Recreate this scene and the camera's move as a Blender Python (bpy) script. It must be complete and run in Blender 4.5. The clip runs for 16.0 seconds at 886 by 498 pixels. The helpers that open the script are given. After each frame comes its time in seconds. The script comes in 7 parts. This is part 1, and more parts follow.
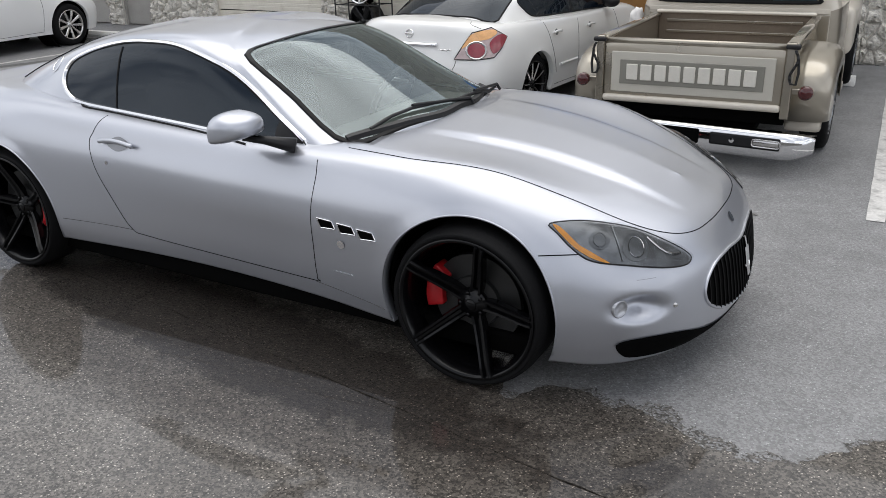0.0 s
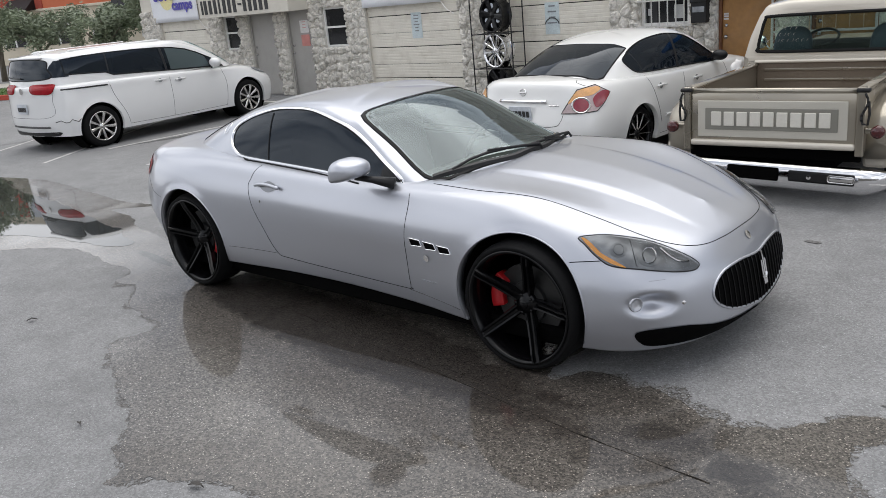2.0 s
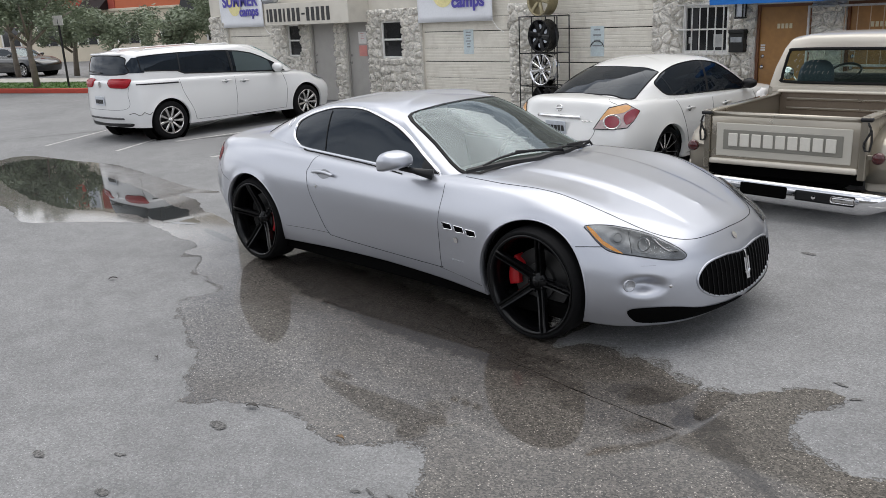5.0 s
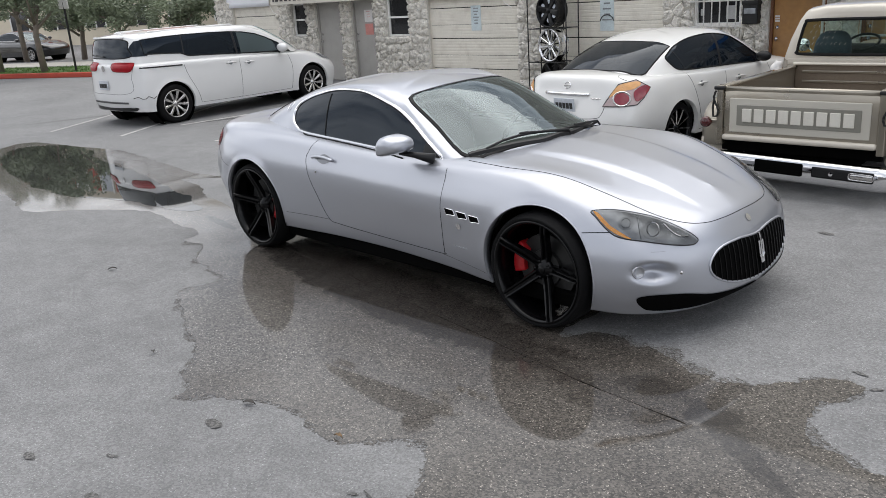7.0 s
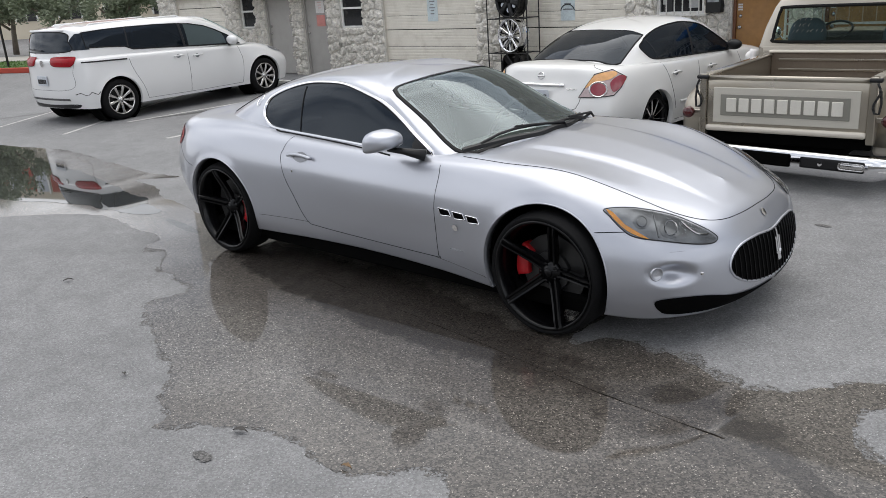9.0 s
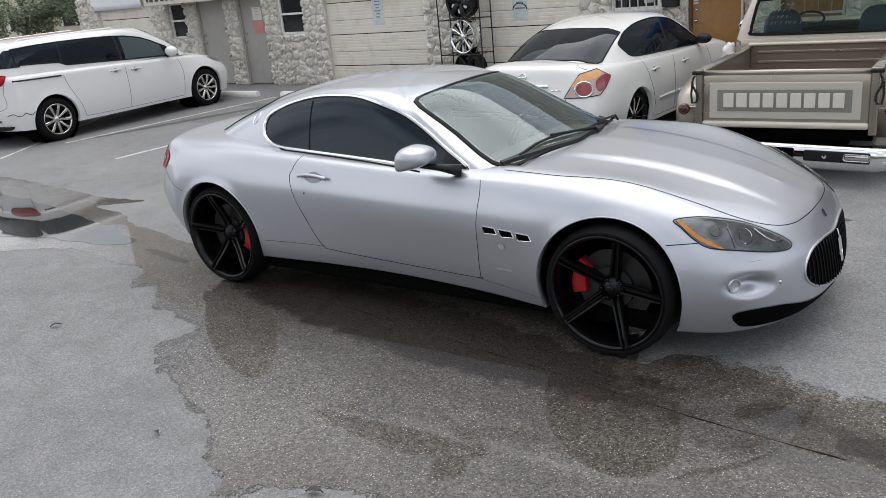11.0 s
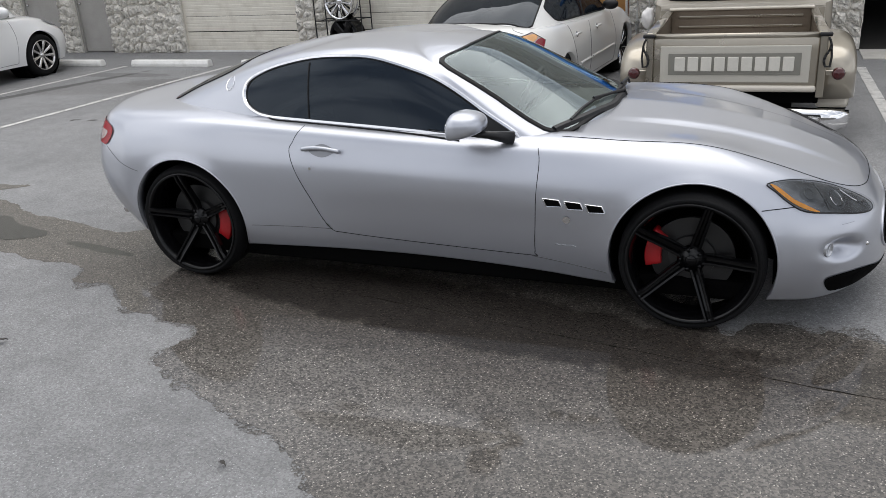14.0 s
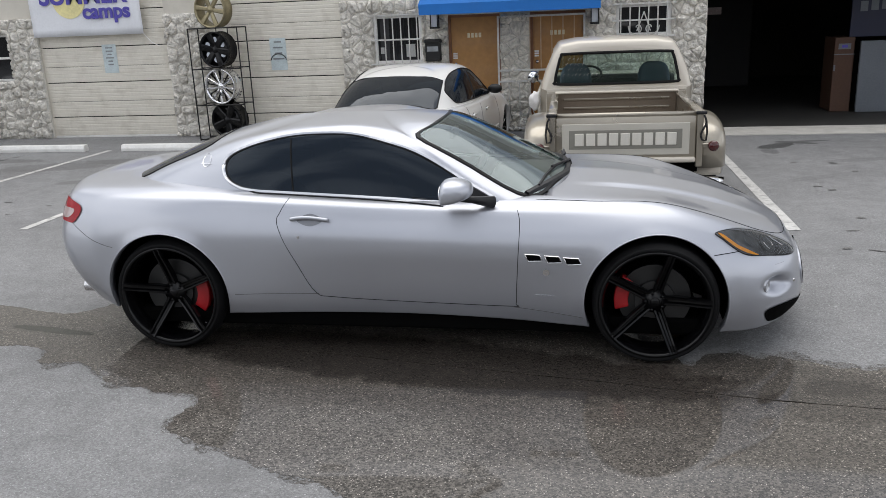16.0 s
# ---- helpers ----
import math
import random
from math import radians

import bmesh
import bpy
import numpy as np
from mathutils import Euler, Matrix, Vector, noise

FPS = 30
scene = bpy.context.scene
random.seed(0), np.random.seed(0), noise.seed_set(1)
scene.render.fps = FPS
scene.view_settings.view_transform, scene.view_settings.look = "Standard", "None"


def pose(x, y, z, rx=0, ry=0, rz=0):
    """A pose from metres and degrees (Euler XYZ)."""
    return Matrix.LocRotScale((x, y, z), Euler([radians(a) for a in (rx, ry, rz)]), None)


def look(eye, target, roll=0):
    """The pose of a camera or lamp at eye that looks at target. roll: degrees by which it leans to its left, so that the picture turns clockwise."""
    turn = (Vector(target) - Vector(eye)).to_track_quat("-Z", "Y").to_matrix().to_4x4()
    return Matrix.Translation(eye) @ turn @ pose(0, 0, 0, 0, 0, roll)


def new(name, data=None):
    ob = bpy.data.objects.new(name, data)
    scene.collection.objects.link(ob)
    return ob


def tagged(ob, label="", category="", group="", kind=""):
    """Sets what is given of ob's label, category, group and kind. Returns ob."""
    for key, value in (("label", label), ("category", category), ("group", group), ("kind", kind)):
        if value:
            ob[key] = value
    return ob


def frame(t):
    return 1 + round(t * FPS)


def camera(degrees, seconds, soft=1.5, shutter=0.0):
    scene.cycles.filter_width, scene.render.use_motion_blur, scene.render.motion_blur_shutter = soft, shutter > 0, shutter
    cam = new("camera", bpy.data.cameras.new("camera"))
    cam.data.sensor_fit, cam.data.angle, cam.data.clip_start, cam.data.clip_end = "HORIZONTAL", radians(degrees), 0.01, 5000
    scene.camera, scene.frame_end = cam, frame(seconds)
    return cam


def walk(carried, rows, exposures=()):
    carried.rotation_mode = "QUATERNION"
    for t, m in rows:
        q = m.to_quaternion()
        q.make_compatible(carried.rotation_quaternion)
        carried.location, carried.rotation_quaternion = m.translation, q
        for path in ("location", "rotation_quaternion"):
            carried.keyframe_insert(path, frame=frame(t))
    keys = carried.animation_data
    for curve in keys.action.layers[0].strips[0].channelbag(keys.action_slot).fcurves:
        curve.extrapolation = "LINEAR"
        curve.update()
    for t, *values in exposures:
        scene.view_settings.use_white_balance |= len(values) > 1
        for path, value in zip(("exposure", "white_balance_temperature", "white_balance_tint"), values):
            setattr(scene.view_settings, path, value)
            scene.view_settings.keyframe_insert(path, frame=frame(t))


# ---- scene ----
cam = camera(56.4, 16.0, soft=0.32)
PATH = [
    (0, (2.922, -3.602, 1.854), (1.995, -1.996, 1.105), -1.6),
    (0.5, (3.097, -3.775, 1.891), (2.098, -2.211, 1.144), -2.1),
    (1, (3.396, -3.848, 1.917), (2.247, -2.359, 1.237), -1.9),
    (1.5, (3.613, -3.977, 1.917), (2.379, -2.536, 1.284), -4.3),
    (2, (3.854, -4.14, 1.955), (2.585, -2.713, 1.358), -5.5),
    (2.5, (4.094, -4.199, 1.939), (2.845, -2.741, 1.378), -5.8),
    (3, (4.297, -4.259, 1.961), (3.045, -2.807, 1.392), -4.3),
    (3.5, (4.34, -4.417, 1.967), (3.006, -3.033, 1.416), -2.6),
    (3.7, (4.337, -4.469, 1.952), (2.989, -3.092, 1.417), -3.4),
    (5.8, (4.481, -4.688, 1.975), (3.146, -3.321, 1.384), -2.2),
    (6, (4.473, -4.667, 1.974), (3.164, -3.288, 1.356), -3.1),
    (6.5, (4.423, -4.596, 1.975), (3.072, -3.25, 1.373), -3.2),
    (7, (4.359, -4.485, 1.973), (2.994, -3.153, 1.37), -3.9),
    (7.5, (4.321, -4.373, 1.961), (2.947, -3.043, 1.373), -3.4),
    (8, (4.247, -4.31, 1.946), (2.875, -2.99, 1.331), -3.6),
    (8.5, (4.069, -4.369, 1.948), (2.751, -2.989, 1.349), -2.8),
    (9, (3.886, -4.422, 1.937), (2.62, -3.006, 1.31), -4.0),
    (9.2, (3.813, -4.4, 1.924), (2.565, -2.976, 1.282), -4.0),
    (11.3, (3.028, -4.565, 2.002), (1.936, -3.023, 1.347), -5.1),
    (11.5, (2.951, -4.559, 2.001), (1.88, -3.013, 1.321), -4.7),
    (12, (2.699, -4.475, 1.972), (1.671, -2.918, 1.253), -6.7),
    (12.5, (2.492, -4.449, 1.962), (1.509, -2.877, 1.211), -5.8),
    (13, (2.248, -4.634, 1.98), (1.403, -2.979, 1.243), -4.1),
    (13.5, (2.041, -4.75, 1.998), (1.273, -3.051, 1.274), -3.6),
    (14, (1.788, -4.759, 1.962), (1.071, -3.043, 1.227), -3.7),
    (14.5, (1.567, -4.78, 1.971), (0.973, -3.011, 1.252), -3.7),
    (15, (1.312, -4.936, 1.977), (0.791, -3.131, 1.289), -3.4),
    (15.5, (1.139, -5.121, 2.0), (0.69, -3.268, 1.395), -3.5),
    (16, (1.111, -5.387, 2.013), (0.759, -3.501, 1.445), -2.5),
]
walk(cam, [(t, look(eye, target, roll)) for t, eye, target, roll in PATH])

# ---- daylight: a bright sky with broken cloud and a soft sun ----
scene.view_settings.exposure = 0.36
SUN_UP, SUN_ROUND = 74.0, 338.0
world = bpy.data.worlds.new("sky")
scene.world = world
world.use_nodes = True
wn, wl = world.node_tree.nodes, world.node_tree.links
sky = wn.new("ShaderNodeTexSky")
sky.sky_type, sky.sun_disc = "NISHITA", False
sky.sun_elevation, sky.sun_rotation = radians(SUN_UP), radians(SUN_ROUND)
sky.air_density, sky.dust_density = 1.0, 2.0
w_co = wn.new("ShaderNodeTexCoord")
w_map = wn.new("ShaderNodeMapping")
w_map.inputs["Scale"].default_value = (1.0, 1.0, 2.6)
w_noise = wn.new("ShaderNodeTexNoise")
w_noise.inputs["Scale"].default_value, w_noise.inputs["Detail"].default_value = 2.2, 7.0
w_noise.inputs["Roughness"].default_value = 0.55
w_ramp = wn.new("ShaderNodeValToRGB")
w_ramp.color_ramp.elements[0].position, w_ramp.color_ramp.elements[0].color = 0.40, (4.3, 4.65, 5.4, 1)
w_ramp.color_ramp.elements[1].position, w_ramp.color_ramp.elements[1].color = 0.62, (12.4, 12.6, 13.1, 1)
w_mix = wn.new("ShaderNodeMix")
w_mix.data_type = "RGBA"
w_mix.inputs["Factor"].default_value = 0.95
wl.new(w_co.outputs["Generated"], w_map.inputs["Vector"])
wl.new(w_map.outputs["Vector"], w_noise.inputs["Vector"])
wl.new(w_noise.outputs["Fac"], w_ramp.inputs["Fac"])
wl.new(sky.outputs["Color"], w_mix.inputs["A"])
wl.new(w_ramp.outputs["Color"], w_mix.inputs["B"])
wl.new(w_mix.outputs["Result"], wn["Background"].inputs["Color"])
wn["Background"].inputs["Strength"].default_value = 0.104
sun = new("sun", bpy.data.lights.new("sun", "SUN"))
sun.data.energy, sun.data.angle, sun.data.color = 1.3, radians(68), (1.0, 0.96, 0.9)
sun.matrix_basis = look((0, 0, 30), (30 * math.sin(radians(SUN_ROUND)) / math.tan(radians(SUN_UP)) * -1, 30 * math.cos(radians(SUN_ROUND)) / math.tan(radians(SUN_UP)) * -1, 0))

from mathutils import geometry

# ---- materials ----
def mat(name, col, rough=0.5, metal=0.0, var=0.12, fine=60.0, broad=3.0, bump=0.0, coat=0.0, spec=0.5, dirt=None, dirt_amount=0.35, alpha=1.0, deep=0.01):
    """A surface with grain at two scales, relief and, where given, dirt in uneven spots."""
    m = bpy.data.materials.new(name)
    m.use_nodes = True
    n, l = m.node_tree.nodes, m.node_tree.links
    b = n["Principled BSDF"]
    geo = n.new("ShaderNodeNewGeometry")
    a, c = n.new("ShaderNodeTexNoise"), n.new("ShaderNodeTexNoise")
    a.inputs["Scale"].default_value, a.inputs["Detail"].default_value = fine, 4.0
    c.inputs["Scale"].default_value, c.inputs["Detail"].default_value = broad, 5.0
    l.new(geo.outputs["Position"], a.inputs["Vector"])
    l.new(geo.outputs["Position"], c.inputs["Vector"])
    add = n.new("ShaderNodeMath")
    add.operation = "ADD"
    l.new(a.outputs["Fac"], add.inputs[0])
    l.new(c.outputs["Fac"], add.inputs[1])
    mr = n.new("ShaderNodeMapRange")
    mr.inputs["From Min"].default_value, mr.inputs["From Max"].default_value = 0.6, 1.4
    mr.inputs["To Min"].default_value, mr.inputs["To Max"].default_value = 1 - var, 1 + var
    l.new(add.outputs[0], mr.inputs["Value"])
    mul = n.new("ShaderNodeMix")
    mul.data_type, mul.blend_type = "RGBA", "MULTIPLY"
    mul.inputs["Factor"].default_value = 1.0
    mul.inputs["A"].default_value = (*col, 1)
    l.new(mr.outputs["Result"], mul.inputs["B"])
    out = mul.outputs["Result"]
    if dirt:
        d = n.new("ShaderNodeTexNoise")
        d.inputs["Scale"].default_value, d.inputs["Detail"].default_value = broad * 1.7, 8.0
        l.new(geo.outputs["Position"], d.inputs["Vector"])
        dr = n.new("ShaderNodeMapRange")
        dr.inputs["From Min"].default_value, dr.inputs["From Max"].default_value = 0.5, 0.75
        dr.inputs["To Max"].default_value = dirt_amount
        l.new(d.outputs["Fac"], dr.inputs["Value"])
        dm = n.new("ShaderNodeMix")
        dm.data_type = "RGBA"
        dm.inputs["B"].default_value = (*dirt, 1)
        l.new(out, dm.inputs["A"])
        l.new(dr.outputs["Result"], dm.inputs["Factor"])
        out = dm.outputs["Result"]
    l.new(out, b.inputs["Base Color"])
    rr = n.new("ShaderNodeMapRange")
    rr.inputs["To Min"].default_value, rr.inputs["To Max"].default_value = rough * 0.85, min(1.0, rough * 1.15)
    l.new(c.outputs["Fac"], rr.inputs["Value"])
    l.new(rr.outputs["Result"], b.inputs["Roughness"])
    b.inputs["Metallic"].default_value = metal
    b.inputs["Specular IOR Level"].default_value = spec
    b.inputs["Coat Weight"].default_value, b.inputs["Coat Roughness"].default_value = coat, 0.04
    b.inputs["Alpha"].default_value = alpha
    if bump:
        bp = n.new("ShaderNodeBump")
        bp.inputs["Strength"].default_value, bp.inputs["Distance"].default_value = min(1.0, bump * 1.0), deep
        l.new(a.outputs["Fac"], bp.inputs["Height"])
        l.new(bp.outputs["Normal"], b.inputs["Normal"])
    return m


def glass(name, tint, rough=0.02, through_amount=0.5, dark=(0.01, 0.012, 0.014)):
    """A car window: a see-through tint under a clear gloss."""
    m = bpy.data.materials.new(name)
    m.use_nodes = True
    n, l = m.node_tree.nodes, m.node_tree.links
    b = n["Principled BSDF"]
    b.inputs["Base Color"].default_value = (*dark, 1)
    b.inputs["Roughness"].default_value = rough
    b.inputs["IOR"].default_value = 1.52
    b.inputs["Specular Tint"].default_value = (0.8, 0.9, 1.0, 1)
    t = n.new("ShaderNodeBsdfTransparent")
    t.inputs["Color"].default_value = (*tint, 1)
    mix = n.new("ShaderNodeMixShader")
    fres = n.new("ShaderNodeFresnel")
    fres.inputs["IOR"].default_value = 1.52
    mr = n.new("ShaderNodeMapRange")
    mr.inputs["To Min"].default_value, mr.inputs["To Max"].default_value = 1 - through_amount, 1.0
    l.new(fres.outputs[0], mr.inputs["Value"])
    l.new(mr.outputs["Result"], mix.inputs["Fac"])
    l.new(t.outputs[0], mix.inputs[1])
    l.new(b.outputs[0], mix.inputs[2])
    l.new(mix.outputs[0], n["Material Output"].inputs["Surface"])
    return m


def coated_glass(name, tint, sheen, ior):
    """Clear laminated glass with a heat-reflecting coat: see-through, with a strong mirror sheen."""
    m = bpy.data.materials.new(name)
    m.use_nodes = True
    n, l = m.node_tree.nodes, m.node_tree.links
    g = n.new("ShaderNodeBsdfGlossy")
    g.inputs["Color"].default_value = (*sheen, 1)
    g.inputs["Roughness"].default_value = 0.0
    t = n.new("ShaderNodeBsdfTransparent")
    t.inputs["Color"].default_value = (*tint, 1)
    fres = n.new("ShaderNodeFresnel")
    fres.inputs["IOR"].default_value = ior
    mix = n.new("ShaderNodeMixShader")
    l.new(fres.outputs[0], mix.inputs["Fac"])
    l.new(t.outputs[0], mix.inputs[1])
    l.new(g.outputs[0], mix.inputs[2])
    l.new(mix.outputs[0], n["Material Output"].inputs["Surface"])
    return m


def asphalt(name, low, high, rough, speck=0.5, bump=0.5, spots=(), spec=0.5, film=0.0, glint=0.7, broken=0.0):
    """Tarmac: pale and dark chippings in a binder, with broad blotches and small specks."""
    m = bpy.data.materials.new(name)
    m.use_nodes = True
    n, l = m.node_tree.nodes, m.node_tree.links
    b = n["Principled BSDF"]
    geo = n.new("ShaderNodeNewGeometry")

    def tex(kind, scale, **kw):
        t = n.new(kind)
        t.inputs["Scale"].default_value = scale
        for k, v in kw.items():
            t.inputs[k].default_value = v
        l.new(geo.outputs["Position"], t.inputs["Vector"])
        return t

    grain = tex("ShaderNodeTexVoronoi", 120.0)
    fine = tex("ShaderNodeTexNoise", 260.0, Detail=3.0)
    broad = tex("ShaderNodeTexNoise", 0.55, Detail=7.0, Roughness=0.6)
    mid = tex("ShaderNodeTexNoise", 5.0, Detail=6.0)
    add = n.new("ShaderNodeMath")
    add.operation = "MULTIPLY_ADD"
    l.new(broad.outputs["Fac"], add.inputs[0])
    add.inputs[1].default_value = 1.1
    l.new(mid.outputs["Fac"], add.inputs[2])
    mr = n.new("ShaderNodeMapRange")
    mr.inputs["From Min"].default_value, mr.inputs["From Max"].default_value = 0.65, 1.45
    l.new(add.outputs[0], mr.inputs["Value"])
    base = n.new("ShaderNodeMix")
    base.data_type = "RGBA"
    base.inputs["A"].default_value, base.inputs["B"].default_value = (*low, 1), (*high, 1)
    l.new(mr.outputs["Result"], base.inputs["Factor"])
    # old stains, and shade painted beside the coupe: soft ovals (x, y, half length, half width, turn, amount, colour)
    # with ragged edges
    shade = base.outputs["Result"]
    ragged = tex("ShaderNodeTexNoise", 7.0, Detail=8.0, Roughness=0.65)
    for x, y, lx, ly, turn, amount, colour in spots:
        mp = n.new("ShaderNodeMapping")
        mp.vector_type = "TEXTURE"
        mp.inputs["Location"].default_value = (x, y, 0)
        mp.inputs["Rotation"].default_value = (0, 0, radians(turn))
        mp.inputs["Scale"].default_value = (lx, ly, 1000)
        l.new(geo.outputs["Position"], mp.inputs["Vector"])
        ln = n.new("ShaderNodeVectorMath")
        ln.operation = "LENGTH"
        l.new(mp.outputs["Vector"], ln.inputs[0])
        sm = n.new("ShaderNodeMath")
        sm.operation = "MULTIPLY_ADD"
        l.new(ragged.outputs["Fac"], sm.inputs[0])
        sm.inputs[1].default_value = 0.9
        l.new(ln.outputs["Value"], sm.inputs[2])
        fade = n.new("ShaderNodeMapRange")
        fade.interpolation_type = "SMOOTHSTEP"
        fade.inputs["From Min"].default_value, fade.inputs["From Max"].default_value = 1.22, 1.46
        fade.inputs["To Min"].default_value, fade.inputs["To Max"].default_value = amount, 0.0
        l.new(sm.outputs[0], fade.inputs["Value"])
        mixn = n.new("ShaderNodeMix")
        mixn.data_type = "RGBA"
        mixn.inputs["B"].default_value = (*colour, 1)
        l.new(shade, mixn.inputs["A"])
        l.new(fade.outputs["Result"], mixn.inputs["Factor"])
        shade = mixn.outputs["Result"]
    # single chippings, lighter or darker than the binder
    sep = n.new("ShaderNodeSeparateColor")
    l.new(grain.outputs["Color"], sep.inputs[0])
    chip = n.new("ShaderNodeMapRange")
    chip.interpolation_type = "SMOOTHSTEP"
    chip.inputs["From Min"].default_value, chip.inputs["From Max"].default_value = 0.0, 1.0
    chip.inputs["To Min"].default_value, chip.inputs["To Max"].default_value = 1 - speck, 1 + speck
    l.new(sep.outputs[0], chip.inputs["Value"])
    bright = n.new("ShaderNodeMapRange")
    bright.inputs["From Min"].default_value, bright.inputs["From Max"].default_value = 0.86, 0.95
    bright.inputs["To Min"].default_value, bright.inputs["To Max"].default_value = 0.0, glint
    l.new(sep.outputs[1], bright.inputs["Value"])
    core = n.new("ShaderNodeMapRange")
    core.inputs["From Min"].default_value, core.inputs["From Max"].default_value = 0.5, 0.25
    l.new(grain.outputs["Distance"], core.inputs["Value"])
    spark = n.new("ShaderNodeMath")
    spark.operation = "MULTIPLY"
    l.new(bright.outputs["Result"], spark.inputs[0])
    l.new(core.outputs["Result"], spark.inputs[1])
    tot = n.new("ShaderNodeMath")
    l.new(chip.outputs["Result"], tot.inputs[0])
    l.new(spark.outputs[0], tot.inputs[1])
    mul = n.new("ShaderNodeMix")
    mul.data_type, mul.blend_type = "RGBA", "MULTIPLY"
    mul.inputs["Factor"].default_value = 1.0
    l.new(shade, mul.inputs["A"])
    l.new(tot.outputs[0], mul.inputs["B"])
    l.new(mul.outputs["Result"], b.inputs["Base Color"])
    rr = n.new("ShaderNodeMapRange")
    rr.inputs["To Min"].default_value, rr.inputs["To Max"].default_value = rough * 0.75, min(1.0, rough * 1.25)
    l.new(mid.outputs["Fac"], rr.inputs["Value"])
    l.new(rr.outputs["Result"], b.inputs["Roughness"])
    b.inputs["Specular IOR Level"].default_value = spec
    hsum = n.new("ShaderNodeMath")
    l.new(grain.outputs["Distance"], hsum.inputs[0])
    l.new(fine.outputs["Fac"], hsum.inputs[1])
    bp = n.new("ShaderNodeBump")
    bp.inputs["Strength"].default_value, bp.inputs["Distance"].default_value = bump, 0.004
    l.new(hsum.outputs[0], bp.inputs["Height"])
    l.new(bp.outputs["Normal"], b.inputs["Normal"])
    if broken:
        # only some of the chippings are still damp
        keep = n.new("ShaderNodeMath")
        keep.operation = "GREATER_THAN"
        keep.inputs[1].default_value = broken
        l.new(sep.outputs[2], keep.inputs[0])
        l.new(keep.outputs[0], b.inputs["Alpha"])
    if film:
        # a thin broken film of water over the chippings
        skin_w = n.new("ShaderNodeMapRange")
        skin_w.inputs["From Min"].default_value, skin_w.inputs["From Max"].default_value = 0.3, 0.62
        skin_w.inputs["To Min"].default_value, skin_w.inputs["To Max"].default_value = film * 0.65, film
        wide = tex("ShaderNodeTexNoise", 1.3, Detail=5.0)
        l.new(wide.outputs["Fac"], skin_w.inputs["Value"])
        l.new(skin_w.outputs["Result"], b.inputs["Coat Weight"])
        b.inputs["Coat Roughness"].default_value, b.inputs["Coat IOR"].default_value = 0.05, 1.48
    return m


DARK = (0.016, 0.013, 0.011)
M_ASPHALT = asphalt("dry_asphalt", (0.150, 0.150, 0.151), (0.250, 0.250, 0.251), 0.85, 0.2, 0.65, glint=0.9, spots=((3.55, 6.25, .34, .16, 40, .9, (.045, .045, .045)), (3.85, 6.5, .3, .09, -20, .8, (.05, .05, .05)), (4.1, 6.62, .28, .06, 10, .7, (.06, .06, .06)), (3.4, 5.85, .12, .2, 10, .6, (.08, .08, .08)), (4.3, 5.2, .5, .12, 15, .3, (.1, .1, .1)), (5.2, 6.0, .7, .1, -8, .35, (.1, .1, .1)), (3.6, 4.2, .5, .1, 30, .25, (.11, .11, .11)), (4.8, 3.4, .6, .2, 10, .25, (.12, .12, .12)), (-6.5, 5.2, .9, .35, 10, .45, (.1, .098, .095)), (-5.2, 5.6, 1.2, .25, 0, .5, (.09, .088, .085)), (-5.3, 4.2, .5, .15, 20, .5, (.1, .098, .095)), (-7.9, 5.7, 1.0, .2, 0, .5, (.1, .098, .095)), (-3.9, 4.6, .8, .2, -10, .45, (.1, .1, .1)), (-7.5, 4.6, 1.3, .5, 10, .35, (.13, .125, .12)), (-11.8, 2.6, 2.0, .12, 70, .45, (.1, .1, .1)), (-8.3, 4.35, 2.0, .13, 71, .75, (.05, .049, .047)), (3.3, .7, .09, .05, 0, .6, (.08, .08, .08))))
# first four ovals paint the coupe's shadow and dark reflection; the rest are stains
M_WET = asphalt("wet_asphalt_with_shade", (0.062, 0.055, 0.048), (0.102, 0.092, 0.080), 0.6, 0.6, 0.5, spots=((.1, -1.12, 2.2, .55, -8, .32, (.03, .023, .018)), (.1, -1.0, 2.1, .36, -8, .85, (.014, .011, .009)), (2.2, -1.2, .95, .36, -14, .42, (.022, .017, .013)), (2.25, -1.62, .95, .42, -8, .15, (.034, .027, .021)), (2.95, -1.42, .5, .07, -35, .6, DARK), (2.77, -1.27, .14, .09, 20, .8, DARK),
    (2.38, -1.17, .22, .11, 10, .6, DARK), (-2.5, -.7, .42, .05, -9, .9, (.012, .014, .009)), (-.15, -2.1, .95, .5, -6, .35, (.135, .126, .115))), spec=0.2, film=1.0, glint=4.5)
M_DAMP = asphalt("damp_fringe", (0.06, 0.055, 0.05), (0.1, 0.094, 0.087), 0.5, 0.6, 0.7, glint=2.0, broken=0.4)
M_WATER = mat("puddle_water", (0.035, 0.036, 0.034), 0.02, var=0.2, fine=4, broad=1, spec=0.7)
M_SILVER = mat("silver_metallic_paint", (0.452, 0.466, 0.508), 0.36, 0.77, 0.03, 900, 1.2, coat=0.7)
M_CHROME = mat("chrome", (0.78, 0.78, 0.79), 0.08, 1.0, 0.04, 40, 4)
M_DULLCHROME = mat("dull_chrome", (0.62, 0.61, 0.6), 0.2, 1.0, 0.1, 40, 6)
M_TYRE = mat("tyre_rubber", (0.007, 0.007, 0.0075), 0.75, 0, 0.25, 90, 8, bump=0.2, spec=0.15)
M_BLACKRIM = mat("satin_black_rim", (0.0025, 0.0025, 0.003), 0.2, 0.0, 0.15, 120, 6, spec=0.27)
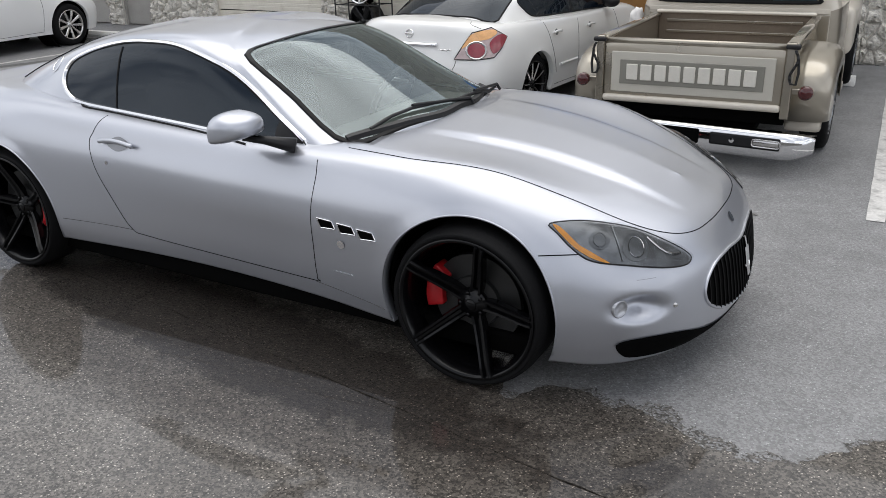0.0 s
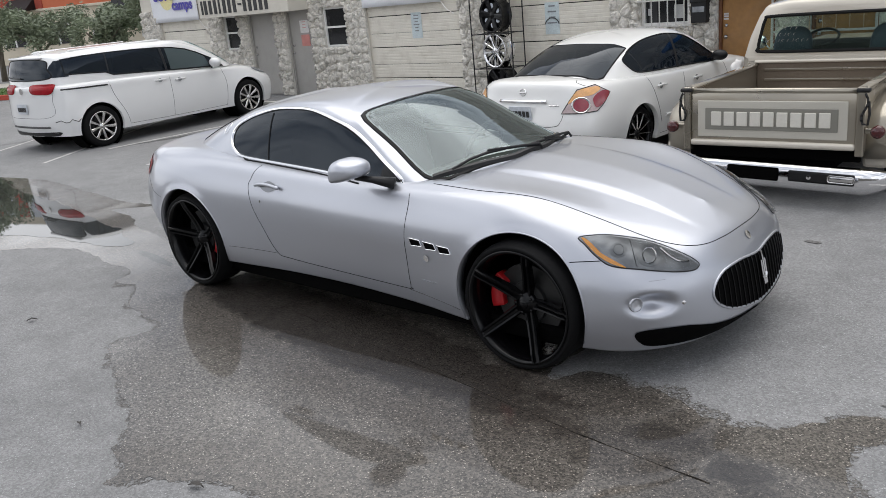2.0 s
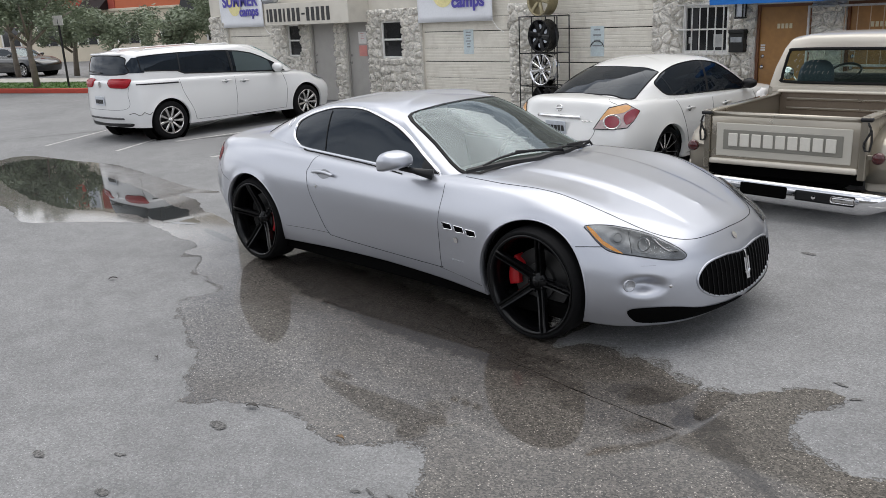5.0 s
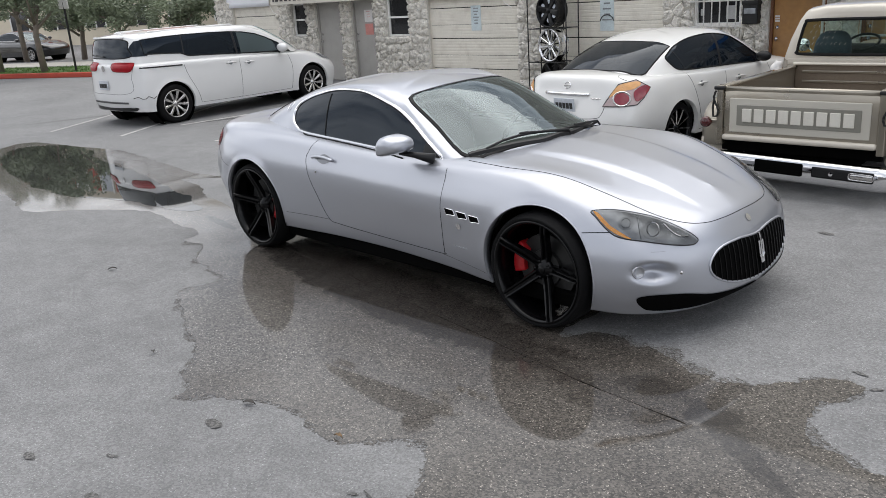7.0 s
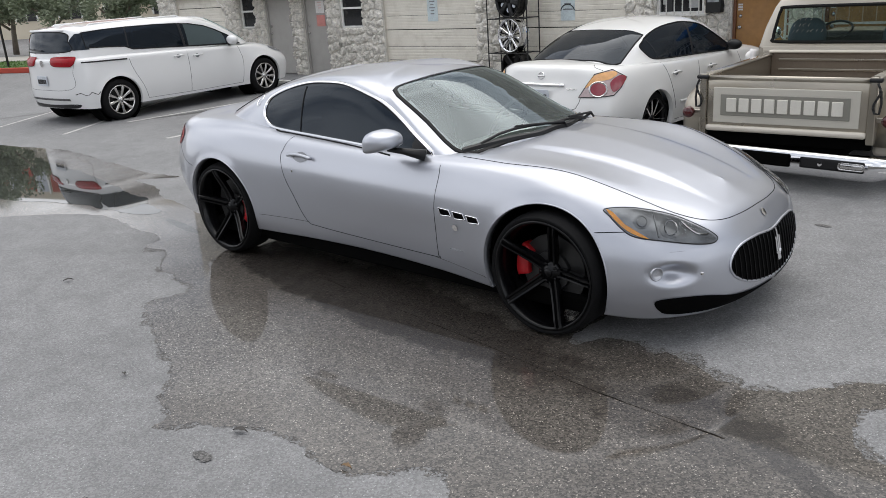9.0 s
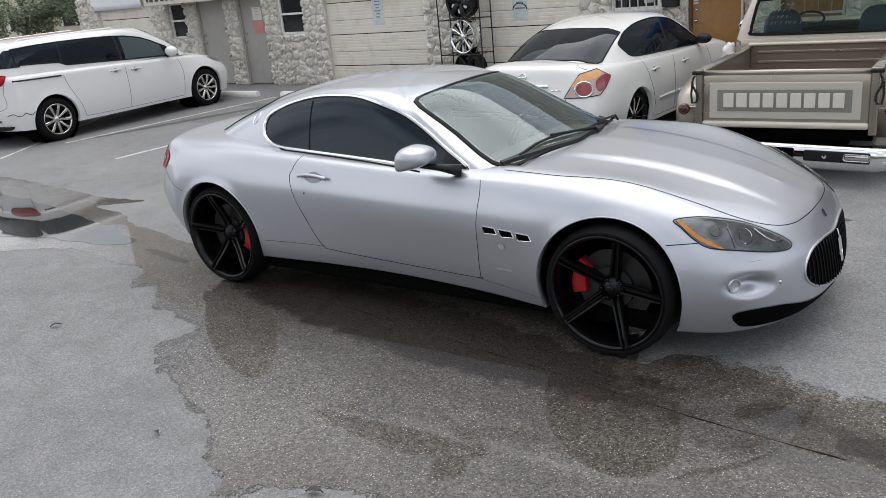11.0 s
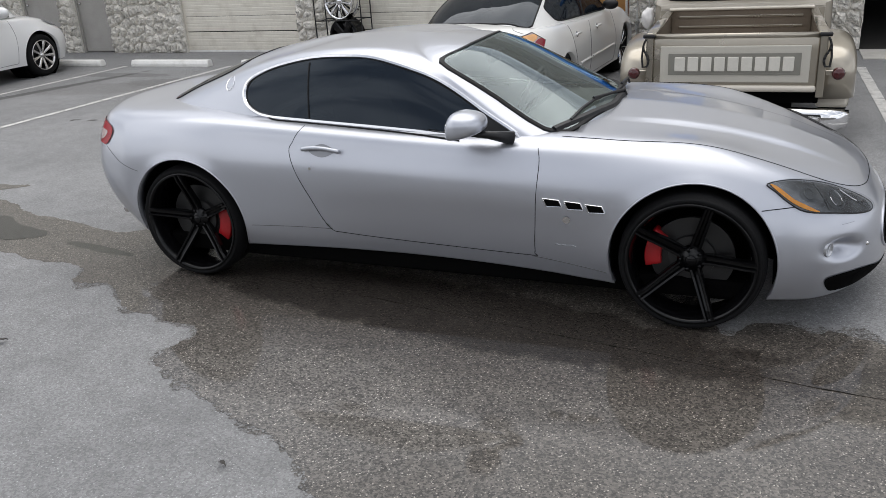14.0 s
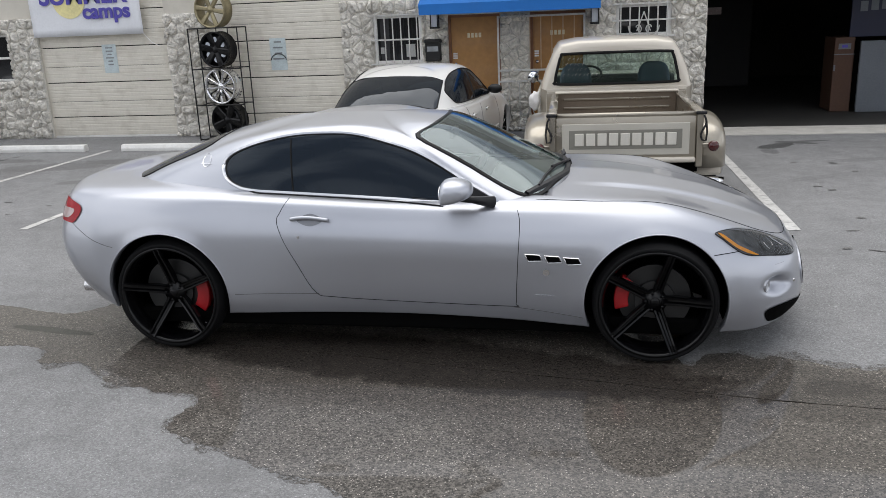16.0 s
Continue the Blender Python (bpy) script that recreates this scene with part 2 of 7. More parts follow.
M_BLACK = mat("black_plastic", (0.010, 0.010, 0.011), 0.45, 0, 0.2, 150, 6, spec=0.35)
M_DARKGAP = mat("dark_gap", (0.0025, 0.0025, 0.0025), 0.9, 0, 0.2, 60, 5, spec=0.04)
M_RED = mat("red_caliper", (0.36, 0.008, 0.012), 0.35, 0, 0.1, 60, 6)
M_SEAMGREY = mat("panel_gap_grey", (0.10, 0.10, 0.10), 0.8, 0, 0.1, 60, 5, spec=0.1)
M_DISC = mat("brake_disc", (0.045, 0.045, 0.045), 0.45, 0.7, 0.15, 200, 10)
M_TINT = glass("tinted_glass", (0.06, 0.066, 0.078), through_amount=0.35, dark=(0.006, 0.011, 0.019))
M_WSCREEN = coated_glass("windscreen_glass", (0.74, 0.84, 0.81), (0.86, 0.97, 1.0), 2.0)
# pale diffuse base stands in for the sky mirrored in the van's door glass
M_DOORGLASS = glass("sky_toned_door_glass", (0.5, 0.56, 0.56), through_amount=0.3, dark=(0.10, 0.13, 0.135))
M_CLEAR = glass("clear_lens", (0.93, 0.94, 0.95), through_amount=0.95, dark=(0.1, 0.1, 0.1))
M_LAMPGREY = mat("lamp_reflector", (0.36, 0.38, 0.4), 0.25, 0.6, 0.25, 30, 12)
M_RECESS = mat("shaded_silver_recess", (0.22, 0.225, 0.24), 0.35, 0.8, 0.04, 400, 3, coat=0.3)
M_PROJECTOR = mat("projector_lens", (0.13, 0.138, 0.146), 0.15, 0.3, 0.1, 40, 8, coat=0.3)
M_FOG = mat("fog_lamp_glass", (0.42, 0.43, 0.45), 0.12, 0.5, 0.2, 60, 20, coat=0.8)
M_LAMPBOWL = mat("dark_lamp_bowl", (0.19, 0.198, 0.207), 0.25, 0.6, 0.5, 16, 8, coat=0.3)
M_SOUTH = mat("unseen_wall_grey", (0.16, 0.155, 0.145), 0.9, 0, 0.15, 40, 1.0, bump=0.2)
M_AMBER = mat("amber_lens", (0.90, 0.37, 0.04), 0.15, 0, 0.15, 60, 20, coat=0.5)
M_MAROON = mat("old_red_lens", (0.06, 0.006, 0.007), 0.2, 0, 0.25, 60, 25, coat=0.4)
M_AMBERSOFT = mat("faded_amber_lens", (0.72, 0.38, 0.15), 0.18, 0, 0.18, 90, 20, coat=0.6)
M_SOFTRED = mat("glossy_red_lens", (0.24, 0.016, 0.03), 0.15, 0, 0.25, 110, 25, coat=0.7)
M_REDLENS = mat("red_lens", (0.30, 0.008, 0.014), 0.25, 0, 0.2, 60, 25, spec=0.2)
M_CLEARLENS = mat("pale_lens", (0.46, 0.36, 0.35), 0.15, 0.1, 0.2, 60, 25, coat=0.5)
M_FRIT = mat("black_glass_border", (0.008, 0.008, 0.009), 0.35, 0, 0.1, 60, 8, spec=0.12)
M_INTERIOR = mat("interior_trim", (0.10, 0.102, 0.1), 0.7, 0, 0.2, 60, 8)
M_INTDARK = mat("dark_interior", (0.03, 0.03, 0.032), 0.7, 0, 0.2, 60, 8)
M_PEARL = mat("white_car_paint", (0.75, 0.745, 0.725), 0.32, 0.0, 0.03, 300, 1.5, coat=0.9)
M_VANWHITE = mat("white_van_paint", (0.76, 0.76, 0.755), 0.3, 0.0, 0.03, 300, 1.5, coat=0.9)
M_BEIGE = mat("light_beige_paint", (0.60, 0.55, 0.47), 0.32, 0.05, 0.05, 200, 2, coat=0.7)
M_TRUCKGLASS = glass("greenish_clear_glass", (0.85, 0.95, 0.89), through_amount=0.94, dark=(0.05, 0.06, 0.055))
M_WING = mat("warm_beige_metallic", (0.36, 0.325, 0.265), 0.3, 0.6, 0.05, 400, 2, coat=0.7)
M_PALECHAMP = mat("pale_champagne_paint", (0.56, 0.53, 0.46), 0.35, 0.15, 0.05, 300, 3, coat=0.6)
M_PANELGREY = mat("olive_grey_paint", (0.25, 0.24, 0.205), 0.4, 0.2, 0.06, 200, 3, coat=0.4)
M_CHAMP = mat("champagne_metallic_paint", (0.345, 0.31, 0.25), 0.28, 0.7, 0.06, 500, 2, coat=1.0)
M_BEDBROWN = mat("bed_inner_brown", (0.17, 0.135, 0.1), 0.5, 0.25, 0.15, 60, 4)
M_SEATBLUE = mat("blue_grey_seat", (0.09, 0.115, 0.17), 0.8, 0, 0.2, 80, 8)
M_STONE = mat("keystone", (0.86, 0.82, 0.745), 0.9, 0, 0.3, 26, 9, bump=1.0, dirt=(0.42, 0.385, 0.33), dirt_amount=0.4, deep=0.06)
M_MORTAR = mat("mortar", (0.68, 0.655, 0.60), 0.95, 0, 0.3, 40, 6, bump=0.9, deep=0.03)
M_STUCCO = mat("cream_stucco", (0.61, 0.575, 0.505), 0.9, 0, 0.1, 120, 2, bump=0.4, dirt=(0.42, 0.39, 0.34))
M_SHUTTER = mat("cream_shutter_steel", (0.70, 0.66, 0.575), 0.5, 0, 0.09, 30, 2.5, dirt=(0.4, 0.35, 0.28), dirt_amount=0.4)
M_GREYDOOR = mat("grey_door_paint", (0.36, 0.345, 0.32), 0.55, 0, 0.1, 40, 3, dirt=(0.28, 0.26, 0.23))
M_WOODDOOR = mat("varnished_ochre_door", (0.36, 0.175, 0.045), 0.4, 0, 0.18, 14, 2.5, coat=0.3, dirt=(0.22, 0.1, 0.03))
M_WHITEPAINT = mat("white_paint", (0.78, 0.77, 0.74), 0.5, 0, 0.1, 60, 5, dirt=(0.5, 0.47, 0.42))
M_LINE = mat("worn_road_paint", (0.52, 0.51, 0.49), 0.8, 0, 0.25, 50, 6, bump=0.4, dirt=(0.2, 0.2, 0.19), dirt_amount=0.9)
M_CONCRETE = mat("pale_concrete", (0.5, 0.48, 0.44), 0.9, 0, 0.18, 70, 4, bump=0.5, dirt=(0.32, 0.3, 0.27))
M_BLUE = mat("blue_awning_canvas", (0.012, 0.15, 0.5), 0.75, 0, 0.12, 120, 3, bump=0.2)
M_BLACKIRON = mat("black_iron", (0.02, 0.02, 0.02), 0.5, 0.5, 0.25, 60, 8)
M_GREYIRON = mat("white_painted_iron", (0.58, 0.57, 0.54), 0.5, 0.1, 0.15, 60, 8, dirt=(0.3, 0.22, 0.15))
M_RUSTIRON = mat("rusty_painted_iron", (0.5, 0.36, 0.24), 0.6, 0.1, 0.2, 60, 8, dirt=(0.28, 0.16, 0.09))
M_WINGLASS = mat("dark_window_glass", (0.012, 0.013, 0.015), 0.06, 0, 0.3, 20, 3, spec=0.6)
M_BANNER = mat("white_vinyl_banner", (0.76, 0.77, 0.8), 0.5, 0, 0.06, 30, 2)
M_PURPLE = mat("purple_print", (0.075, 0.06, 0.36), 0.5, 0, 0.1, 60, 4)
M_YELLOW = mat("yellow_print", (0.78, 0.7, 0.34), 0.5, 0, 0.15, 30, 4)
M_PALEBLUE = mat("pale_blue_paper", (0.52, 0.59, 0.6), 0.7, 0, 0.2, 40, 12)
M_PAPER = mat("paper", (0.7, 0.68, 0.66), 0.8, 0, 0.12, 60, 12)
M_DIMPAPER = mat("grey_newsprint", (0.42, 0.42, 0.41), 0.8, 0, 0.2, 60, 12)
M_PINK = mat("faded_red_print", (0.6, 0.25, 0.22), 0.8, 0, 0.2, 60, 12)
M_INK = mat("black_ink", (0.03, 0.03, 0.03), 0.6, 0, 0.2, 60, 8)
M_GOLDRIM = mat("bronze_rim", (0.3, 0.26, 0.16), 0.35, 0.7, 0.2, 40, 6)
M_REDKERB = mat("red_kerb_paint", (0.42, 0.06, 0.035), 0.75, 0, 0.2, 60, 3, bump=0.3)
M_ORANGE = mat("orange_stucco", (0.52, 0.145, 0.07), 0.85, 0, 0.1, 60, 1.5)
M_CREAMWALL = mat("cream_painted_wall", (0.62, 0.55, 0.43), 0.85, 0, 0.1, 60, 1)
M_BARK = mat("bark", (0.2, 0.17, 0.14), 0.9, 0, 0.3, 40, 6, bump=0.6)
M_LEAF = mat("grey_green_leaf", (0.19, 0.225, 0.15), 0.6, 0, 0.45, 9, 1.5)
M_GRASS = mat("grass_blades", (0.085, 0.165, 0.035), 0.8, 0, 0.4, 50, 2)
M_SOIL = mat("turf", (0.08, 0.145, 0.035), 0.95, 0, 0.4, 60, 3, bump=0.6)
M_CARBLACK = mat("black_car_paint", (0.006, 0.006, 0.007), 0.25, 0, 0.1, 60, 3, coat=1.0)
# walls, panel, board, floor, sign: the garage's shade is put into these colours
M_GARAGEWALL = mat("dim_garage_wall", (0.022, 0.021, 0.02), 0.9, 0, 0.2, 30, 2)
M_DIMPANEL = mat("shaded_grey_panel", (0.13, 0.145, 0.165), 0.5, 0, 0.15, 40, 2)
M_DIMBROWN = mat("shaded_brown_board", (0.075, 0.036, 0.021), 0.7, 0, 0.2, 30, 3)
M_DARKRED = mat("dark_red_stucco", (0.36, 0.07, 0.045), 0.85, 0, 0.1, 60, 1.5)
M_NUMERAL = mat("pale_brass_figures", (0.62, 0.55, 0.36), 0.4, 0.3, 0.1, 60, 6)
M_BROWNBOARD = mat("brown_board", (0.2, 0.085, 0.04), 0.6, 0, 0.15, 30, 3)
# shop floor, its base darkened for the shade indoors
M_SHOPFLOOR = mat("shaded_shop_floor", (0.035, 0.033, 0.03), 0.7, 0, 0.3, 30, 2, bump=0.2)
M_PALEPANEL = mat("pale_grey_panel", (0.52, 0.55, 0.6), 0.5, 0, 0.08, 40, 2)
M_NAVY = mat("navy_sign", (0.005, 0.008, 0.034), 0.5, 0, 0.15, 40, 4)
M_LETTER = mat("pale_letter_paint", (0.66, 0.63, 0.56), 0.4, 0.05, 0.06, 60, 4)
M_PLATE = mat("plate", (0.55, 0.58, 0.62), 0.4, 0, 0.15, 60, 20)
M_RUBBER = mat("seal_rubber", (0.012, 0.012, 0.012), 0.7, 0, 0.2, 80, 8, spec=0.15)


# ---- mesh helpers ----
def mesh_of(name, bm, material, smooth=False):
    me = bpy.data.meshes.new(name)
    bmesh.ops.recalc_face_normals(bm, faces=bm.faces)
    bm.to_mesh(me)
    bm.free()
    me.materials.append(material)
    if smooth:
        me.shade_smooth()
    return me


def part(name, bm, material, parent=None, label="", smooth=False, m=None):
    """One bmesh as one mesh object under a thing or a part."""
    me = bm if isinstance(bm, bpy.types.Mesh) else mesh_of(name, bm, material, smooth)
    ob = new(name, me)
    if parent:
        ob.parent = parent
    if m is not None:
        ob.matrix_basis = m
    return tagged(ob, label)


def thing(name, m, label, category, group="", kind=""):
    ob = new(name)
    ob.matrix_basis = m
    ob.empty_display_size = 0.2
    return tagged(ob, label, category, group, kind)


def box(x0, y0, z0, x1, y1, z1, bevel=0.0, bm=None, m=None, seg=2):
    own = bmesh.new()
    bmesh.ops.create_cube(own, size=1.0)
    for v in own.verts:
        v.co = Vector(((x0 + x1) / 2 + v.co.x * (x1 - x0), (y0 + y1) / 2 + v.co.y * (y1 - y0), (z0 + z1) / 2 + v.co.z * (z1 - z0)))
    if bevel:
        bmesh.ops.bevel(own, geom=own.edges[:], offset=bevel, segments=seg, affect="EDGES", profile=0.5)
    if m is not None:
        own.transform(m)
    return join(bm, own)


def join(bm, own):
    if bm is None:
        return own
    me = bpy.data.meshes.new("tmp")
    own.to_mesh(me)
    own.free()
    bm.from_mesh(me)
    bpy.data.meshes.remove(me)
    return bm


def tube(points, r, bm=None, seg=8, closed=False):
    """A round bar along points."""
    own = bmesh.new()
    pts = [Vector(p) for p in points]
    rings = []
    n = len(pts)
    for i, p in enumerate(pts):
        a = pts[(i - 1) % n] if closed or i else pts[0]
        b = pts[(i + 1) % n] if closed or i < n - 1 else pts[-1]
        d = (b - a).normalized()
        u = d.orthogonal().normalized() if not rings else (last - d * last.dot(d)).normalized()
        last = u
        v = d.cross(u)
        rr = r[i] if isinstance(r, (list, tuple)) else r
        rings.append([own.verts.new(p + (u * math.cos(k * math.tau / seg) + v * math.sin(k * math.tau / seg)) * rr) for k in range(seg)])
    pairs = list(zip(rings, rings[1:])) + ([(rings[-1], rings[0])] if closed else [])
    for a, b in pairs:
        for k in range(seg):
            own.faces.new((a[k], a[(k + 1) % seg], b[(k + 1) % seg], b[k]))
    if not closed:
        own.faces.new(rings[0][::-1])
        own.faces.new(rings[-1])
    return join(bm, own)


def lathe(profile, seg=48, bm=None, m=None, closed=True):
    """A body turned about the y axis from (radius, y) pairs."""
    own = bmesh.new()
    rings = [[own.verts.new((r * math.cos(k * math.tau / seg), y, r * math.sin(k * math.tau / seg))) for k in range(seg)] for r, y in profile]
    pairs = list(zip(rings, rings[1:])) + ([(rings[-1], rings[0])] if closed else [])
    for a, b in pairs:
        for k in range(seg):
            own.faces.new((a[k], a[(k + 1) % seg], b[(k + 1) % seg], b[k]))
    if m is not None:
        own.transform(m)
    return join(bm, own)


def prism(outline, depth, bm=None, m=None, bevel=0.0):
    """A flat outline in x, z, given thickness along y (from 0 to depth)."""
    own = bmesh.new()
    f = own.faces.new([own.verts.new((x, 0, z)) for x, z in outline])
    g = bmesh.ops.extrude_face_region(own, geom=[f])
    for v in g["geom"]:
        if isinstance(v, bmesh.types.BMVert):
            v.co.y += depth
    if bevel:
        bmesh.ops.bevel(own, geom=own.edges[:], offset=bevel, segments=2, affect="EDGES", profile=0.5)
    if m is not None:
        own.transform(m)
    return join(bm, own)


# ---- curved bodies ----
def spread(a, axis, sub):
    """A smooth curve through the rows of an array, sub steps to each gap."""
    a = np.moveaxis(a, axis, 0)
    p = np.concatenate([2 * a[:1] - a[1:2], a, 2 * a[-1:] - a[-2:-1]])
    out = []
    for i in range(len(a) - 1):
        p0, p1, p2, p3 = p[i], p[i + 1], p[i + 2], p[i + 3]
        for k in range(sub):
            t = k / sub
            out.append(0.5 * (2 * p1 + (p2 - p0) * t + (2 * p0 - 5 * p1 + 4 * p2 - p3) * t * t + (3 * p1 - p0 - 3 * p2 + p3) * t ** 3))
    out.append(a[-1])
    return np.moveaxis(np.array(out), 0, axis)


def skin(lines, sub_s=10, sub_k=8, fair=6):
    """The fine grid of a half body from its long lines, faired."""
    g = spread(spread(np.array(lines, float), 1, sub_s), 0, sub_k)
    for _ in range(fair):
        e = np.concatenate([g[:, 1:2] * (1, -1, 1), g, g[:, -2:-1] * (1, -1, 1)], 1)
        g = g.copy()
        s = 0.5 * g + 0.25 * (e[:, :-2] + e[:, 2:])
        s[1:-1] = 0.5 * s[1:-1] + 0.25 * (s[:-2] + s[2:])
        g[:-1] = s[:-1]
        top = np.concatenate([g[-1:, :], g[-2:-1] * (1, -1, 1)], 0)
        g[-1, :, 0] = 0.5 * g[-1, :, 0] + 0.5 * g[-2, :, 0] * 0 + 0.5 * e[-1, 1:-1, 0]
        g[-1, :, 1] = 0
    g[:, 0, 1], g[:, -1, 1] = 0, 0
    return g


def shell(g, drop=None):
    """Both halves of a body as a bmesh. drop(p): faces round p are left out."""
    bm = bmesh.new()
    nk, ns, _ = g.shape
    for side in (1, -1):
        vs = [[bm.verts.new((g[k, s, 0], side * g[k, s, 1], g[k, s, 2])) for s in range(ns)] for k in range(nk)]
        for k in range(nk - 1):
            for s in range(ns - 1):
                q = (vs[k][s], vs[k][s + 1], vs[k + 1][s + 1], vs[k + 1][s])
                c = sum((v.co for v in q), Vector()) / 4
                if drop and drop(c):
                    continue
                bm.faces.new(q if side > 0 else q[::-1])
    bmesh.ops.remove_doubles(bm, verts=bm.verts[:], dist=0.0006)
    bmesh.ops.dissolve_degenerate(bm, edges=bm.edges[:], dist=0.0002)
    loose = [v for v in bm.verts if not v.link_faces]
    bmesh.ops.delete(bm, geom=loose, context="VERTS")
    return bm


def arches(bm, centres, r, least=0.55, flare=0.0, band=0.08, top=9.0):
    """Cut round wheel arches of radius r through the flanks and swell their rims."""
    n = 64
    for cx, cz in centres:
        for side in (1, -1):
            pool = []
            for f in bm.faces:
                c = f.calc_center_median()
                if c.y * side > least and math.hypot(c.x - cx, c.z - cz) < r + 0.12:
                    pool.append(f)
            for k in range(n):
                a = math.tau * k / n
                p = Vector((cx + r * math.cos(a), 0, cz + r * math.sin(a)))
                if p.z < 0.12:
                    continue
                near = []
                for f in pool:
                    c = f.calc_center_median()
                    if (c.x - p.x) ** 2 + (c.z - p.z) ** 2 < 0.0036:
                        near.append(f)
                if near:
                    geom = dict.fromkeys(near)
                    for f in near:
                        geom.update(dict.fromkeys(f.edges))
                        geom.update(dict.fromkeys(f.verts))
                    cut = bmesh.ops.bisect_plane(bm, geom=list(geom), dist=0.0004, plane_co=p, plane_no=Vector((math.cos(a), 0, math.sin(a))))
                    pool = list(dict.fromkeys([f for f in pool if f.is_valid] + [g for g in cut["geom"] if isinstance(g, bmesh.types.BMFace)]))
            gone = []
            for f in bm.faces:
                c = f.calc_center_median()
                if c.y * side > least and math.hypot(c.x - cx, c.z - cz) < r and c.z < top:
                    gone.append(f)
            bmesh.ops.delete(bm, geom=gone, context="FACES")
        if flare:
            for v in bm.verts:
                d = math.hypot(v.co.x - cx, v.co.z - cz) - r
                if -0.01 < d < band and abs(v.co.y) > least:
                    t = 1 - max(d, 0) / band
                    v.co.y += math.copysign(flare * t * t * (3 - 2 * t), v.co.y)
        # a short return flange behind the rim
        edges = [e for e in bm.edges if len(e.link_faces) == 1 and all(abs(math.hypot(v.co.x - cx, v.co.z - cz) - r) < 0.012 and abs(v.co.y) > least for v in e.verts)]
        ext = bmesh.ops.extrude_edge_only(bm, edges=edges)
        for v in ext["geom"]:
            if isinstance(v, bmesh.types.BMVert):
                v.co.y -= math.copysign(0.06, v.co.y)
    return bm


def surface_of(bm):
    from mathutils.bvhtree import BVHTree
    return BVHTree.FromBMesh(bm)


def onto(tree, p, way, lift):
    """The point of a surface that the line from p along way meets, lifted off it; None where it misses."""
    hit, normal, _, _ = tree.ray_cast(Vector(p), Vector(way))
    if hit is None:
        return None
    if normal.dot(Vector(way)) > 0:
        normal = -normal
    return hit + normal * lift


def round_off(outline, sub=6, closed=True):
    """A smooth closed (or open) outline through its corners."""
    p = [np.array(q, float) for q in outline]
    n = len(p)
    out = []
    for i in range(n if closed else n - 1):
        a, b, c, d = (p[(i + j) % n] if closed else p[min(max(i + j, 0), n - 1)] for j in (-1, 0, 1, 2))
        for k in range(sub):
            t = k / sub
            out.append(tuple(0.5 * (2 * b + (c - a) * t + (2 * a - 5 * b + 4 * c - d) * t * t + (3 * b - a - 3 * c + d) * t ** 3)))
    if not closed:
        out.append(tuple(p[-1]))
    return out


def dense(outline, n=6, closed=True):
    """The same corners with n steps along each straight edge."""
    q = list(outline) + ([outline[0]] if closed else [])
    out = [(a[0] + (b[0] - a[0]) * k / n, a[1] + (b[1] - a[1]) * k / n) for a, b in zip(q, q[1:]) for k in range(n)]
    return out if closed else out + [tuple(q[-1])]


def band(tree, outer, inner, place, way, lift):
    """A flat strip on a surface between two outlines of the same count."""
    bm = bmesh.new()
    rows = [[onto(tree, place(*p), way, lift) for p in q] for q in (outer, inner)]
    vs = [[bm.verts.new(h) if h is not None else None for h in r] for r in rows]
    n = len(outer)
    for i in range(n):
        f = [vs[0][i], vs[0][(i + 1) % n], vs[1][(i + 1) % n], vs[1][i]]
        if None not in f:
            bm.faces.new(f)
    return bm


class Nearest:
    """Two surfaces taken as one: the ray ends on whichever it meets first."""
    def __init__(self, *trees):
        self.trees = trees

    def ray_cast(self, p, way):
        hits = [t.ray_cast(p, way) for t in self.trees]
        hits = [h for h in hits if h[0] is not None]
        return min(hits, key=lambda h: h[3]) if hits else (None, None, None, None)


def laid(tree, outline, place, way, lift, rings=6, thick=0.0):
    """A panel that lies on a surface: its outline in two measures, which place() turns into a point to cast from."""
    bm = bmesh.new()
    cx = sum(p[0] for p in outline) / len(outline)
    cy = sum(p[1] for p in outline) / len(outline)
    grid = []
    for r in range(rings):
        f = 1 - r / rings
        row = []
        for a, b in outline:
            h = onto(tree, place(cx + (a - cx) * f, cy + (b - cy) * f), way, lift)
            row.append(bm.verts.new(h) if h is not None else None)
        grid.append(row)
    h = onto(tree, place(cx, cy), way, lift)
    mid = bm.verts.new(h) if h is not None else None
    n = len(outline)
    for a, b in zip(grid, grid[1:]):
        for i in range(n):
            q = (a[i], a[(i + 1) % n], b[(i + 1) % n], b[i])
            if None not in q:
                bm.faces.new(q)
    for i in range(n):
        if mid and grid[-1][i] and grid[-1][(i + 1) % n]:
            bm.faces.new((grid[-1][i], grid[-1][(i + 1) % n], mid))
    if thick:
        bmesh.ops.recalc_face_normals(bm, faces=bm.faces)
        edge = [e for e in bm.edges if len(e.link_faces) == 1]
        ext = bmesh.ops.extrude_edge_only(bm, edges=edge)
        for v in ext["geom"]:
            if isinstance(v, bmesh.types.BMVert):
                v.co += Vector(way).normalized() * thick
    return bm


def seam(tree, line, place, way, r, lift=0.0, closed=False, seg=6, bm=None):
    """A thin bar that runs along a surface: a trim strip, or the dark line of a joint."""
    pts = []
    for a, b in line:
        h = onto(tree, place(a, b), way, lift)
        if h is not None:
            pts.append(h)
    return tube(pts, r, bm, seg, closed) if len(pts) > 2 else (bm or bmesh.new())


SIDE = lambda x, z: (x, -3.0, z)
OTHER = lambda x, z: (x, 3.0, z)
ABOVE = lambda x, y: (x, y, 4.0)
FRONT = lambda y, z: (5.0, y, z)
BACK = lambda y, z: (-5.0, y, z)


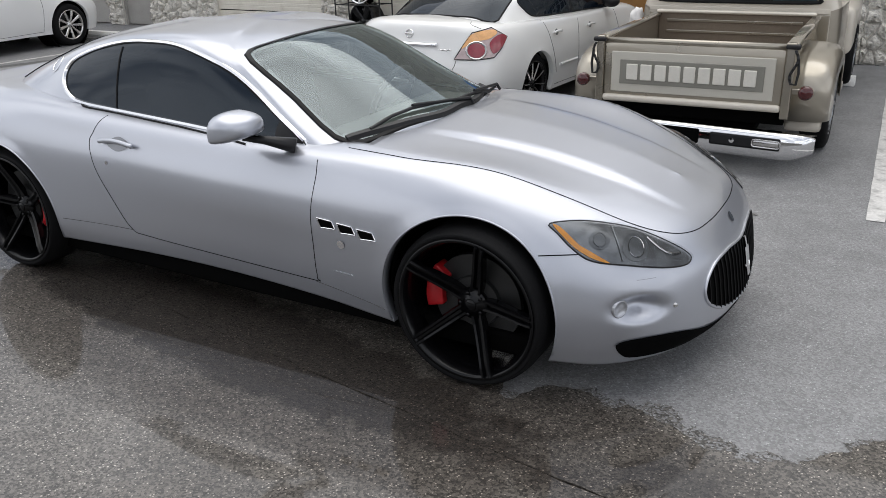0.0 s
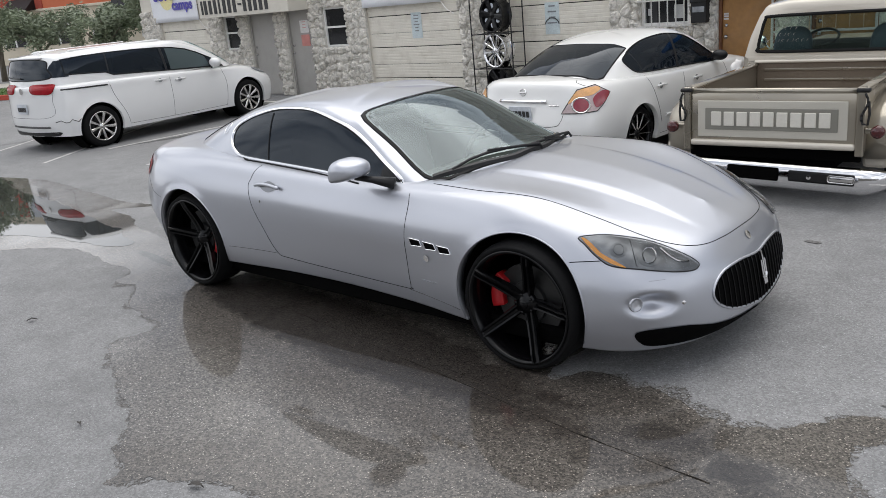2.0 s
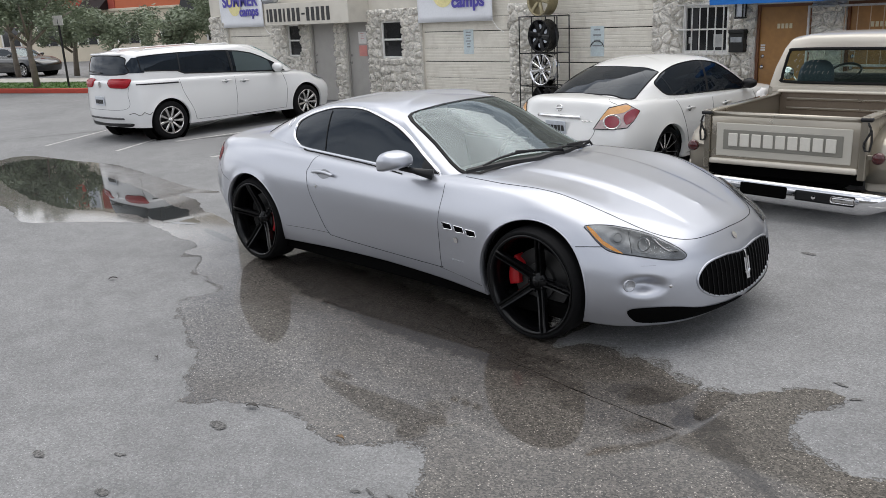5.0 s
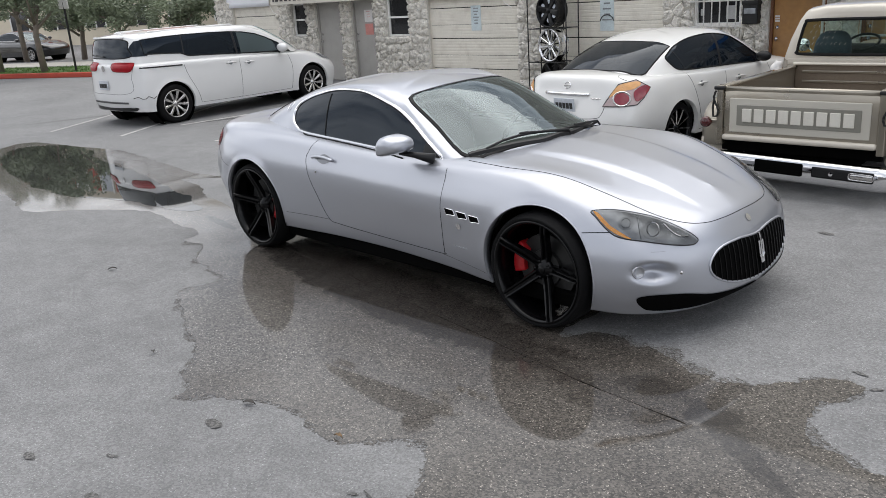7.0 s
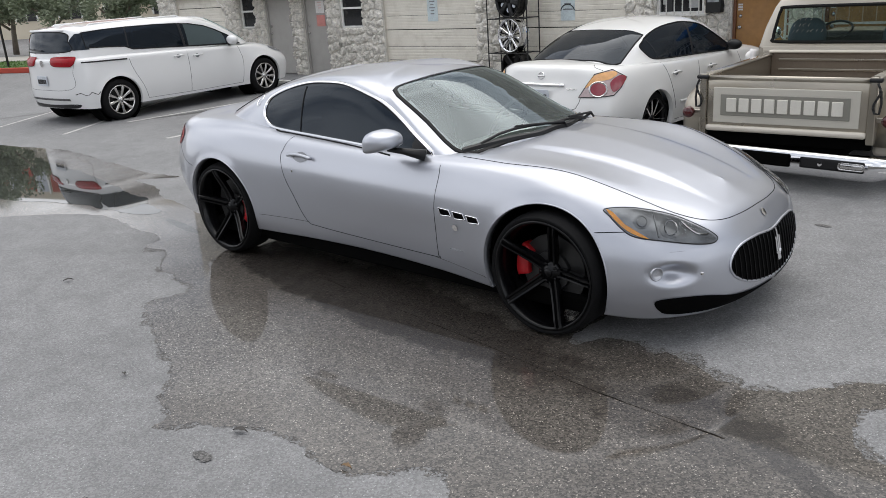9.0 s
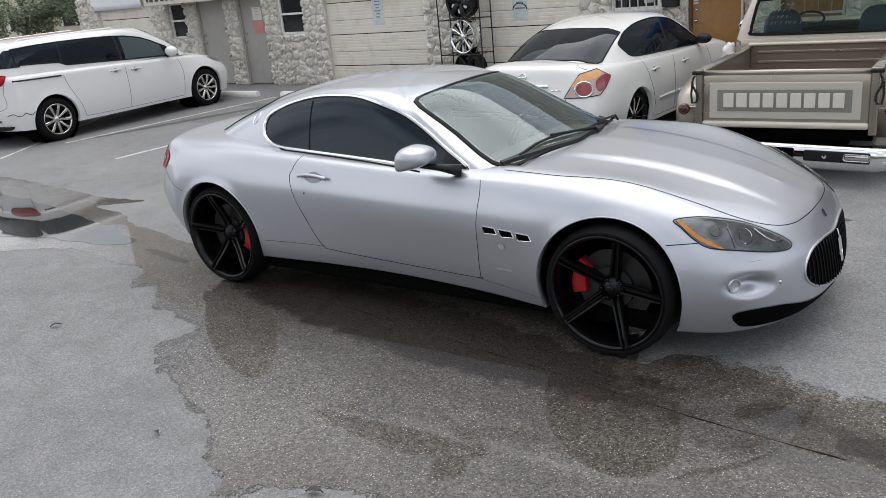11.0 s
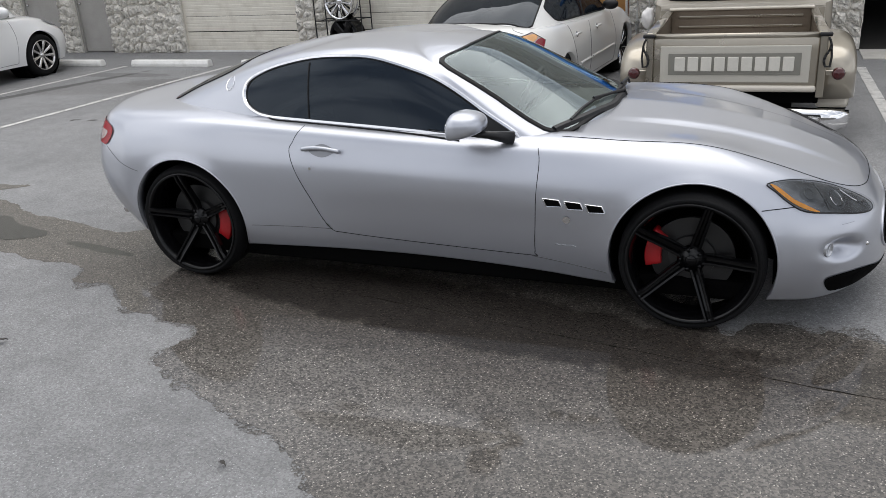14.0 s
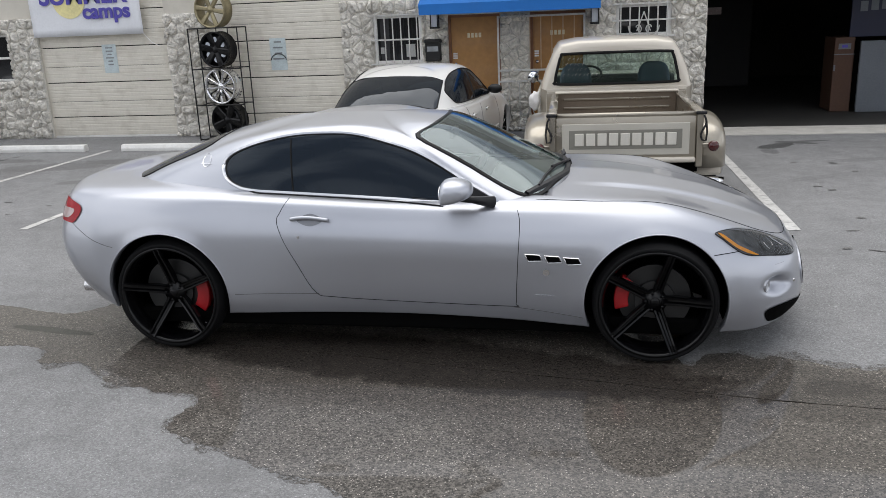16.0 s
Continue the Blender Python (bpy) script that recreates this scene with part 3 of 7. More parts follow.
# ---- ground ----
def sheet(name, outline, z, material, jag=0.03, freq=3.0, sub=10, smooth=True):
    """A flat irregular patch on the ground, its edge broken up."""
    pts = round_off(outline, sub) if smooth else outline
    pts = [(x + jag * noise.noise((x * freq, y * freq, z * 99)) + jag * 0.6 * noise.noise((x * freq * 5, y * freq * 5, 7)) + jag * .25 * noise.noise((x * freq * 17, y * freq * 17, 3)), y + jag * noise.noise((x * freq, y * freq, 40 + z * 99)) + jag * 0.6 * noise.noise((x * freq * 5, y * freq * 5, 31))) for x, y in pts]
    bm = bmesh.new()
    co, _, tris, _, _, _ = geometry.delaunay_2d_cdt([Vector(p) for p in pts], [], [list(range(len(pts)))], 1, 1e-5)
    vs = [bm.verts.new((c.x, c.y, z)) for c in co]
    for f in tris:
        bm.faces.new([vs[i] for i in f])
    for f in bm.faces:
        f.normal_update()
        if f.normal.z < 0:
            f.normal_flip()
    return bm


def ground_sheet():
    bm = bmesh.new()
    bmesh.ops.create_grid(bm, x_segments=8, y_segments=8, size=400)
    g = part("ground", bm, M_ASPHALT)
    tagged(g, "weathered grey asphalt parking lot with wet patches", "ground", kind="structure")


def flat(name, outline, z, material, label, **kw):
    me = bpy.data.meshes.new(name)
    bm = sheet(name, outline, z, material, **kw)
    bm.to_mesh(me)
    bm.free()
    me.materials.append(material)
    return tagged(new(name, me), label, "stain", kind="structure")


ground_sheet()
WET_FAR = [(-9.9, .2), (-8.4, .5), (-7.7, .63), (-6.8, .6), (-5.6, .45), (-4.9, .38), (-4.3, .42), (-4.67, .12), (-4.05, 0), (-3.7, -.18), (-3.16, -.27), (-2.5, -.37), (-1.9, .3), (0, .6), (1.55, .3)]
WET_NOSE = [(1.6, -.85), (1.81, -.78), (1.96, -.75), (2.07, -.81), (2.18, -.78), (2.32, -.82), (2.44, -.91), (2.54, -.9), (2.61, -.95), (2.72, -.89), (2.81, -.84), (2.9, -.72), (2.98, -.63), (3.11, -.56), (3.18, -.6), (3.18, -.7), (3.15, -.8), (3.1, -.88), (3.12, -.98), (3.13, -1.1), (3.2, -1.2), (3.33, -1.24), (3.47, -1.3), (3.67, -1.23), (3.75, -1.3), (4.2, -1.5), (4.3, -1.9)]
WET_NEAR = [(3.57, -1.78), (3.39, -1.77), (3.25, -1.79), (3.13, -1.8), (3.0, -1.93), (2.93, -2.08), (2.8, -2.19), (2.71, -2.3), (2.57, -2.34), (2.44, -2.44), (2.29, -2.53), (2.21, -2.58), (2.13, -2.56), (2.08, -2.47), (2.0, -2.37), (1.9, -2.28), (1.81, -2.27), (1.69, -2.38), (1.6, -2.47), (1.48, -2.52), (1.29, -2.48), (1.1, -2.46), (.88, -2.52), (.7, -2.6), (.52, -2.76), (.43, -2.65), (.28, -2.6), (.12, -2.44)]
WET_TAIL = [(-.13, -2.31), (-.32, -2.24), (-.6, -2.12), (-.85, -2.01), (-1.0, -1.93), (-1.02, -1.8), (-.98, -1.6), (-1.15, -1.54), (-1.55, -1.46), (-1.72, -1.38), (-1.93, -1.2), (-2.2, -1.22), (-2.28, -1.1), (-2.4, -1.0), (-2.85, -.97), (-3.26, -.9), (-3.74, -.95), (-4.3, -1.28), (-4.85, -1.65), (-5.7, -1.5), (-7.0, -1.4), (-9.3, -.6)]
flat("wet_patch", WET_FAR + WET_NOSE + WET_NEAR + WET_TAIL, 0.0015, M_WET, "dark wet patch drying on the asphalt, the coupe's shade painted in", jag=0.035, freq=6.0, sub=20)
damp = []
_edge = WET_NOSE + WET_NEAR + WET_TAIL[:12]
for _i, (_x, _y) in enumerate(_edge):
    (_ax, _ay), (_bx, _by) = _edge[max(_i - 1, 0)], _edge[min(_i + 1, len(_edge) - 1)]
    _d = math.hypot(_bx - _ax, _by - _ay)
    _w = (.055 if 2 < _i < 10 else .022) * (1 + .6 * noise.noise((_x * 3, _y * 3, 0)))
    damp.append((_x - (_by - _ay) / _d * _w, _y + (_bx - _ax) / _d * _w))
flat("damp_fringe", damp + [(-2.2, -.6), (0, .2), (1.5, .2)], 0.0008, M_DAMP, "damp grainy fringe round the wet patch", jag=0.05, freq=9.0, sub=20)
flat("puddle", [(-9.43, .04), (-8.97, .38), (-8.12, .45), (-7.11, .15), (-5.54, -.02), (-4.15, -.25), (-3.58, -.38), (-3.12, -.56), (-3.2, -.69), (-3.92, -.78), (-4.54, -.86), (-5.03, -1.07), (-6.41, -1.07), (-8.2, -.8), (-9.2, -.4)], 0.003, M_WATER, "still puddle that mirrors the sky", jag=0.05)


M_JOINT = asphalt("dark_joint_filler", (0.012, 0.010, 0.008), (0.03, 0.026, 0.022), 0.8, 0.6, 0.6, spec=0.1)


def crack():
    pts = [(-1.55, -.82), (-1.2, -.84), (-.2, -.98), (.75, -1.13), (1.4, -1.23), (2.0, -1.33), (2.7, -1.40)]
    line = round_off(pts, 10, False)
    tagged(part("asphalt_joint", tube([(x + .006 * noise.noise((x * 9, 0, 0)), y + .012 * noise.noise((x * 7, 3, 0)), .0005) for x, y in line], [.0056 * (.45 + .9 * abs(noise.noise((x * 4, 8, 0)))) for x, y in line], None, 6), M_JOINT), "thin dark joint in the asphalt", "joint", kind="structure")


crack()


def strip(x0, y0, x1, y1, w, label="worn white parking line"):
    d = Vector((x1 - x0, y1 - y0, 0)).normalized()
    n = Vector((-d.y, d.x, 0)) * w / 2
    bm = bmesh.new()
    L = math.hypot(x1 - x0, y1 - y0)
    k = max(2, int(L / 0.25))
    a = [bm.verts.new(Vector((x0, y0, .004)) + d * (L * i / k) + n * (1 + .12 * noise.noise((i * .9, x0, 1)))) for i in range(k + 1)]
    b = [bm.verts.new(Vector((x0, y0, .004)) + d * (L * i / k) - n * (1 + .12 * noise.noise((i * .9, x0, 5)))) for i in range(k + 1)]
    for i in range(k):
        bm.faces.new((b[i], b[i + 1], a[i + 1], a[i]))
    tagged(part("parking_line", bm, M_LINE), label, "road marking", kind="structure")


strip(2.735, 6.6, 2.855, 1.95, .11)
strip(-6.44, 6.55, -6.80, 1.8, .09)
strip(-8.53, 6.5, -8.95, 2.4, .09)
strip(-4.36, 6.0, -4.56, 1.84, .09)
strip(-11.4, 5.2, -8.9, 1.3, .07)
strip(-13.0, 4.2, -10.8, .9, .06)


def stop_block(x, y, length):
    out = [(-.07, 0), (.07, 0), (.07, .05), (.045, .105), (-.045, .105), (-.07, .05)]
    bm = prism(out, length, None, pose(0, 0, 0, 0, 0, -90) @ pose(0, -length / 2, 0), 0.008)
    t = thing("wheel_stop", pose(x, y, 0), "white-painted concrete wheel stop near the wall", "wheel stop", "wheel stops along the wall")
    part("block", bm, M_WHITEPAINT, t)


for sx, sl in ((-9.85, 1.6), (-7.6, 1.56), (-5.4, 1.56), (-.55, 1.2), (1.76, 1.2)):
    stop_block(sx, 6.52, sl)


def fallen_leaf(x, y, turn, length, material, label):
    bm = bmesh.new()
    spine = []
    for i in range(7):
        t = i / 6
        w = length * .22 * math.sin(math.pi * min(1, t * 1.02 + .02))
        z = .006 + .012 * math.sin(t * 3.1) + .004 * (i % 2)
        spine.append((bm.verts.new((t * length, w, z + .006)), bm.verts.new((t * length, 0, z)), bm.verts.new((t * length, -w, z + .008))))
    for a, b in zip(spine, spine[1:]):
        bm.faces.new((a[0], a[1], b[1], b[0]))
        bm.faces.new((a[1], a[2], b[2], b[1]))
    tagged(part("fallen_leaf", bm, material, None, "", True, pose(x, y, 0, 0, 0, turn)), label, "leaf", "leaves on the asphalt")


M_DRYLEAF = mat("dry_leaf", (0.16, 0.1, 0.05), 0.8, 0, 0.3, 60, 20)
M_DARKLEAF = mat("wet_dark_leaf", (0.035, 0.03, 0.026), 0.6, 0, 0.3, 60, 20)
fallen_leaf(.86, -2.58, 20, .08, M_DARKLEAF, "dark curled leaf on the asphalt")
fallen_leaf(1.50, -2.49, 5, .06, M_DRYLEAF, "dry brown leaf on the asphalt")
fallen_leaf(-1.99, -2.02, 60, .07, M_DARKLEAF, "dark curled leaf on the asphalt")
fallen_leaf(-.16, -2.56, -20, .05, M_DARKLEAF, "dark curled leaf on the asphalt")
M_TAR = asphalt("tar_spot", (0.09, 0.087, 0.084), (0.135, 0.132, 0.128), 0.8, 0.5, 0.6)
for tx, ty, ta, tl, tw in ((.92, -2.79, 10, .06, .035), (1.93, -2.73, 25, .04, .009), (1.99, -2.69, -15, .05, .008), (2.08, -2.66, 10, .035, .006), (2.05, -2.71, 40, .02, .006), (.49, -3.51, 0, .05, .02), (.81, -3.26, 30, .04, .015), (1.07, -3.46, 0, .04, .02), (3.14, -.45, 0, .045, .012), (3.24, -.57, 20, .035, .01), (2.13, 1.77, 0, .06, .025)):
    ca, sa = math.cos(radians(ta)), math.sin(radians(ta))
    flat("tar_spot", [(tx + ca * tl * math.cos(a) - sa * tw * math.sin(a), ty + sa * tl * math.cos(a) + ca * tw * math.sin(a)) for a in (0, 1.05, 2.1, 3.14, 4.2, 5.2)], 0.005, M_TAR, "small dark tar spot on the asphalt", jag=.02, freq=14, sub=4)


_rng = random.Random(31)
for x0, x1, y0, y1, n in ((3.1, 5.2, .9, 5.4, 16), (-6.2, -3.3, 2.4, 5.6, 14)):
    for _ in range(n):
        tx, ty, tl, tw, ta = _rng.uniform(x0, x1), _rng.uniform(y0, y1), _rng.uniform(.02, .07), _rng.uniform(.01, .03), _rng.uniform(-.5, .5)
        flat("tar_spot", [(tx + tl * math.cos(a) * math.cos(ta) - tw * math.sin(a) * math.sin(ta), ty + tl * math.cos(a) * math.sin(ta) + tw * math.sin(a) * math.cos(ta)) for a in (0, 1.05, 2.1, 3.14, 4.2, 5.2)], 0.005, M_TAR, "small dark tar spot on the asphalt", jag=.02, freq=14, sub=4)


# ---- wheels ----
def inside(poly, a, b):
    hit = False
    for (x0, y0), (x1, y1) in zip(poly, poly[1:] + poly[:1]):
        if (y0 > b) != (y1 > b) and a < (x1 - x0) * (b - y0) / (y1 - y0) + x0:
            hit = not hit
    return hit


def shrunk(poly, f):
    cx, cy = sum(p[0] for p in poly) / len(poly), sum(p[1] for p in poly) / len(poly)
    return [(cx + (x - cx) * f, cy + (y - cy) * f) for x, y in poly]


def twin_spoke(length, r0):
    """A tapering spoke with a raised rib down each edge, along +x."""
    bm = bmesh.new()
    rows = []
    for i in range(7):
        t = i / 6
        x, w = r0 + (length - r0) * t, 0.029 - 0.006 * t
        y = 0.08 - 0.10 * t ** 1.25 if t < 1 else -0.012
        rows.append([bm.verts.new((x, y + dy, w * s)) for s, dy in ((-1, 0.035), (-1, 0.004), (-0.8, -0.006), (-0.45, -0.004), (-0.2, 0.012), (0.2, 0.012), (0.45, -0.004), (0.8, -0.006), (1, 0.004), (1, 0.035))])
    for a, b in zip(rows, rows[1:]):
        for k in range(len(a) - 1):
            bm.faces.new((a[k], a[k + 1], b[k + 1], b[k]))
    bm.faces.new(rows[0])
    bm.faces.new(rows[-1][::-1])
    return bm


def plain_spoke(length, r0, w0, w1, dish=0.02):
    bm = bmesh.new()
    rows = []
    for i in range(5):
        t = i / 4
        x, w = r0 + (length - r0) * t, w0 + (w1 - w0) * t
        y = dish * (1 - t) ** 1.5 - 0.004
        rows.append([bm.verts.new((x, y + dy, w * s)) for s, dy in ((-1, 0.03), (-1, 0.006), (-0.6, -0.004), (0.6, -0.004), (1, 0.006), (1, 0.03))])
    for a, b in zip(rows, rows[1:]):
        for k in range(len(a) - 1):
            bm.faces.new((a[k], a[k + 1], b[k + 1], b[k]))
    bm.faces.new(rows[0])
    bm.faces.new(rows[-1][::-1])
    return bm


def wheel_kit(r_tyre, r_rim, width, spokes, spoke_bm, rim_mat, hub_mat, hub_r=0.07, caliper=True, tread=0, dish=0.0):
    """The meshes of one kind of wheel; its outer face looks along -y."""
    w = width
    tyre = lathe([(r_rim - 0.012, 0.01), (r_rim + 0.01, -0.002), (r_rim + (r_tyre - r_rim) * 0.55, -0.008), (r_tyre - 0.018, 0.006), (r_tyre - 0.004, 0.03), (r_tyre, 0.06), (r_tyre, w - 0.06), (r_tyre - 0.004, w - 0.03), (r_tyre - 0.02, w - 0.004), (r_rim, w)], 64)
    rim = lathe([(r_rim + 0.004, 0.0), (r_rim + 0.004, -0.006), (r_rim - 0.008, -0.006), (r_rim - 0.014, 0.006), (r_rim - 0.026, 0.03), (r_rim - 0.03, 0.12), (r_rim - 0.03, w - 0.01), (r_rim - 0.01, w - 0.01), (r_rim - 0.006, 0.03)], 64)
    hub = lathe([(0.001, 0.012), (hub_r * 0.5, 0.012), (hub_r * 0.55, 0.02), (hub_r, 0.026), (hub_r, 0.09), (0.001, 0.09)], 32, closed=False)
    for k in range(5):
        a = (k + 0.5) * math.tau / 5
        lathe([(0.001, 0.014), (0.008, 0.014), (0.009, 0.03), (0.001, 0.03)], 8, hub, pose(hub_r * 0.76 * math.cos(a), 0, hub_r * 0.76 * math.sin(a)), closed=False)
    cap = lathe([(0.001, 0.004), (hub_r * 0.34, 0.006), (hub_r * 0.42, 0.014), (0.001, 0.014)], 24, closed=False)
    disc = lathe([(hub_r, 0.10), (r_rim * 0.36, 0.10), (r_rim * 0.37, 0.12), (r_rim * 0.66, 0.12), (r_rim * 0.66, 0.145), (hub_r, 0.145)], 48)
    for bm in (hub, cap):
        bm.transform(pose(0, dish, 0))
    kit = dict(tyre=(mesh_of("tyre", tyre, M_TYRE, True), "black rubber tyre"), rim=(mesh_of("rim", rim, rim_mat, True), ""), hub=(mesh_of("hub", hub, hub_mat, True), ""), hub_cap=(mesh_of("hub_cap", cap, hub_mat, True), ""), brake_disc=(mesh_of("brake_disc", disc, M_DISC, False), "grey steel brake disc"))
    if spoke_bm is not None:
        kit["spoke"] = (mesh_of("spoke", spoke_bm, rim_mat, False), "")
    if caliper:
        arc = [radians(-27 + 54 * k / 8) for k in range(9)]
        cal = prism([(r_rim * 0.74 * math.cos(a), r_rim * 0.74 * math.sin(a)) for a in arc] + [(r_rim * 0.48 * math.cos(a), r_rim * 0.48 * math.sin(a)) for a in arc[::-1]], 0.08, None, pose(0, 0.085, 0), 0.006)
        kit["brake_caliper"] = (mesh_of("brake_caliper", cal, M_RED, True), "red painted brake caliper")
    return kit, spokes


def put_wheel(kit, parent, m, turn=0.0, caliper_at=180.0, label=""):
    parts, spokes = kit
    hold = part("wheel", parts["rim"][0], None, parent, label, m=m)
    for name, (me, text) in parts.items():
        if name == "rim":
            continue
        if name == "spoke":
            for k in range(spokes):
                part("spoke", me, None, hold, m=pose(0, 0, 0, 0, turn + 360 * k / spokes, 0))
        elif name == "brake_caliper":
            part(name, me, None, hold, text, m=pose(0, 0, 0, 0, caliper_at, 0))
        else:
            part(name, me, None, hold, text)
    return hold


# ---- the silver coupe ----
def lines_of(*rows):
    return [list(zip(*r)) for r in rows]


def coupe():
    car = thing("sports_coupe", pose(0, 0, 0), "silver metallic two-door sports coupe with tinted windows, parked on wet asphalt", "car")
    lines = lines_of(
        ((-2.28, -2.26, -2.18, -2.0, -1.86, -1.47, -1.05, -.5, .1, .7, 1.07, 1.47, 1.90, 2.13, 2.28, 2.33), (0, .39, .70, .83, .885, .90, .895, .868, .858, .868, .895, .90, .87, .70, .42, 0), (.30, .29, .28, .27, .25, .24, .235, .245, .245, .225, .205, .20, .185, .172, .165, .165)),
        ((-2.38, -2.36, -2.27, -2.03, -1.87, -1.47, -1.05, -.5, .1, .7, 1.07, 1.47, 1.90, 2.17, 2.35, 2.41), (0, .41, .74, .87, .915, .94, .92, .886, .876, .888, .92, .93, .90, .73, .43, 0), (.40, .40, .40, .38, .36, .35, .33, .33, .33, .32, .31, .31, .29, .27, .25, .24)),
        ((-2.48, -2.45, -2.34, -2.06, -1.88, -1.47, -1.05, -.5, .1, .7, 1.07, 1.47, 1.90, 2.19, 2.345, 2.395), (0, .42, .755, .895, .935, .952, .935, .906, .898, .908, .935, .94, .905, .735, .44, 0), (.56, .56, .55, .54, .53, .52, .50, .50, .50, .49, .48, .48, .45, .42, .39, .37)),
        ((-2.52, -2.49, -2.37, -2.08, -1.88, -1.47, -1.05, -.5, .1, .7, 1.07, 1.47, 1.87, 2.17, 2.32, 2.37), (0, .41, .735, .87, .925, .957, .94, .922, .915, .922, .938, .93, .87, .71, .42, 0), (.70, .70, .70, .71, .71, .72, .70, .69, .68, .66, .65, .66, .60, .555, .52, .495)),
        ((-2.50, -2.46, -2.32, -2.06, -1.88, -1.47, -1.05, -.5, .1, .7, 1.07, 1.47, 1.82, 2.10, 2.27, 2.325), (0, .39, .69, .815, .862, .90, .89, .88, .87, .875, .885, .87, .79, .65, .40, 0), (.88, .88, .885, .885, .89, .90, .865, .83, .81, .80, .80, .81, .745, .645, .60, .575)),
        ((-2.46, -2.42, -2.26, -2.04, -1.86, -1.47, -1.05, -.5, .1, .7, 1.07, 1.47, 1.77, 2.02, 2.21, 2.275), (0, .36, .64, .73, .77, .80, .82, .81, .80, .79, .775, .73, .66, .54, .34, 0), (.965, .968, .97, .975, .978, .985, .965, .935, .905, .90, .905, .895, .81, .72, .66, .645)),
        ((-2.38, -2.34, -2.2, -2.0, -1.84, -1.47, -1.05, -.5, .1, .7, 1.07, 1.47, 1.74, 1.95, 2.12, 2.18), (0, .28, .45, .50, .52, .55, .55, .55, .55, .53, .50, .46, .43, .37, .23, 0), (.995, .997, .998, 1.0, 1.005, 1.01, .98, .94, .92, .935, .925, .885, .825, .765, .71, .70)),
        ((-2.25, -2.2, -2.1, -1.95, -1.8, -1.47, -1.05, -.5, .1, .7, 1.07, 1.47, 1.70, 1.88, 2.02, 2.07), (0,) * 16, (1.005, 1.006, 1.008, 1.01, 1.012, 1.02, .98, .94, .93, .965, .95, .90, .855, .81, .765, .75)))
    g = skin(lines, 10, 14, 9)
    g[..., 0] = np.where(g[..., 0] > 1.47, g[..., 0], np.where(g[..., 0] < -1.47, -1.47 + (g[..., 0] + 1.47) * .885, g[..., 0]))
    body = shell(g, lambda c: -1.72 < c.x < 0.86 and abs(c.y) < 0.66 - 0.4 * max(0, -1.3 - c.x) and c.z > 0.8)
    arches(body, [(1.471, 0.357), (-1.460, 0.357)], 0.394, flare=0.007, band=0.045, top=0.9)
    for v in body.verts:
        # two long creases down the bonnet, and the oval hollows of the fog lamps
        if v.co.x > 0.95 and v.co.z > 0.66:
            edge = .40 - .13 * (v.co.x - .9) / 1.3
            k = min(1.0, max(0.0, (edge + .018 - abs(v.co.y)) / .036))
            v.co.z += 0.013 * k * k * (3 - 2 * k) * min(1, (v.co.x - 0.95) / 0.35) * min(1, max(0, (2.2 - v.co.x) / 0.35))
        u = 0.8 * v.co.x - 0.6 * abs(v.co.y)
        d = math.hypot((u - 1.265) / 0.125, (v.co.z - 0.43) / 0.062)
        if d < 1.15 and v.co.x > 1.7:
            k = max(0.0, 1 - d / 1.15)
            k = k * k * (3 - 2 * k)
            v.co.x -= 0.6 * 0.075 * k
            v.co.y -= math.copysign(0.8 * 0.075 * k, v.co.y)
    tree = surface_of(body)
    hull = part("body", body, M_SILVER, car, "silver metallic paintwork", True)
    mod = hull.modifiers.new("thickness", "SOLIDIFY")
    mod.thickness, mod.offset = 0.006, -1

    # a clean rolled edge round each wheel arch
    for cx, cz in ((1.471, .357), (-1.460, .357)):
        for s in (-1, 1):
            ring = []
            for i in range(61):
                a = radians(-20 + 220 * i / 60)
                hit = onto(tree, (cx + .3975 * math.cos(a), 3 * s, cz + .3975 * math.sin(a)), (0, -s, 0), -.001)
                if hit is not None and abs(hit.y) > .8:
                    ring.append(hit)
            part("arch_edge", tube(ring, .0045, None, 8), M_SILVER, hull, "", True)

    # cabin
    cabin = [
        list(zip((-1.98, -1.93, -1.72, -1.35, -.95, -.5, 0, .45, .74, .93, 1.0), (0, .35, .58, .70, .745, .745, .745, .745, .735, .42, 0), (.975, .975, .975, .97, .955, .93, .905, .89, .89, .935, .95))),
        list(zip((-1.70, -1.66, -1.52, -1.28, -.92, -.5, -.02, .28, .46, .63, .69), (0, .33, .53, .625, .675, .685, .68, .675, .66, .38, 0), (1.10, 1.095, 1.09, 1.11, 1.12, 1.13, 1.12, 1.06, 1.03, 1.09, 1.10))),
        list(zip((-1.35, -1.32, -1.24, -1.10, -.85, -.5, -.2, .02, .13, .25, .29), (0, .30, .45, .53, .57, .59, .59, .58, .565, .34, 0), (1.235, 1.225, 1.21, 1.235, 1.275, 1.305, 1.30, 1.255, 1.225, 1.275, 1.29))),
        list(zip((-1.05, -1.03, -.98, -.88, -.72, -.5, -.3, -.15, -.08, 0, .03), (0, .22, .33, .38, .40, .41, .41, .40, .385, .24, 0), (1.305, 1.30, 1.29, 1.30, 1.325, 1.338, 1.338, 1.32, 1.305, 1.325, 1.335))),
        list(zip((-.80, -.79, -.76, -.7, -.6, -.48, -.38, -.3, -.26, -.22, -.2), (0,) * 11, (1.345, 1.345, 1.346, 1.347, 1.35, 1.352, 1.352, 1.35, 1.349, 1.348, 1.347))),
    ]
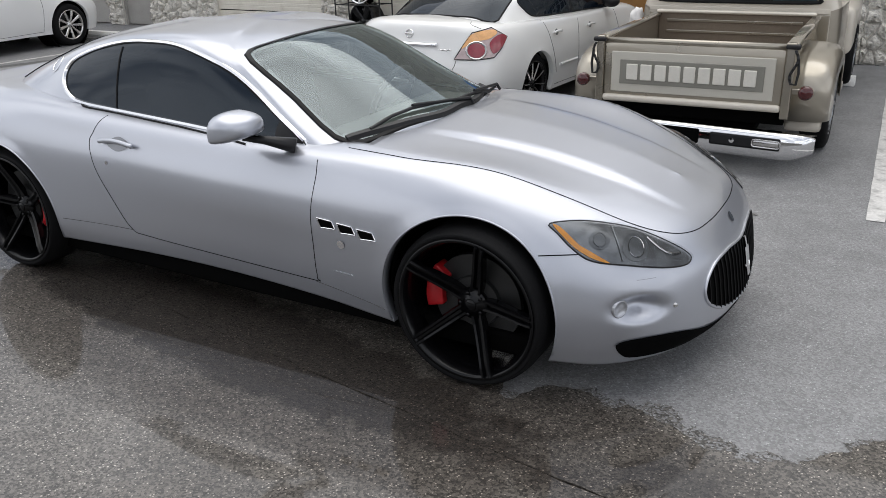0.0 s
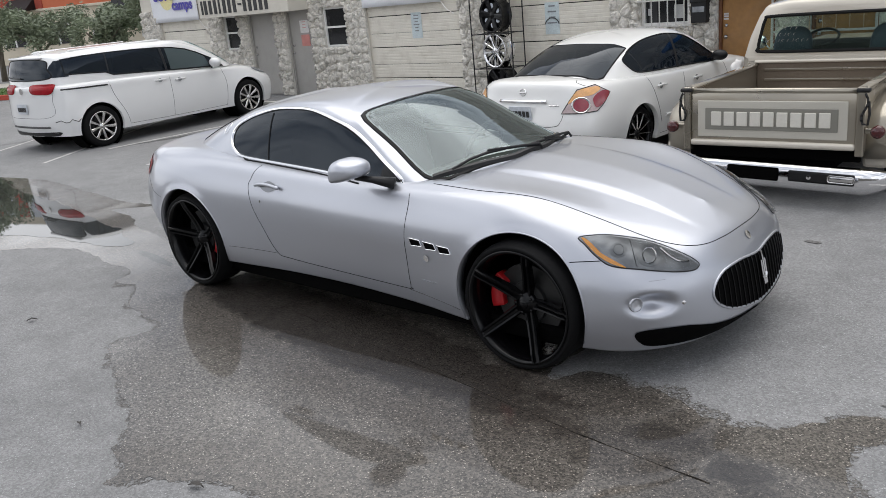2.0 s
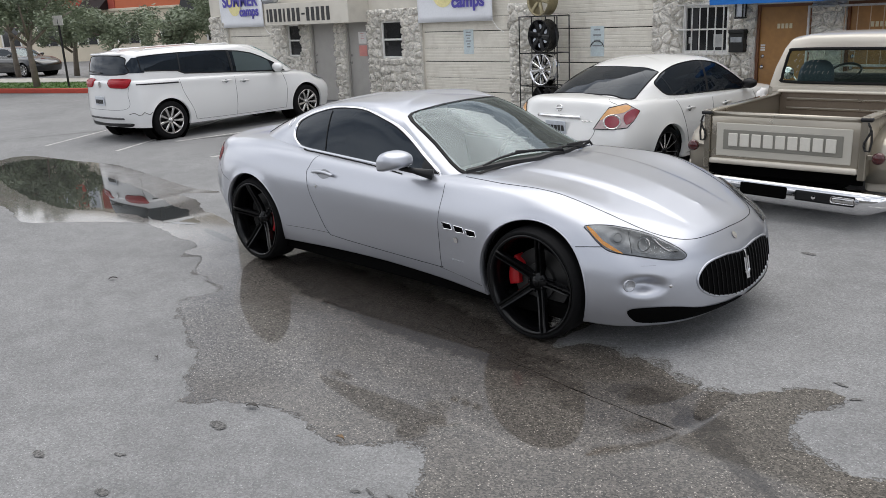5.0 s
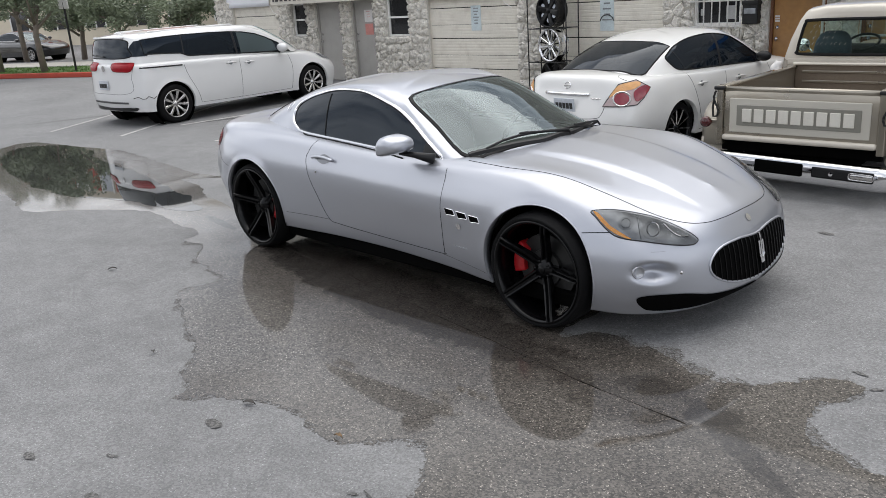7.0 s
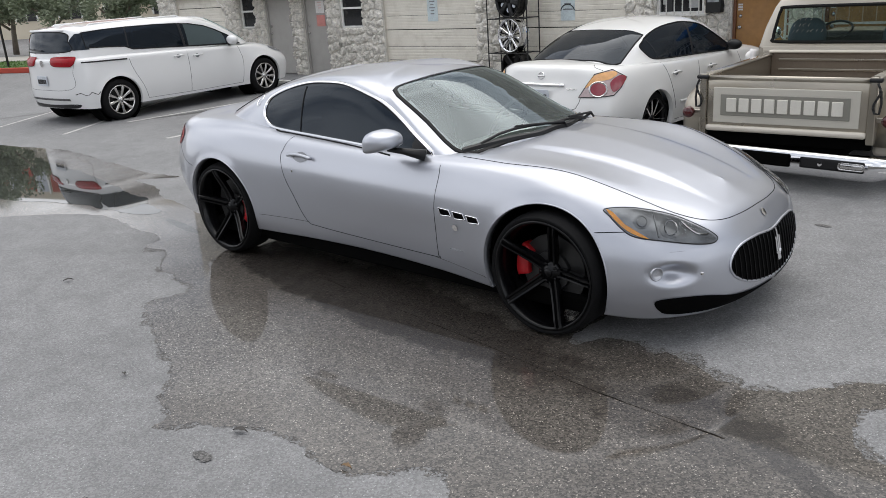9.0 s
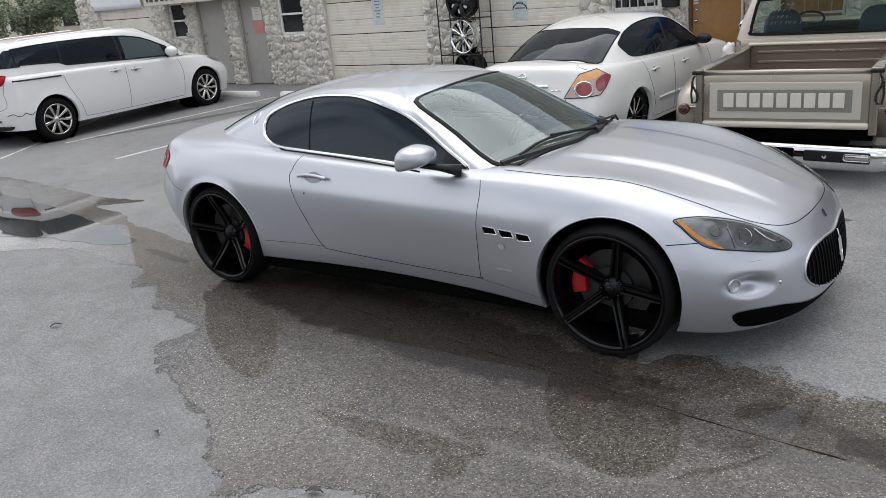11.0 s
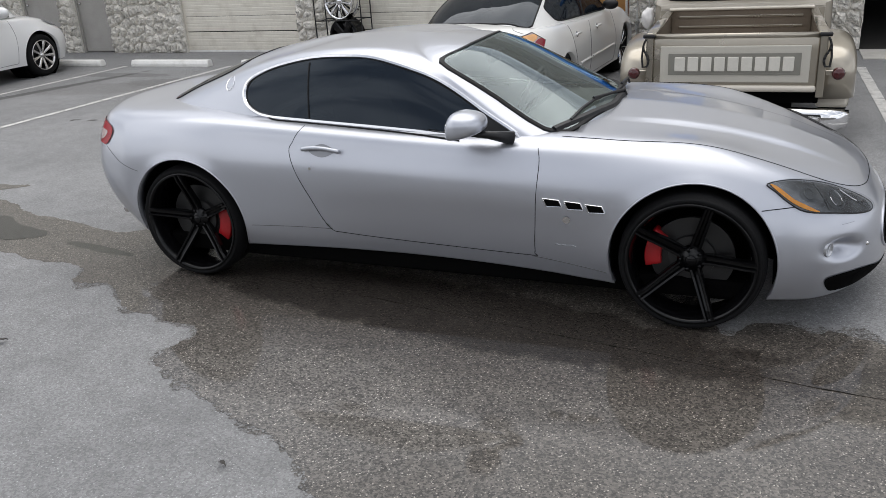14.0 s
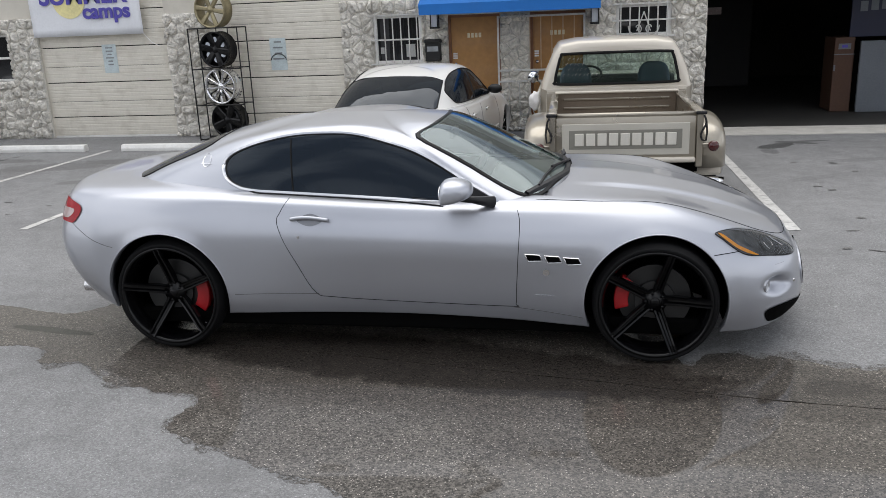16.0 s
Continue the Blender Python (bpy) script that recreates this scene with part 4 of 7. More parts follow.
    screen = round_off([(.765, .675), (.90, .42), (.96, .13), (.96, -.13), (.90, -.42), (.765, -.675), (.42, -.615), (.075, -.535), (.14, -.32), (.17, 0), (.14, .32), (.075, .535), (.42, .615)], 4)
    rear = round_off([(-1.31, .40), (-1.27, 0), (-1.31, -.40), (-1.60, -.46), (-1.84, -.42), (-1.92, 0), (-1.84, .42), (-1.60, .46)], 5)
    dlo = round_off([(-1.125, 1.11), (-1.10, 1.045), (-1.03, 1.0), (-.93, .976), (-.68, .96), (0, .92), (.60, .872), (.36, 1.03), (.12, 1.165), (-.06, 1.232), (-.287, 1.286), (-.5, 1.294), (-.70, 1.281), (-.9, 1.242), (-1.03, 1.2), (-1.10, 1.162)], 5)
    gc = skin(cabin, 12, 9, 6)
    full = shell(gc)
    ctree = surface_of(full)
    full.free()
    s_in, r_in, d_in = shrunk(screen, 0.95), shrunk(rear, 0.95), shrunk(dlo, 0.95)
    roof = shell(gc, lambda c: inside(s_in, c.x, c.y) or inside(r_in, c.x, c.y) or (abs(c.y) > 0.5 and inside(d_in, c.x, c.z)))
    top = part("roof", roof, M_SILVER, car, "", True)
    mod = top.modifiers.new("thickness", "SOLIDIFY")
    mod.thickness, mod.offset = 0.012, -1
    ws = part("windscreen", laid(ctree, screen, ABOVE, (0, 0, -1), 0.004, 8), M_WSCREEN, car, "clear laminated windscreen", True)
    ws.visible_shadow = False
    part("windscreen_seal", seam(ctree, screen, ABOVE, (0, 0, -1), 0.007, 0.0, True), M_RUBBER, car)
    part("screen_border", band(ctree, screen, [(.56 + (x - .56) * .955, y * .976) for x, y in screen], ABOVE, (0, 0, -1), 0.008), M_FRIT, ws, "black glass border")
    part("rear_window", laid(ctree, rear, ABOVE, (0, 0, -1), 0.004, 8), M_TINT, car, "dark tinted rear glass", True)
    part("rear_window_seal", seam(ctree, rear, ABOVE, (0, 0, -1), 0.006, 0.0, True), M_RUBBER, car)
    for s in (-1, 1):
        place, way = (SIDE, (0, 1, 0)) if s < 0 else (OTHER, (0, -1, 0))
        part("side_window", laid(ctree, dlo, place, way, 0.003, 8), M_TINT, car, "dark tinted side glass", True)
        part("window_trim", seam(ctree, dlo, place, way, 0.0115, 0.004, True), M_CHROME, car, "bright window surround")
        part("window_seal", seam(ctree, shrunk(dlo, 0.968), place, way, 0.0045, 0.002, True), M_RUBBER, car)
        part("window_divider", seam(ctree, [(-.66 - .03 * k / 8, .965 + .295 * k / 8) for k in range(9)], place, way, 0.005, 0.004), M_RUBBER, car)
        belt = []
        for bx, bz in round_off([(-1.05, 1.012), (-1.0, .985), (-.9, .966), (-.68, .952), (0, .912), (.27, .893)], 6, False):
            hits = [h for h in (onto(tree, place(bx, bz), way, .002), onto(ctree, place(bx, bz), way, .002)) if h is not None]
            if hits:
                belt.append(tuple(max(hits, key=lambda h: abs(h.y))))
        part("belt_seal", tube(belt, .0055, None, 6), M_RUBBER, car, "black seal below the side glass")
        # joints of door, sill and wing
        door = round_off([(.70, .875), (.715, .80), (.705, .60), (.692, .40), (.688, .33), (.655, .314), (.1, .325), (-.40, .35), (-.52, .385), (-.62, .58), (-.72, .80), (-.705, .87), (-.66, .945)], 6, False)
        part("door_joint", seam(tree, door, place, way, 0.002, 0.0), M_DARKGAP, car)
        part("sill_joint", seam(tree, round_off([(-1.07, .365), (-.75, .372), (-.5, .372)], 5, False), place, way, 0.0018), M_SEAMGREY, car)
        part("sill_crease", seam(tree, round_off([(.675, .31), (.9, .285), (1.07, .262)], 5, False), place, way, 0.0018), M_SEAMGREY, car)
        part("bumper_joint", seam(tree, round_off([(1.775, .633), (1.84, .637), (1.9, .64), (1.99, .644)], 5, False), place, way, 0.0024, 0.0005), M_DARKGAP, car)
        part("bumper_joint", seam(tree, round_off([(-1.79, .662), (-1.86, .676), (-2.0, .72), (-2.2, .82)], 5, False), place, way, 0.0018), M_SEAMGREY, car)
        for vx, vz in ((.795, .622), (.905, .615), (1.012, .607)):
            out = [(vx - .05, vz + .021), (vx + .033, vz + .017), (vx + .05, vz - .016), (vx - .03, vz - .02)]
            vent = part("side_vent", laid(tree, dense(out, 4), place, way, 0.004, 3), M_DARKGAP, car, "black wing vent with chrome edge")
            part("vent_trim", seam(tree, dense(out, 4), place, way, 0.003, 0.004, True), M_CHROME, vent)
        # handle: a bright bar over a flat patch, its darker silver painting the recess's shade
        cup = round_off([(-.60, .825), (-.52, .862), (-.44, .825), (-.52, .792)], 6)
        handle = part("door_handle", seam(tree, round_off([(-.635, .828), (-.58, .836), (-.5, .835), (-.405, .822)], 5, False), place, way, 0.0125, 0.02), M_SILVER, car, "silver pull handle", True)
        part("handle_recess", laid(tree, cup, place, way, 0.0025, 4), M_RECESS, handle, smooth=True)
        part("key_hole", laid(tree, [(-.59 + .009 * math.cos(k), .73 + .009 * math.sin(k)) for k in (0, 1, 2, 3, 4, 5)], place, way, 0.003, 2), M_DULLCHROME, car)
        part("wing_badge", laid(tree, [(.865 + .02 * math.cos(k * .52), .537 + .02 * math.sin(k * .52)) for k in range(12)], place, way, 0.004, 3), M_CHROME, car, "small round silver badge", True)
        part("wing_script", seam(tree, [(.80 + .011 * k, .392 + .006 * (k % 2)) for k in range(11)], place, way, 0.0018, 0.0), M_LAMPGREY, car)
        oval = [(-1.257 + .03 * math.cos(k * .42), 1.137 + .035 * math.sin(k * .42)) for k in range(15)]
        em = part("pillar_emblem", seam(ctree, oval, place, way, 0.0026, 0.002, True), M_CHROME, car, "small chrome oval emblem")
        part("emblem_bar", seam(ctree, [(-1.295 + .0127 * k, 1.118) for k in range(7)], place, way, 0.0025, 0.002), M_CHROME, em)
        # head lamp: grey reflector bowl, amber strip, clear cover
        o = Vector((0.6, 0.8 * s, 0))
        ax = Vector((0.8, -0.6 * s, 0))
        diag = lambda u, z, o=o, ax=ax: tuple(o * 5 + ax * u + Vector((0, 0, z)))
        lamp = round_off([(.945, .741), (.968, .71), (1.02, .656), (1.086, .617), (1.231, .595), (1.40, .565), (1.475, .556), (1.505, .562), (1.508, .58), (1.45, .62), (1.33, .676), (1.215, .712), (1.067, .742)], 4)
        head = part("head_lamp", laid(tree, lamp, diag, -o, 0.003, 6), M_LAMPBOWL, car, "grey headlamp with amber side strip", True)
        part("lamp_rim", seam(tree, lamp, diag, -o, 0.0032, 0.002, True), M_BLACK, head)
        amber = round_off([(.955, .738), (.976, .71), (1.028, .659), (1.09, .624), (1.15, .608), (1.105, .634), (1.045, .669), (.986, .725)], 4)
        part("indicator", laid(tree, amber, diag, -o, 0.007, 4), M_AMBER, head, "amber turn lamp strip", True)
        for u, z, r, ring in ((1.268, .642, .033, M_CHROME), (1.125, .68, .024, M_LAMPBOWL)):
            disc = [(u + r * math.cos(k * .3142), z + r * .82 * math.sin(k * .3142)) for k in range(20)]
            bowl = [(u + r * 1.75 * math.cos(k * .3142), z + r * 1.15 * math.sin(k * .3142)) for k in range(20)]
            part("reflector_bowl", laid(tree, bowl, diag, -o, 0.005, 4), M_PROJECTOR, head, "", True)
            part("projector", laid(tree, disc, diag, -o, 0.008, 4), M_PROJECTOR, head, "round projector lens", True)
            part("projector_ring", seam(tree, disc, diag, -o, 0.0018, 0.008, True), ring, head)
        part("lamp_divider", seam(tree, [(1.19 + .012 * k / 5, .71 - .10 * k / 5) for k in range(6)], diag, -o, 0.004, 0.005), M_LAMPBOWL, head)
        part("lamp_blade", seam(tree, [(1.33 + .13 * k / 6, .66 - .062 * k / 6 - .02 * math.sin(k / 2)) for k in range(7)], diag, -o, 0.005, 0.005), M_DULLCHROME, head)
        cover = part("lamp_cover", laid(tree, lamp, diag, -o, 0.014, 6), M_CLEAR, head, "", True)
        cover.visible_shadow = False
        c = onto(tree, diag(1.185, .432), -o, 0.012)
        part("fog_lamp", lathe([(0.001, -0.003), (.03, -0.002), (.031, -.006), (.036, -0.006), (.037, 0.03), (0.001, 0.03)], 24, closed=False), M_FOG, car, "round fog lamp in an oval hollow", True, m=Matrix.Translation(c) @ (Vector((0, -1, 0)).rotation_difference(Vector((.88, .47 * s, 0)))).to_matrix().to_4x4())
        c = onto(tree, diag(1.415, .422), -o, 0.002)
        part("parking_sensor", lathe([(0.001, -0.003), (.009, -0.002), (.011, 0.003), (0.001, 0.003)], 16, closed=False), M_DULLCHROME, car, "", True, m=Matrix.Translation(c) @ (Vector((0, -1, 0)).rotation_difference(o)).to_matrix().to_4x4())
        part("washer_cap", seam(tree, [(1.25 + .08 * k / 5, .545) for k in range(6)], diag, -o, 0.0009), M_RECESS, car)
        intake = round_off([(.81 * s, .285), (.76 * s, .305), (.62 * s, .298), (.45 * s, .262), (.2 * s, .238), (.05 * s, .234), (.05 * s, .205), (.3 * s, .194), (.55 * s, .19), (.72 * s, .2), (.78 * s, .23)], 4)
        part("lower_intake", laid(tree, intake, FRONT, (-1, 0, 0), 0.004, 5), M_DARKGAP, car, "black lower air intake")
        # tail lamp
        o2 = Vector((-0.6, 0.8 * s, 0))
        ax2 = Vector((0.8, 0.6 * s, 0))
        diag2 = lambda u, z, o=o2, ax=ax2: tuple(o * 5 + ax * u + Vector((0, 0, z)))
        tl = round_off([(-1.155, .865), (-1.2, .79), (-1.28, .785), (-1.45, .795), (-1.52, .85), (-1.42, .92), (-1.226, .905)], 5)
        tail = part("tail_lamp", laid(tree, tl, diag2, -o2, 0.006, 5), M_REDLENS, car, "red tail lamp with a pale wedge", True)
        part("pale_wedge", laid(tree, round_off([(-1.22, .865), (-1.27, .81), (-1.42, .815), (-1.42, .86)], 4), diag2, -o2, 0.009, 4), M_CLEARLENS, tail, "", True)
        # door mirror, on the near door alone
        if s < 0:
            mir = bmesh.new()
            bmesh.ops.create_uvsphere(mir, u_segments=28, v_segments=16, radius=1.0)
            for v in mir.verts:
                x, y, z = v.co
                x, y, z = (math.copysign(abs(c) ** (.42 if k != 1 and c < 0 else .74), c) for k, c in enumerate((x, y, z)))
                v.co = Vector((.352 + x * .112 * (1.0 if x > 0 else .62), s * (.965 + y * .118 - .02 * max(0, x)), 1.005 + z * (.083 if z > 0 else .05) * (1 - .28 * max(0, x)) + .012 * x))
            shellm = part("door_mirror", mir, M_SILVER, car, "silver door mirror on a black stalk", True)
            part("mirror_glass", lathe([(0.001, 0.0), (.085, 0.0), (.085, 0.006), (0.001, 0.006)], 28, closed=False), M_CHROME, shellm, "", m=Matrix.Translation((.286, s * .965, 1.004)) @ pose(0, 0, 0, 0, 0, -90) @ Matrix.Diagonal((.98, 1, .56, 1)))
            part("mirror_stalk", tube([(.37, s * .93, .963), (.45, s * .87, .945), (.56, s * .80, .915)], [.014, .02, .036], None, 10), M_BLACK, shellm, "", True)
        sail = round_off([(.40, .90), (.58, .885), (.42, 1.0)], 4)
        part("mirror_sail", laid(ctree, sail, place, way, 0.006, 4), M_BLACK, car)
    # bonnet joint and nose
    half = [(.80, .73), (1.0, .745), (1.196, .747), (1.53, .705), (1.82, .645), (2.03, .58), (2.165, .49), (2.237, .37), (2.268, .2)]
    hood = round_off(half + [(2.278, 0)] + [(x, -y) for x, y in half[::-1]], 6, False)
    part("bonnet_joint", seam(tree, hood, ABOVE, (0, 0, -1), 0.0022), M_DARKGAP, car)
    gr = round_off([(0, .500), (.2, .514), (.375, .503), (.468, .443), (.455, .37), (.34, .305), (.16, .268), (0, .259), (-.16, .268), (-.34, .305), (-.455, .37), (-.468, .443), (-.375, .503), (-.2, .514)], 6)
    grille = part("grille", laid(tree, gr, FRONT, (-1, 0, 0), 0.003, 6), M_DARKGAP, car, "black oval grille with upright slats and silver rim", True)
    part("grille_rim", seam(tree, gr, FRONT, (-1, 0, 0), 0.007, 0.002, True, 10), M_SILVER, grille, "", True)
    for k in range(-10, 11):
        y = k * 0.044
        zs = [z for z in np.linspace(.245, .54, 60) if inside(gr, y, z)]
        if len(zs) > 3:
            part("slat", seam(tree, [(y, zs[0] + (zs[-1] - zs[0]) * i / 8) for i in range(9)], FRONT, (-1, 0, 0), 0.0045, 0.006), M_BLACKRIM, grille)
    for dy in (-.022, 0, .022):
        part("emblem_prong", seam(tree, [(dy * (1 if z > .38 else .6), z) for z in np.linspace(.33, .50 if dy == 0 else .46, 8)], FRONT, (-1, 0, 0), 0.006, 0.02), M_CHROME, grille, "bright emblem prong")
    part("emblem_base", seam(tree, [(-.03, .38), (-.015, .362), (0, .357), (.015, .362), (.03, .38)], FRONT, (-1, 0, 0), 0.006, 0.02), M_CHROME, grille)
    part("nose_badge", laid(tree, [(2.312 + .013 * math.cos(k * .42), .023 * math.sin(k * .42)) for k in range(15)], ABOVE, (0, 0, -1), 0.004, 3), M_CHROME, car, "oval chrome nose badge", True)
    # cowl, wipers
    cowl = [(.74, .66), (.86, .46), (.945, .2), (.955, 0), (.945, -.2), (.86, -.46), (.74, -.66)]
    part("cowl", seam(ctree, round_off(cowl, 5, False), ABOVE, (0, 0, -1), 0.022, 0.0), M_BLACK, car)
    for p0, p1 in (((.95, .1), (.80, -.56)), ((.905, .52), (.93, .02))):
        pts = [onto(ctree, (p0[0] + (p1[0] - p0[0]) * t, p0[1] + (p1[1] - p0[1]) * t, 3), (0, 0, -1), 0.016 + .006 * math.sin(t * 3)) or Vector((p0[0] + (p1[0] - p0[0]) * t, p0[1] + (p1[1] - p0[1]) * t, .97)) for t in (0, .2, .4, .6, .8, 1)]
        wiper = part("wiper", tube([p for p in pts if p], .009), M_BLACK, car, "black wiper resting on the screen")
        part("wiper_arm", tube([pts[0] + Vector((.02, .02, -.02)), pts[0] + Vector((.01, 0, .012)), pts[3] + Vector((0, 0, .012))], .008), M_BLACK, wiper)
    # interior
    lining = shell(gc, lambda c: inside(screen, c.x, c.y) or inside(rear, c.x, c.y) or (abs(c.y) > 0.5 and inside(dlo, c.x, c.z)))
    for v in lining.verts:
        v.co = Vector((v.co.x * .985 - .005, v.co.y * .965, v.co.z - .022))
    part("headlining", lining, M_INTDARK, car, "dark cloth headlining", True)
    part("dashboard", box(.42, -.66, .70, .93, .66, .90, .06), M_INTERIOR, car, "pale grey dashboard", True)
    part("cabin_floor", box(-1.65, -.66, .25, .8, .66, .33, .02), M_INTDARK, car)
    part("parcel_shelf", box(-1.85, -.52, .90, -1.2, .52, .94, .02), M_INTDARK, car)
    for y in (-.36, .36):
        seat = part("front_seat", box(-.35, y - .26, .40, .2, y + .26, .56, .06), M_INTERIOR, car, "light grey leather seat", True)
        part("seat_back", box(-.1, y - .25, 0, .08, y + .25, .62, .06, m=pose(-.38, 0, .5, 0, -14, 0)), M_INTERIOR, seat, "", True)
        part("headrest", box(-.62, y - .14, 1.08, -.5, y + .14, 1.22, .05), M_INTERIOR, seat, "", True)
    sw = part("steering_wheel", tube([(0, .18 * math.cos(k * math.tau / 28), .18 * math.sin(k * math.tau / 28)) for k in range(28)], .017, None, 8, True), M_INTDARK, car, "dark steering wheel", True, m=pose(.33, .36, .9, 0, 25, 0))
    part("steering_hub", box(-.03, -.17, -.03, .03, .17, .05, .02), M_INTDARK, sw)
    part("rear_view_mirror", box(.2, -.11, 1.17, .23, .11, 1.23, .012), M_BLACK, car)
    # underside
    part("underbody", box(-1.72, -.835, .135, 1.74, .835, .24, .02), M_DARKGAP, car)
    part("rear_undertray", box(-2.08, -.66, .255, -1.70, .66, .34, .02), M_DARKGAP, car)
    for x in (-1.471, 1.471):
        for s in (-1, 1):
            edge = .885 if x < 0 else .845
            well = lathe([(.408, 0), (.408, .36), (.10, .36), (.10, .352), (.398, .352), (.398, 0)], 40, m=pose(x, -edge if s < 0 else edge - .36, .36))
            bmesh.ops.delete(well, geom=[v for v in well.verts if v.co.z < (.235 if v.co.x > -1.5 else .26)], context="VERTS")
            part("wheel_well", well, M_DARKGAP, car)
    kit = wheel_kit(.352, .308, .25, 5, twin_spoke(.30, .045), M_BLACKRIM, M_BLACKRIM, .068, dish=.05)
    for x, turn, cal in ((1.471, -3, 192), (-1.460, -25, 8)):
        put_wheel(kit, car, pose(x, -.935, .352), turn, cal, "black five-spoke wheel with a low tyre")
        put_wheel(kit, car, pose(x, .935, .352, 0, 0, 180), turn, 180 - cal, "black five-spoke wheel with a low tyre")
    # exhaust tips
    for s in (-1, 1):
        for dy in (0, .1):
            part("exhaust_tip", lathe([(.042, 0), (.042, .16), (.035, .16), (.035, 0)], 24, m=pose(-2.20, s * (.55 + dy), .315, 0, 0, -90)), M_CHROME, car, "", True)
    return car


coupe()


# ---- the other vehicles ----
def saloon(name, place, label, lines, cabin, paint, dlo, screen, rear, arch, kit, hub, fair=4, rear_from_back=False, cut=None, drop=None, dividers=(), joints=(), handles=(), lamp=None, mirror=None, wheel_label="", trim=None):
    """A closed car from its long lines: body, roof, glass, joints, handles, mirrors and wheels."""
    car = thing(name, place, label, "car")
    body = shell(skin(lines, 10, 7, fair), drop)
    arches(body, arch[0], arch[1], flare=0.01, top=arch[2])
    tree = surface_of(body)
    part("body", body, paint, car, "", True)
    gc = skin(cabin, 10, 8, 2)
    full = shell(gc)
    ctree = surface_of(full)
    full.free()
    d_in, s_in, r_in = shrunk(dlo, .94), shrunk(screen, .94), shrunk(rear, .94)
    part("roof", shell(gc, lambda c: (abs(c.y) > .4 and inside(d_in, c.x, c.z)) or (c.x > .2 and inside(s_in, c.x, c.y)) or (c.x < -.6 and (inside(r_in, c.y, c.z) if rear_from_back else inside(r_in, c.x, c.y)))), paint, car, "", True)
    ws = part("windscreen", laid(ctree, screen, ABOVE, (0, 0, -1), .004, 6), M_WSCREEN, car, "", True)
    ws.visible_shadow = False
    rp, rw = (BACK, (1, 0, 0)) if rear_from_back else (ABOVE, (0, 0, -1))
    part("rear_window", laid(ctree, rear, rp, rw, .008, 6), M_TINT, car, "dark tinted rear glass", True)
    part("rear_window_seal", seam(ctree, rear, rp, rw, .010, .002, True), M_RUBBER, car)
    for s in (-1, 1):
        side, way = (SIDE, (0, 1, 0)) if s < 0 else (OTHER, (0, -1, 0))
        part("side_window", laid(ctree, dlo, side, way, .003, 7), M_TINT, car, "dark tinted side glass", True)
        part("window_trim", seam(ctree, dlo, side, way, .009, .003, True), trim or M_RUBBER, car)
        for (xa, za), (xb, zb), r in dividers:
            part("window_pillar", seam(ctree, [(xa + (xb - xa) * k / 8, za + (zb - za) * k / 8) for k in range(9)], side, way, r, -.6 * r), M_BLACK, car)
        for j in joints:
            part("door_joint", seam(tree, round_off(j, 6, False), side, way, .003, .0005), M_SEAMGREY, car)
        for hx, hz in handles:
            h = part("door_handle", seam(tree, [(hx - .1 + .2 * k / 6, hz + .008 * math.sin(k / 6 * 3.1)) for k in range(7)], side, way, .014, .022), paint, car, "", True)
            # flat grey patch that paints the shade of the handle's hollow
            part("handle_recess", laid(tree, round_off([(hx - .05, hz), (hx, hz + .035), (hx + .05, hz), (hx, hz - .035)], 4), side, way, .003, 3), M_LAMPGREY, h)
        if mirror:
            mx, my, mz, mr, mcol = mirror
            mb = bmesh.new()
            bmesh.ops.create_uvsphere(mb, u_segments=18, v_segments=12, radius=1.0)
            for v in mb.verts:
                v.co = Vector((mx + v.co.x * mr * .75, s * (my + v.co.y * mr * 1.15), mz + v.co.z * mr * .72))
            mm = part("door_mirror", mb, mcol, car, "", True)
            part("mirror_stalk", tube([(mx + .02, s * (my - mr * .8), mz - .03), (mx + .06, s * (my - .2), mz - .09)], .022), M_BLACK, mm)
        for x in (hub[0], hub[1]):
            part("wheel_well", lathe([(arch[1] + .02, 0), (arch[1] + .02, .34), (.08, .34), (.08, .33), (arch[1] + .01, .33), (arch[1] + .01, 0)], 36, m=pose(x, (-hub[2] + .07) if s < 0 else hub[2] - .41, hub[3])), M_DARKGAP, car)
            put_wheel(kit, car, pose(x, s * hub[2], hub[3], 0, 0, 0 if s < 0 else 180), 7, 180, wheel_label)
    part("underbody", box(lines[0][0][0] + .5, -.72, .2, lines[0][-1][0] - .4, .72, .3, .02), M_DARKGAP, car)
    part("cabin_floor", box(-1.6, -.62, .3, 1.1, .62, .4, .02), M_INTDARK, car)
    return car, tree, ctree


